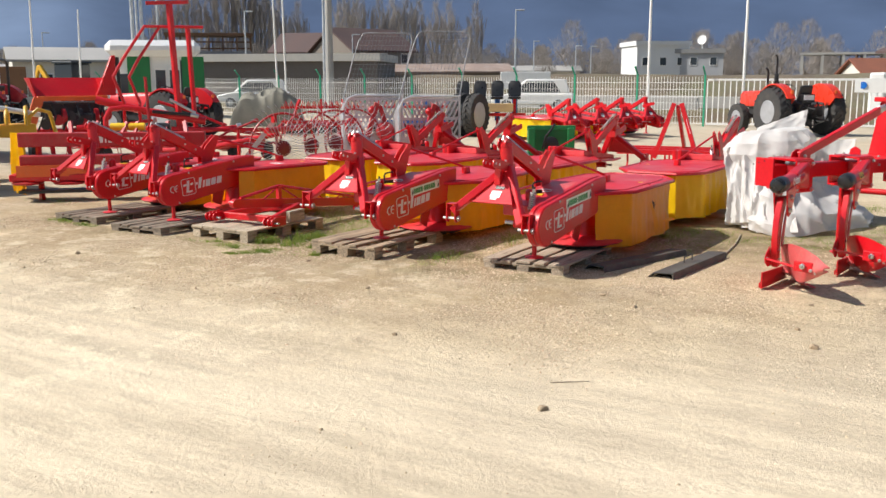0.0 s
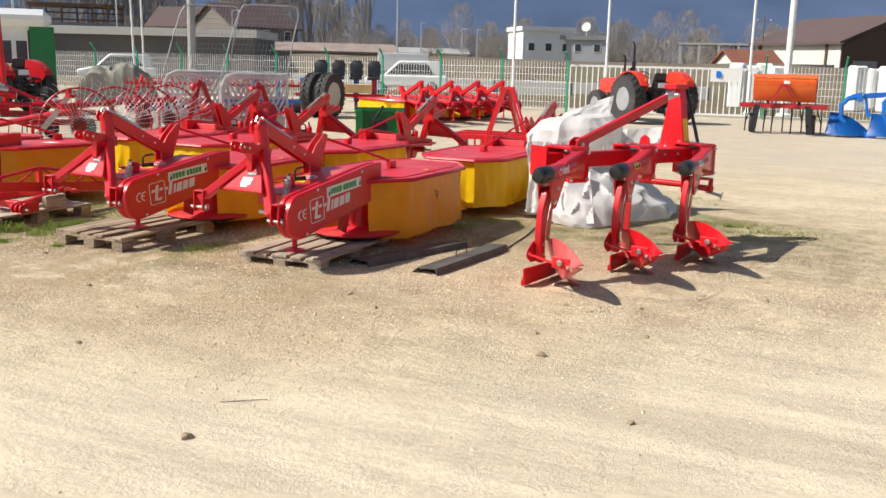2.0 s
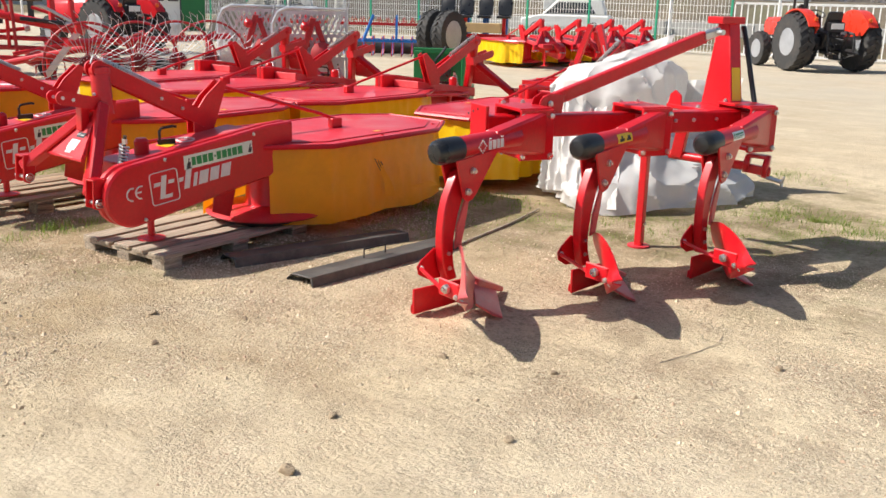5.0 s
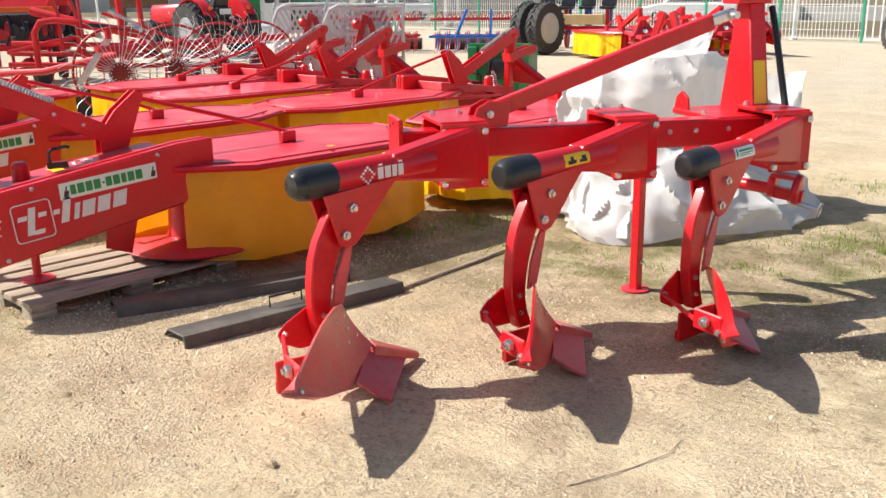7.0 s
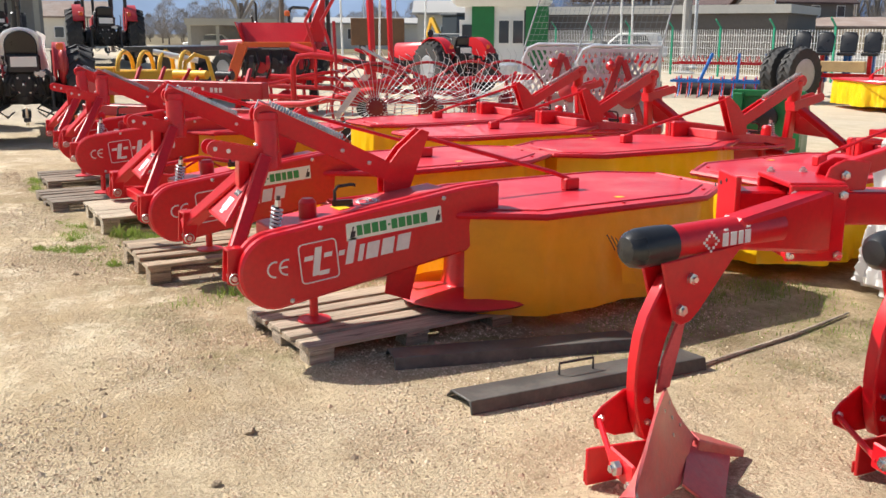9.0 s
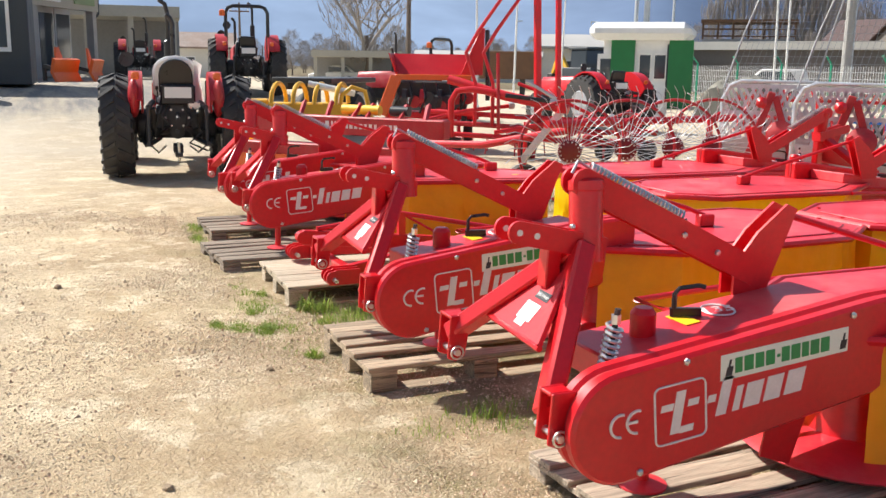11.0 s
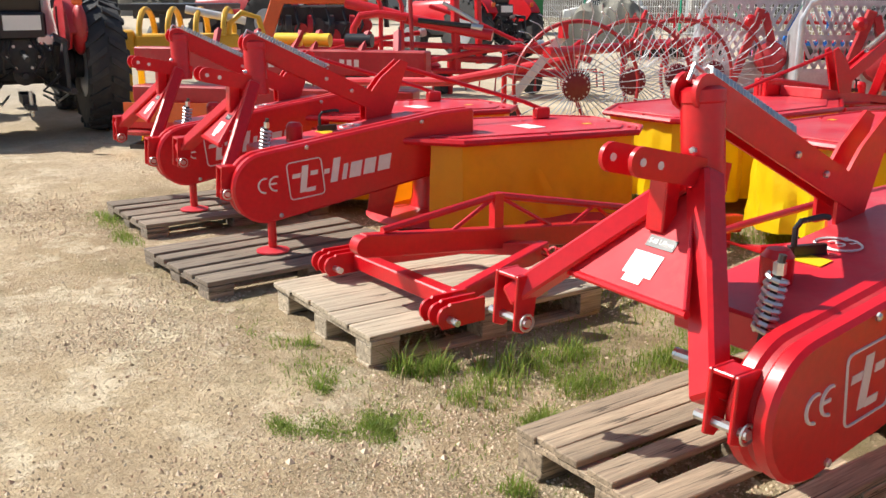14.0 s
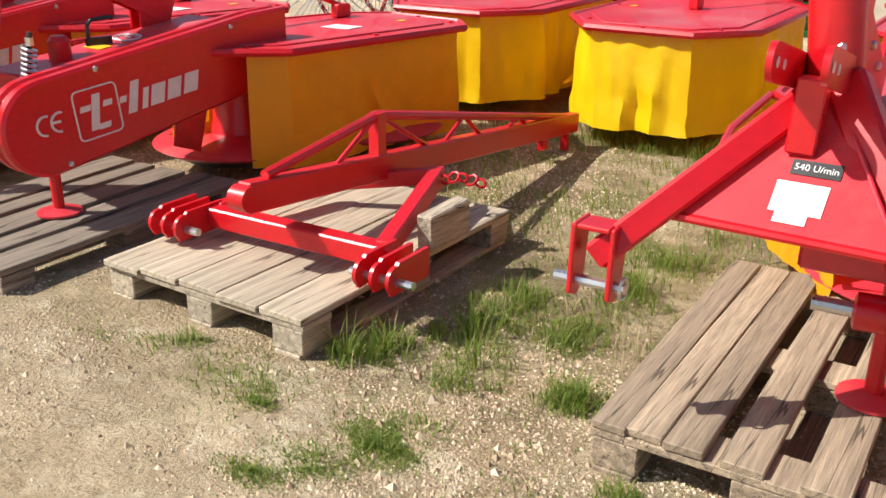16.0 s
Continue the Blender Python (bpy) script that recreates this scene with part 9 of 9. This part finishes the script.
GRAVEL = island_material("gravel_stones", [(0.30, 0.22, 0.14), (0.54, 0.42, 0.28), (0.72, 0.59, 0.41), (0.47, 0.31, 0.21), (0.80, 0.68, 0.50)], 0.9)
BLADES = island_material("grass_blades", [(0.06, 0.10, 0.012), (0.10, 0.17, 0.02), (0.16, 0.235, 0.032), (0.24, 0.27, 0.06), (0.38, 0.32, 0.14)], 0.6)
let_light_through(BLADES, (0.34, 0.46, 0.09), 0.4)
STRAW = island_material("straw_blades", [(0.34, 0.26, 0.12), (0.45, 0.36, 0.19), (0.25, 0.20, 0.09)], 0.8)
scatter_gravel(240000, 4)
scatter_gravel(9000, 9, 0.005, 0.012, (-12.0, 4.0, 0.4, 9.5), "pebbles", "single brown and pale pebbles on the dust")


def grow(name, label, patches, mat, seed):
    """Bent blades in oval patches: x, y, radius x, radius y, blades, height."""
    rng = np.random.default_rng(seed)
    verts, faces, k = [], [], 0
    for cx, cy, rx, ry, count, h in patches:
        for _ in range(count):
            a, f = rng.uniform(0, 6.283), 1.35 * rng.random() ** 0.75
            x, y = cx + rx * f * math.cos(a), cy + ry * f * math.sin(a)
            if noise.noise(Vector((x * 5, y * 5, 1.5))) < -0.12 and rng.random() < 0.8:
                continue
            z = ground_height(x, y) - 0.004
            hh = h * rng.uniform(0.3, 1.25) * max(0.3, 1.15 - 0.6 * f)
            w = 0.0013 + 0.0011 * rng.random()
            t, lean = rng.uniform(0, 6.283), hh * rng.uniform(0.15, 1.3)
            dx, dy = math.cos(t), math.sin(t)
            ox, oy = -dy * w, dx * w
            verts += [(x - ox, y - oy, z), (x + ox, y + oy, z), (x + dx * lean * 0.35 + ox * 0.8, y + dy * lean * 0.35 + oy * 0.8, z + hh * 0.62), (x + dx * lean * 0.35 - ox * 0.8, y + dy * lean * 0.35 - oy * 0.8, z + hh * 0.62), (x + dx * lean, y + dy * lean, z + hh)]
            faces += [(k, k + 1, k + 2, k + 3), (k + 3, k + 2, k + 4)]
            k += 5
    me = bpy.data.meshes.new(name)
    me.from_pydata(verts, [], faces)
    me.materials.append(mat)
    tagged(new(name, me), label, "grass", kind="stuff")


TUFTS = [(-6.74, 6.45, 0.10, 0.05, 1000, 0.020), (-6.66, 6.58, 0.11, 0.07, 1600, 0.022), (-6.56, 6.70, 0.12, 0.08, 1700, 0.026), (-6.50, 6.83, 0.10, 0.06, 1000, 0.026), (-6.56, 7.18, 0.10, 0.13, 1100, 0.11), (-6.66, 7.34, 0.11, 0.12, 1100, 0.13), (-6.81, 7.12, 0.09, 0.07, 700, 0.11), (-6.90, 7.02, 0.05, 0.05, 160, 0.12), (-6.22, 7.15, 0.09, 0.06, 800, 0.075), (-6.68, 7.62, 0.12, 0.12, 800, 0.09), (-6.36, 7.93, 0.12, 0.14, 700, 0.09), (-6.36, 8.23, 0.20, 0.16, 700, 0.08), (-7.42, 6.76, 0.06, 0.05, 240, 0.055), (-7.36, 6.85, 0.05, 0.04, 160, 0.05), (-6.93, 6.69, 0.06, 0.03, 240, 0.03), (-5.98, 6.82, 0.05, 0.04, 420, 0.06), (-6.42, 7.48, 0.10, 0.12, 420, 0.06), (-7.2, 9.85, 0.55, 0.22, 1900, 0.11), (-7.6, 8.9, 0.35, 0.4, 1300, 0.10), (-6.7, 9.7, 0.35, 0.3, 900, 0.10), (-10.0, 6.8, 0.25, 0.08, 500, 0.05), (-9.45, 6.75, 0.2, 0.06, 350, 0.05), (-6.3, 8.6, 0.3, 0.4, 700, 0.08), (-8.5, 9.9, 0.5, 0.25, 900, 0.10), (-4.7, 8.6, 0.25, 0.9, 900, 0.07), (-4.8, 7.3, 0.15, 0.35, 500, 0.08)]
GREEN_MATS = [(-1.0, 11.3, 0.9, 0.5, 4200, 0.045), (-1.9, 10.2, 0.8, 0.4, 1800, 0.035), (-3.4, 9.6, 0.5, 0.8, 2200, 0.05), (-2.9, 8.9, 0.6, 0.5, 900, 0.03), (-1.5, 10.5, 0.7, 0.3, 900, 0.03), (-0.4, 11.0, 0.5, 0.4, 900, 0.04), (-2.6, 9.8, 0.5, 0.6, 700, 0.03), (-3.2, 10.2, 0.35, 0.25, 600, 0.06), (-11.9, 8.0, 0.5, 0.2, 500, 0.05), (-6.2, 6.75, 0.6, 0.2, 300, 0.022), (-6.4, 7.6, 0.55, 0.75, 2400, 0.04), (-6.1, 7.3, 0.25, 0.4, 600, 0.035), (-6.9, 8.7, 0.7, 0.8, 2600, 0.06), (-7.0, 6.75, 0.35, 0.15, 900, 0.03), (-7.6, 6.72, 0.35, 0.12, 350, 0.02), (-6.3, 9.0, 0.8, 1.0, 1800, 0.04), (-7.1, 6.7, 0.5, 0.15, 250, 0.03), (-6.68, 6.55, 0.13, 0.08, 2600, 0.016), (-6.54, 6.72, 0.11, 0.08, 2200, 0.018), (-10.8, 11.5, 0.8, 1.6, 2200, 0.09), (-1.9, 13.2, 0.6, 0.5, 700, 0.05)]
grow("grass_tufts", "bright green spring grass tufts between pallets", TUFTS, BLADES, 3)
grow("low_grass", "thin low grass over mossy gravel", GREEN_MATS, BLADES, 5)
grow("dry_stalks", "thin dry straw stalks on the gravel", [(-6.7, 7.0, 0.5, 0.3, 160, 0.07), (-6.2, 7.6, 0.4, 0.5, 160, 0.07), (-2.2, 9.5, 0.9, 0.9, 260, 0.04), (-1.0, 11.3, 1.0, 0.6, 300, 0.05), (-4.0, 8.8, 1.2, 1.2, 200, 0.05)], STRAW, 8)


def stick(label, pts, r):
    pts = [(x, y, ground_height(x, y) + r + z) for x, y, z in pts]
    single("stick", tube(B(), pts, [r] * (len(pts) - 1) + [r * 0.6], 6), WOOD, label, "stick", "sticks")


stick("thin crooked dry twig on the gravel", [(-0.63, 7.86, 0.0), (-0.57, 8.02, 0.005), (-0.55, 8.12, 0.0), (-0.52, 8.27, 0.006), (-0.55, 8.40, 0.0)], 0.0022)
stick("long straight lath lying in the shade", [(-2.55, 8.82, 0.0), (-2.64, 9.55, 0.0), (-2.76, 10.15, 0.0)], 0.011)
stick("short dry twig on pale gravel", [(-2.26, 4.56, 0.0), (-2.16, 4.63, 0.004), (-2.08, 4.71, 0.0)], 0.003)
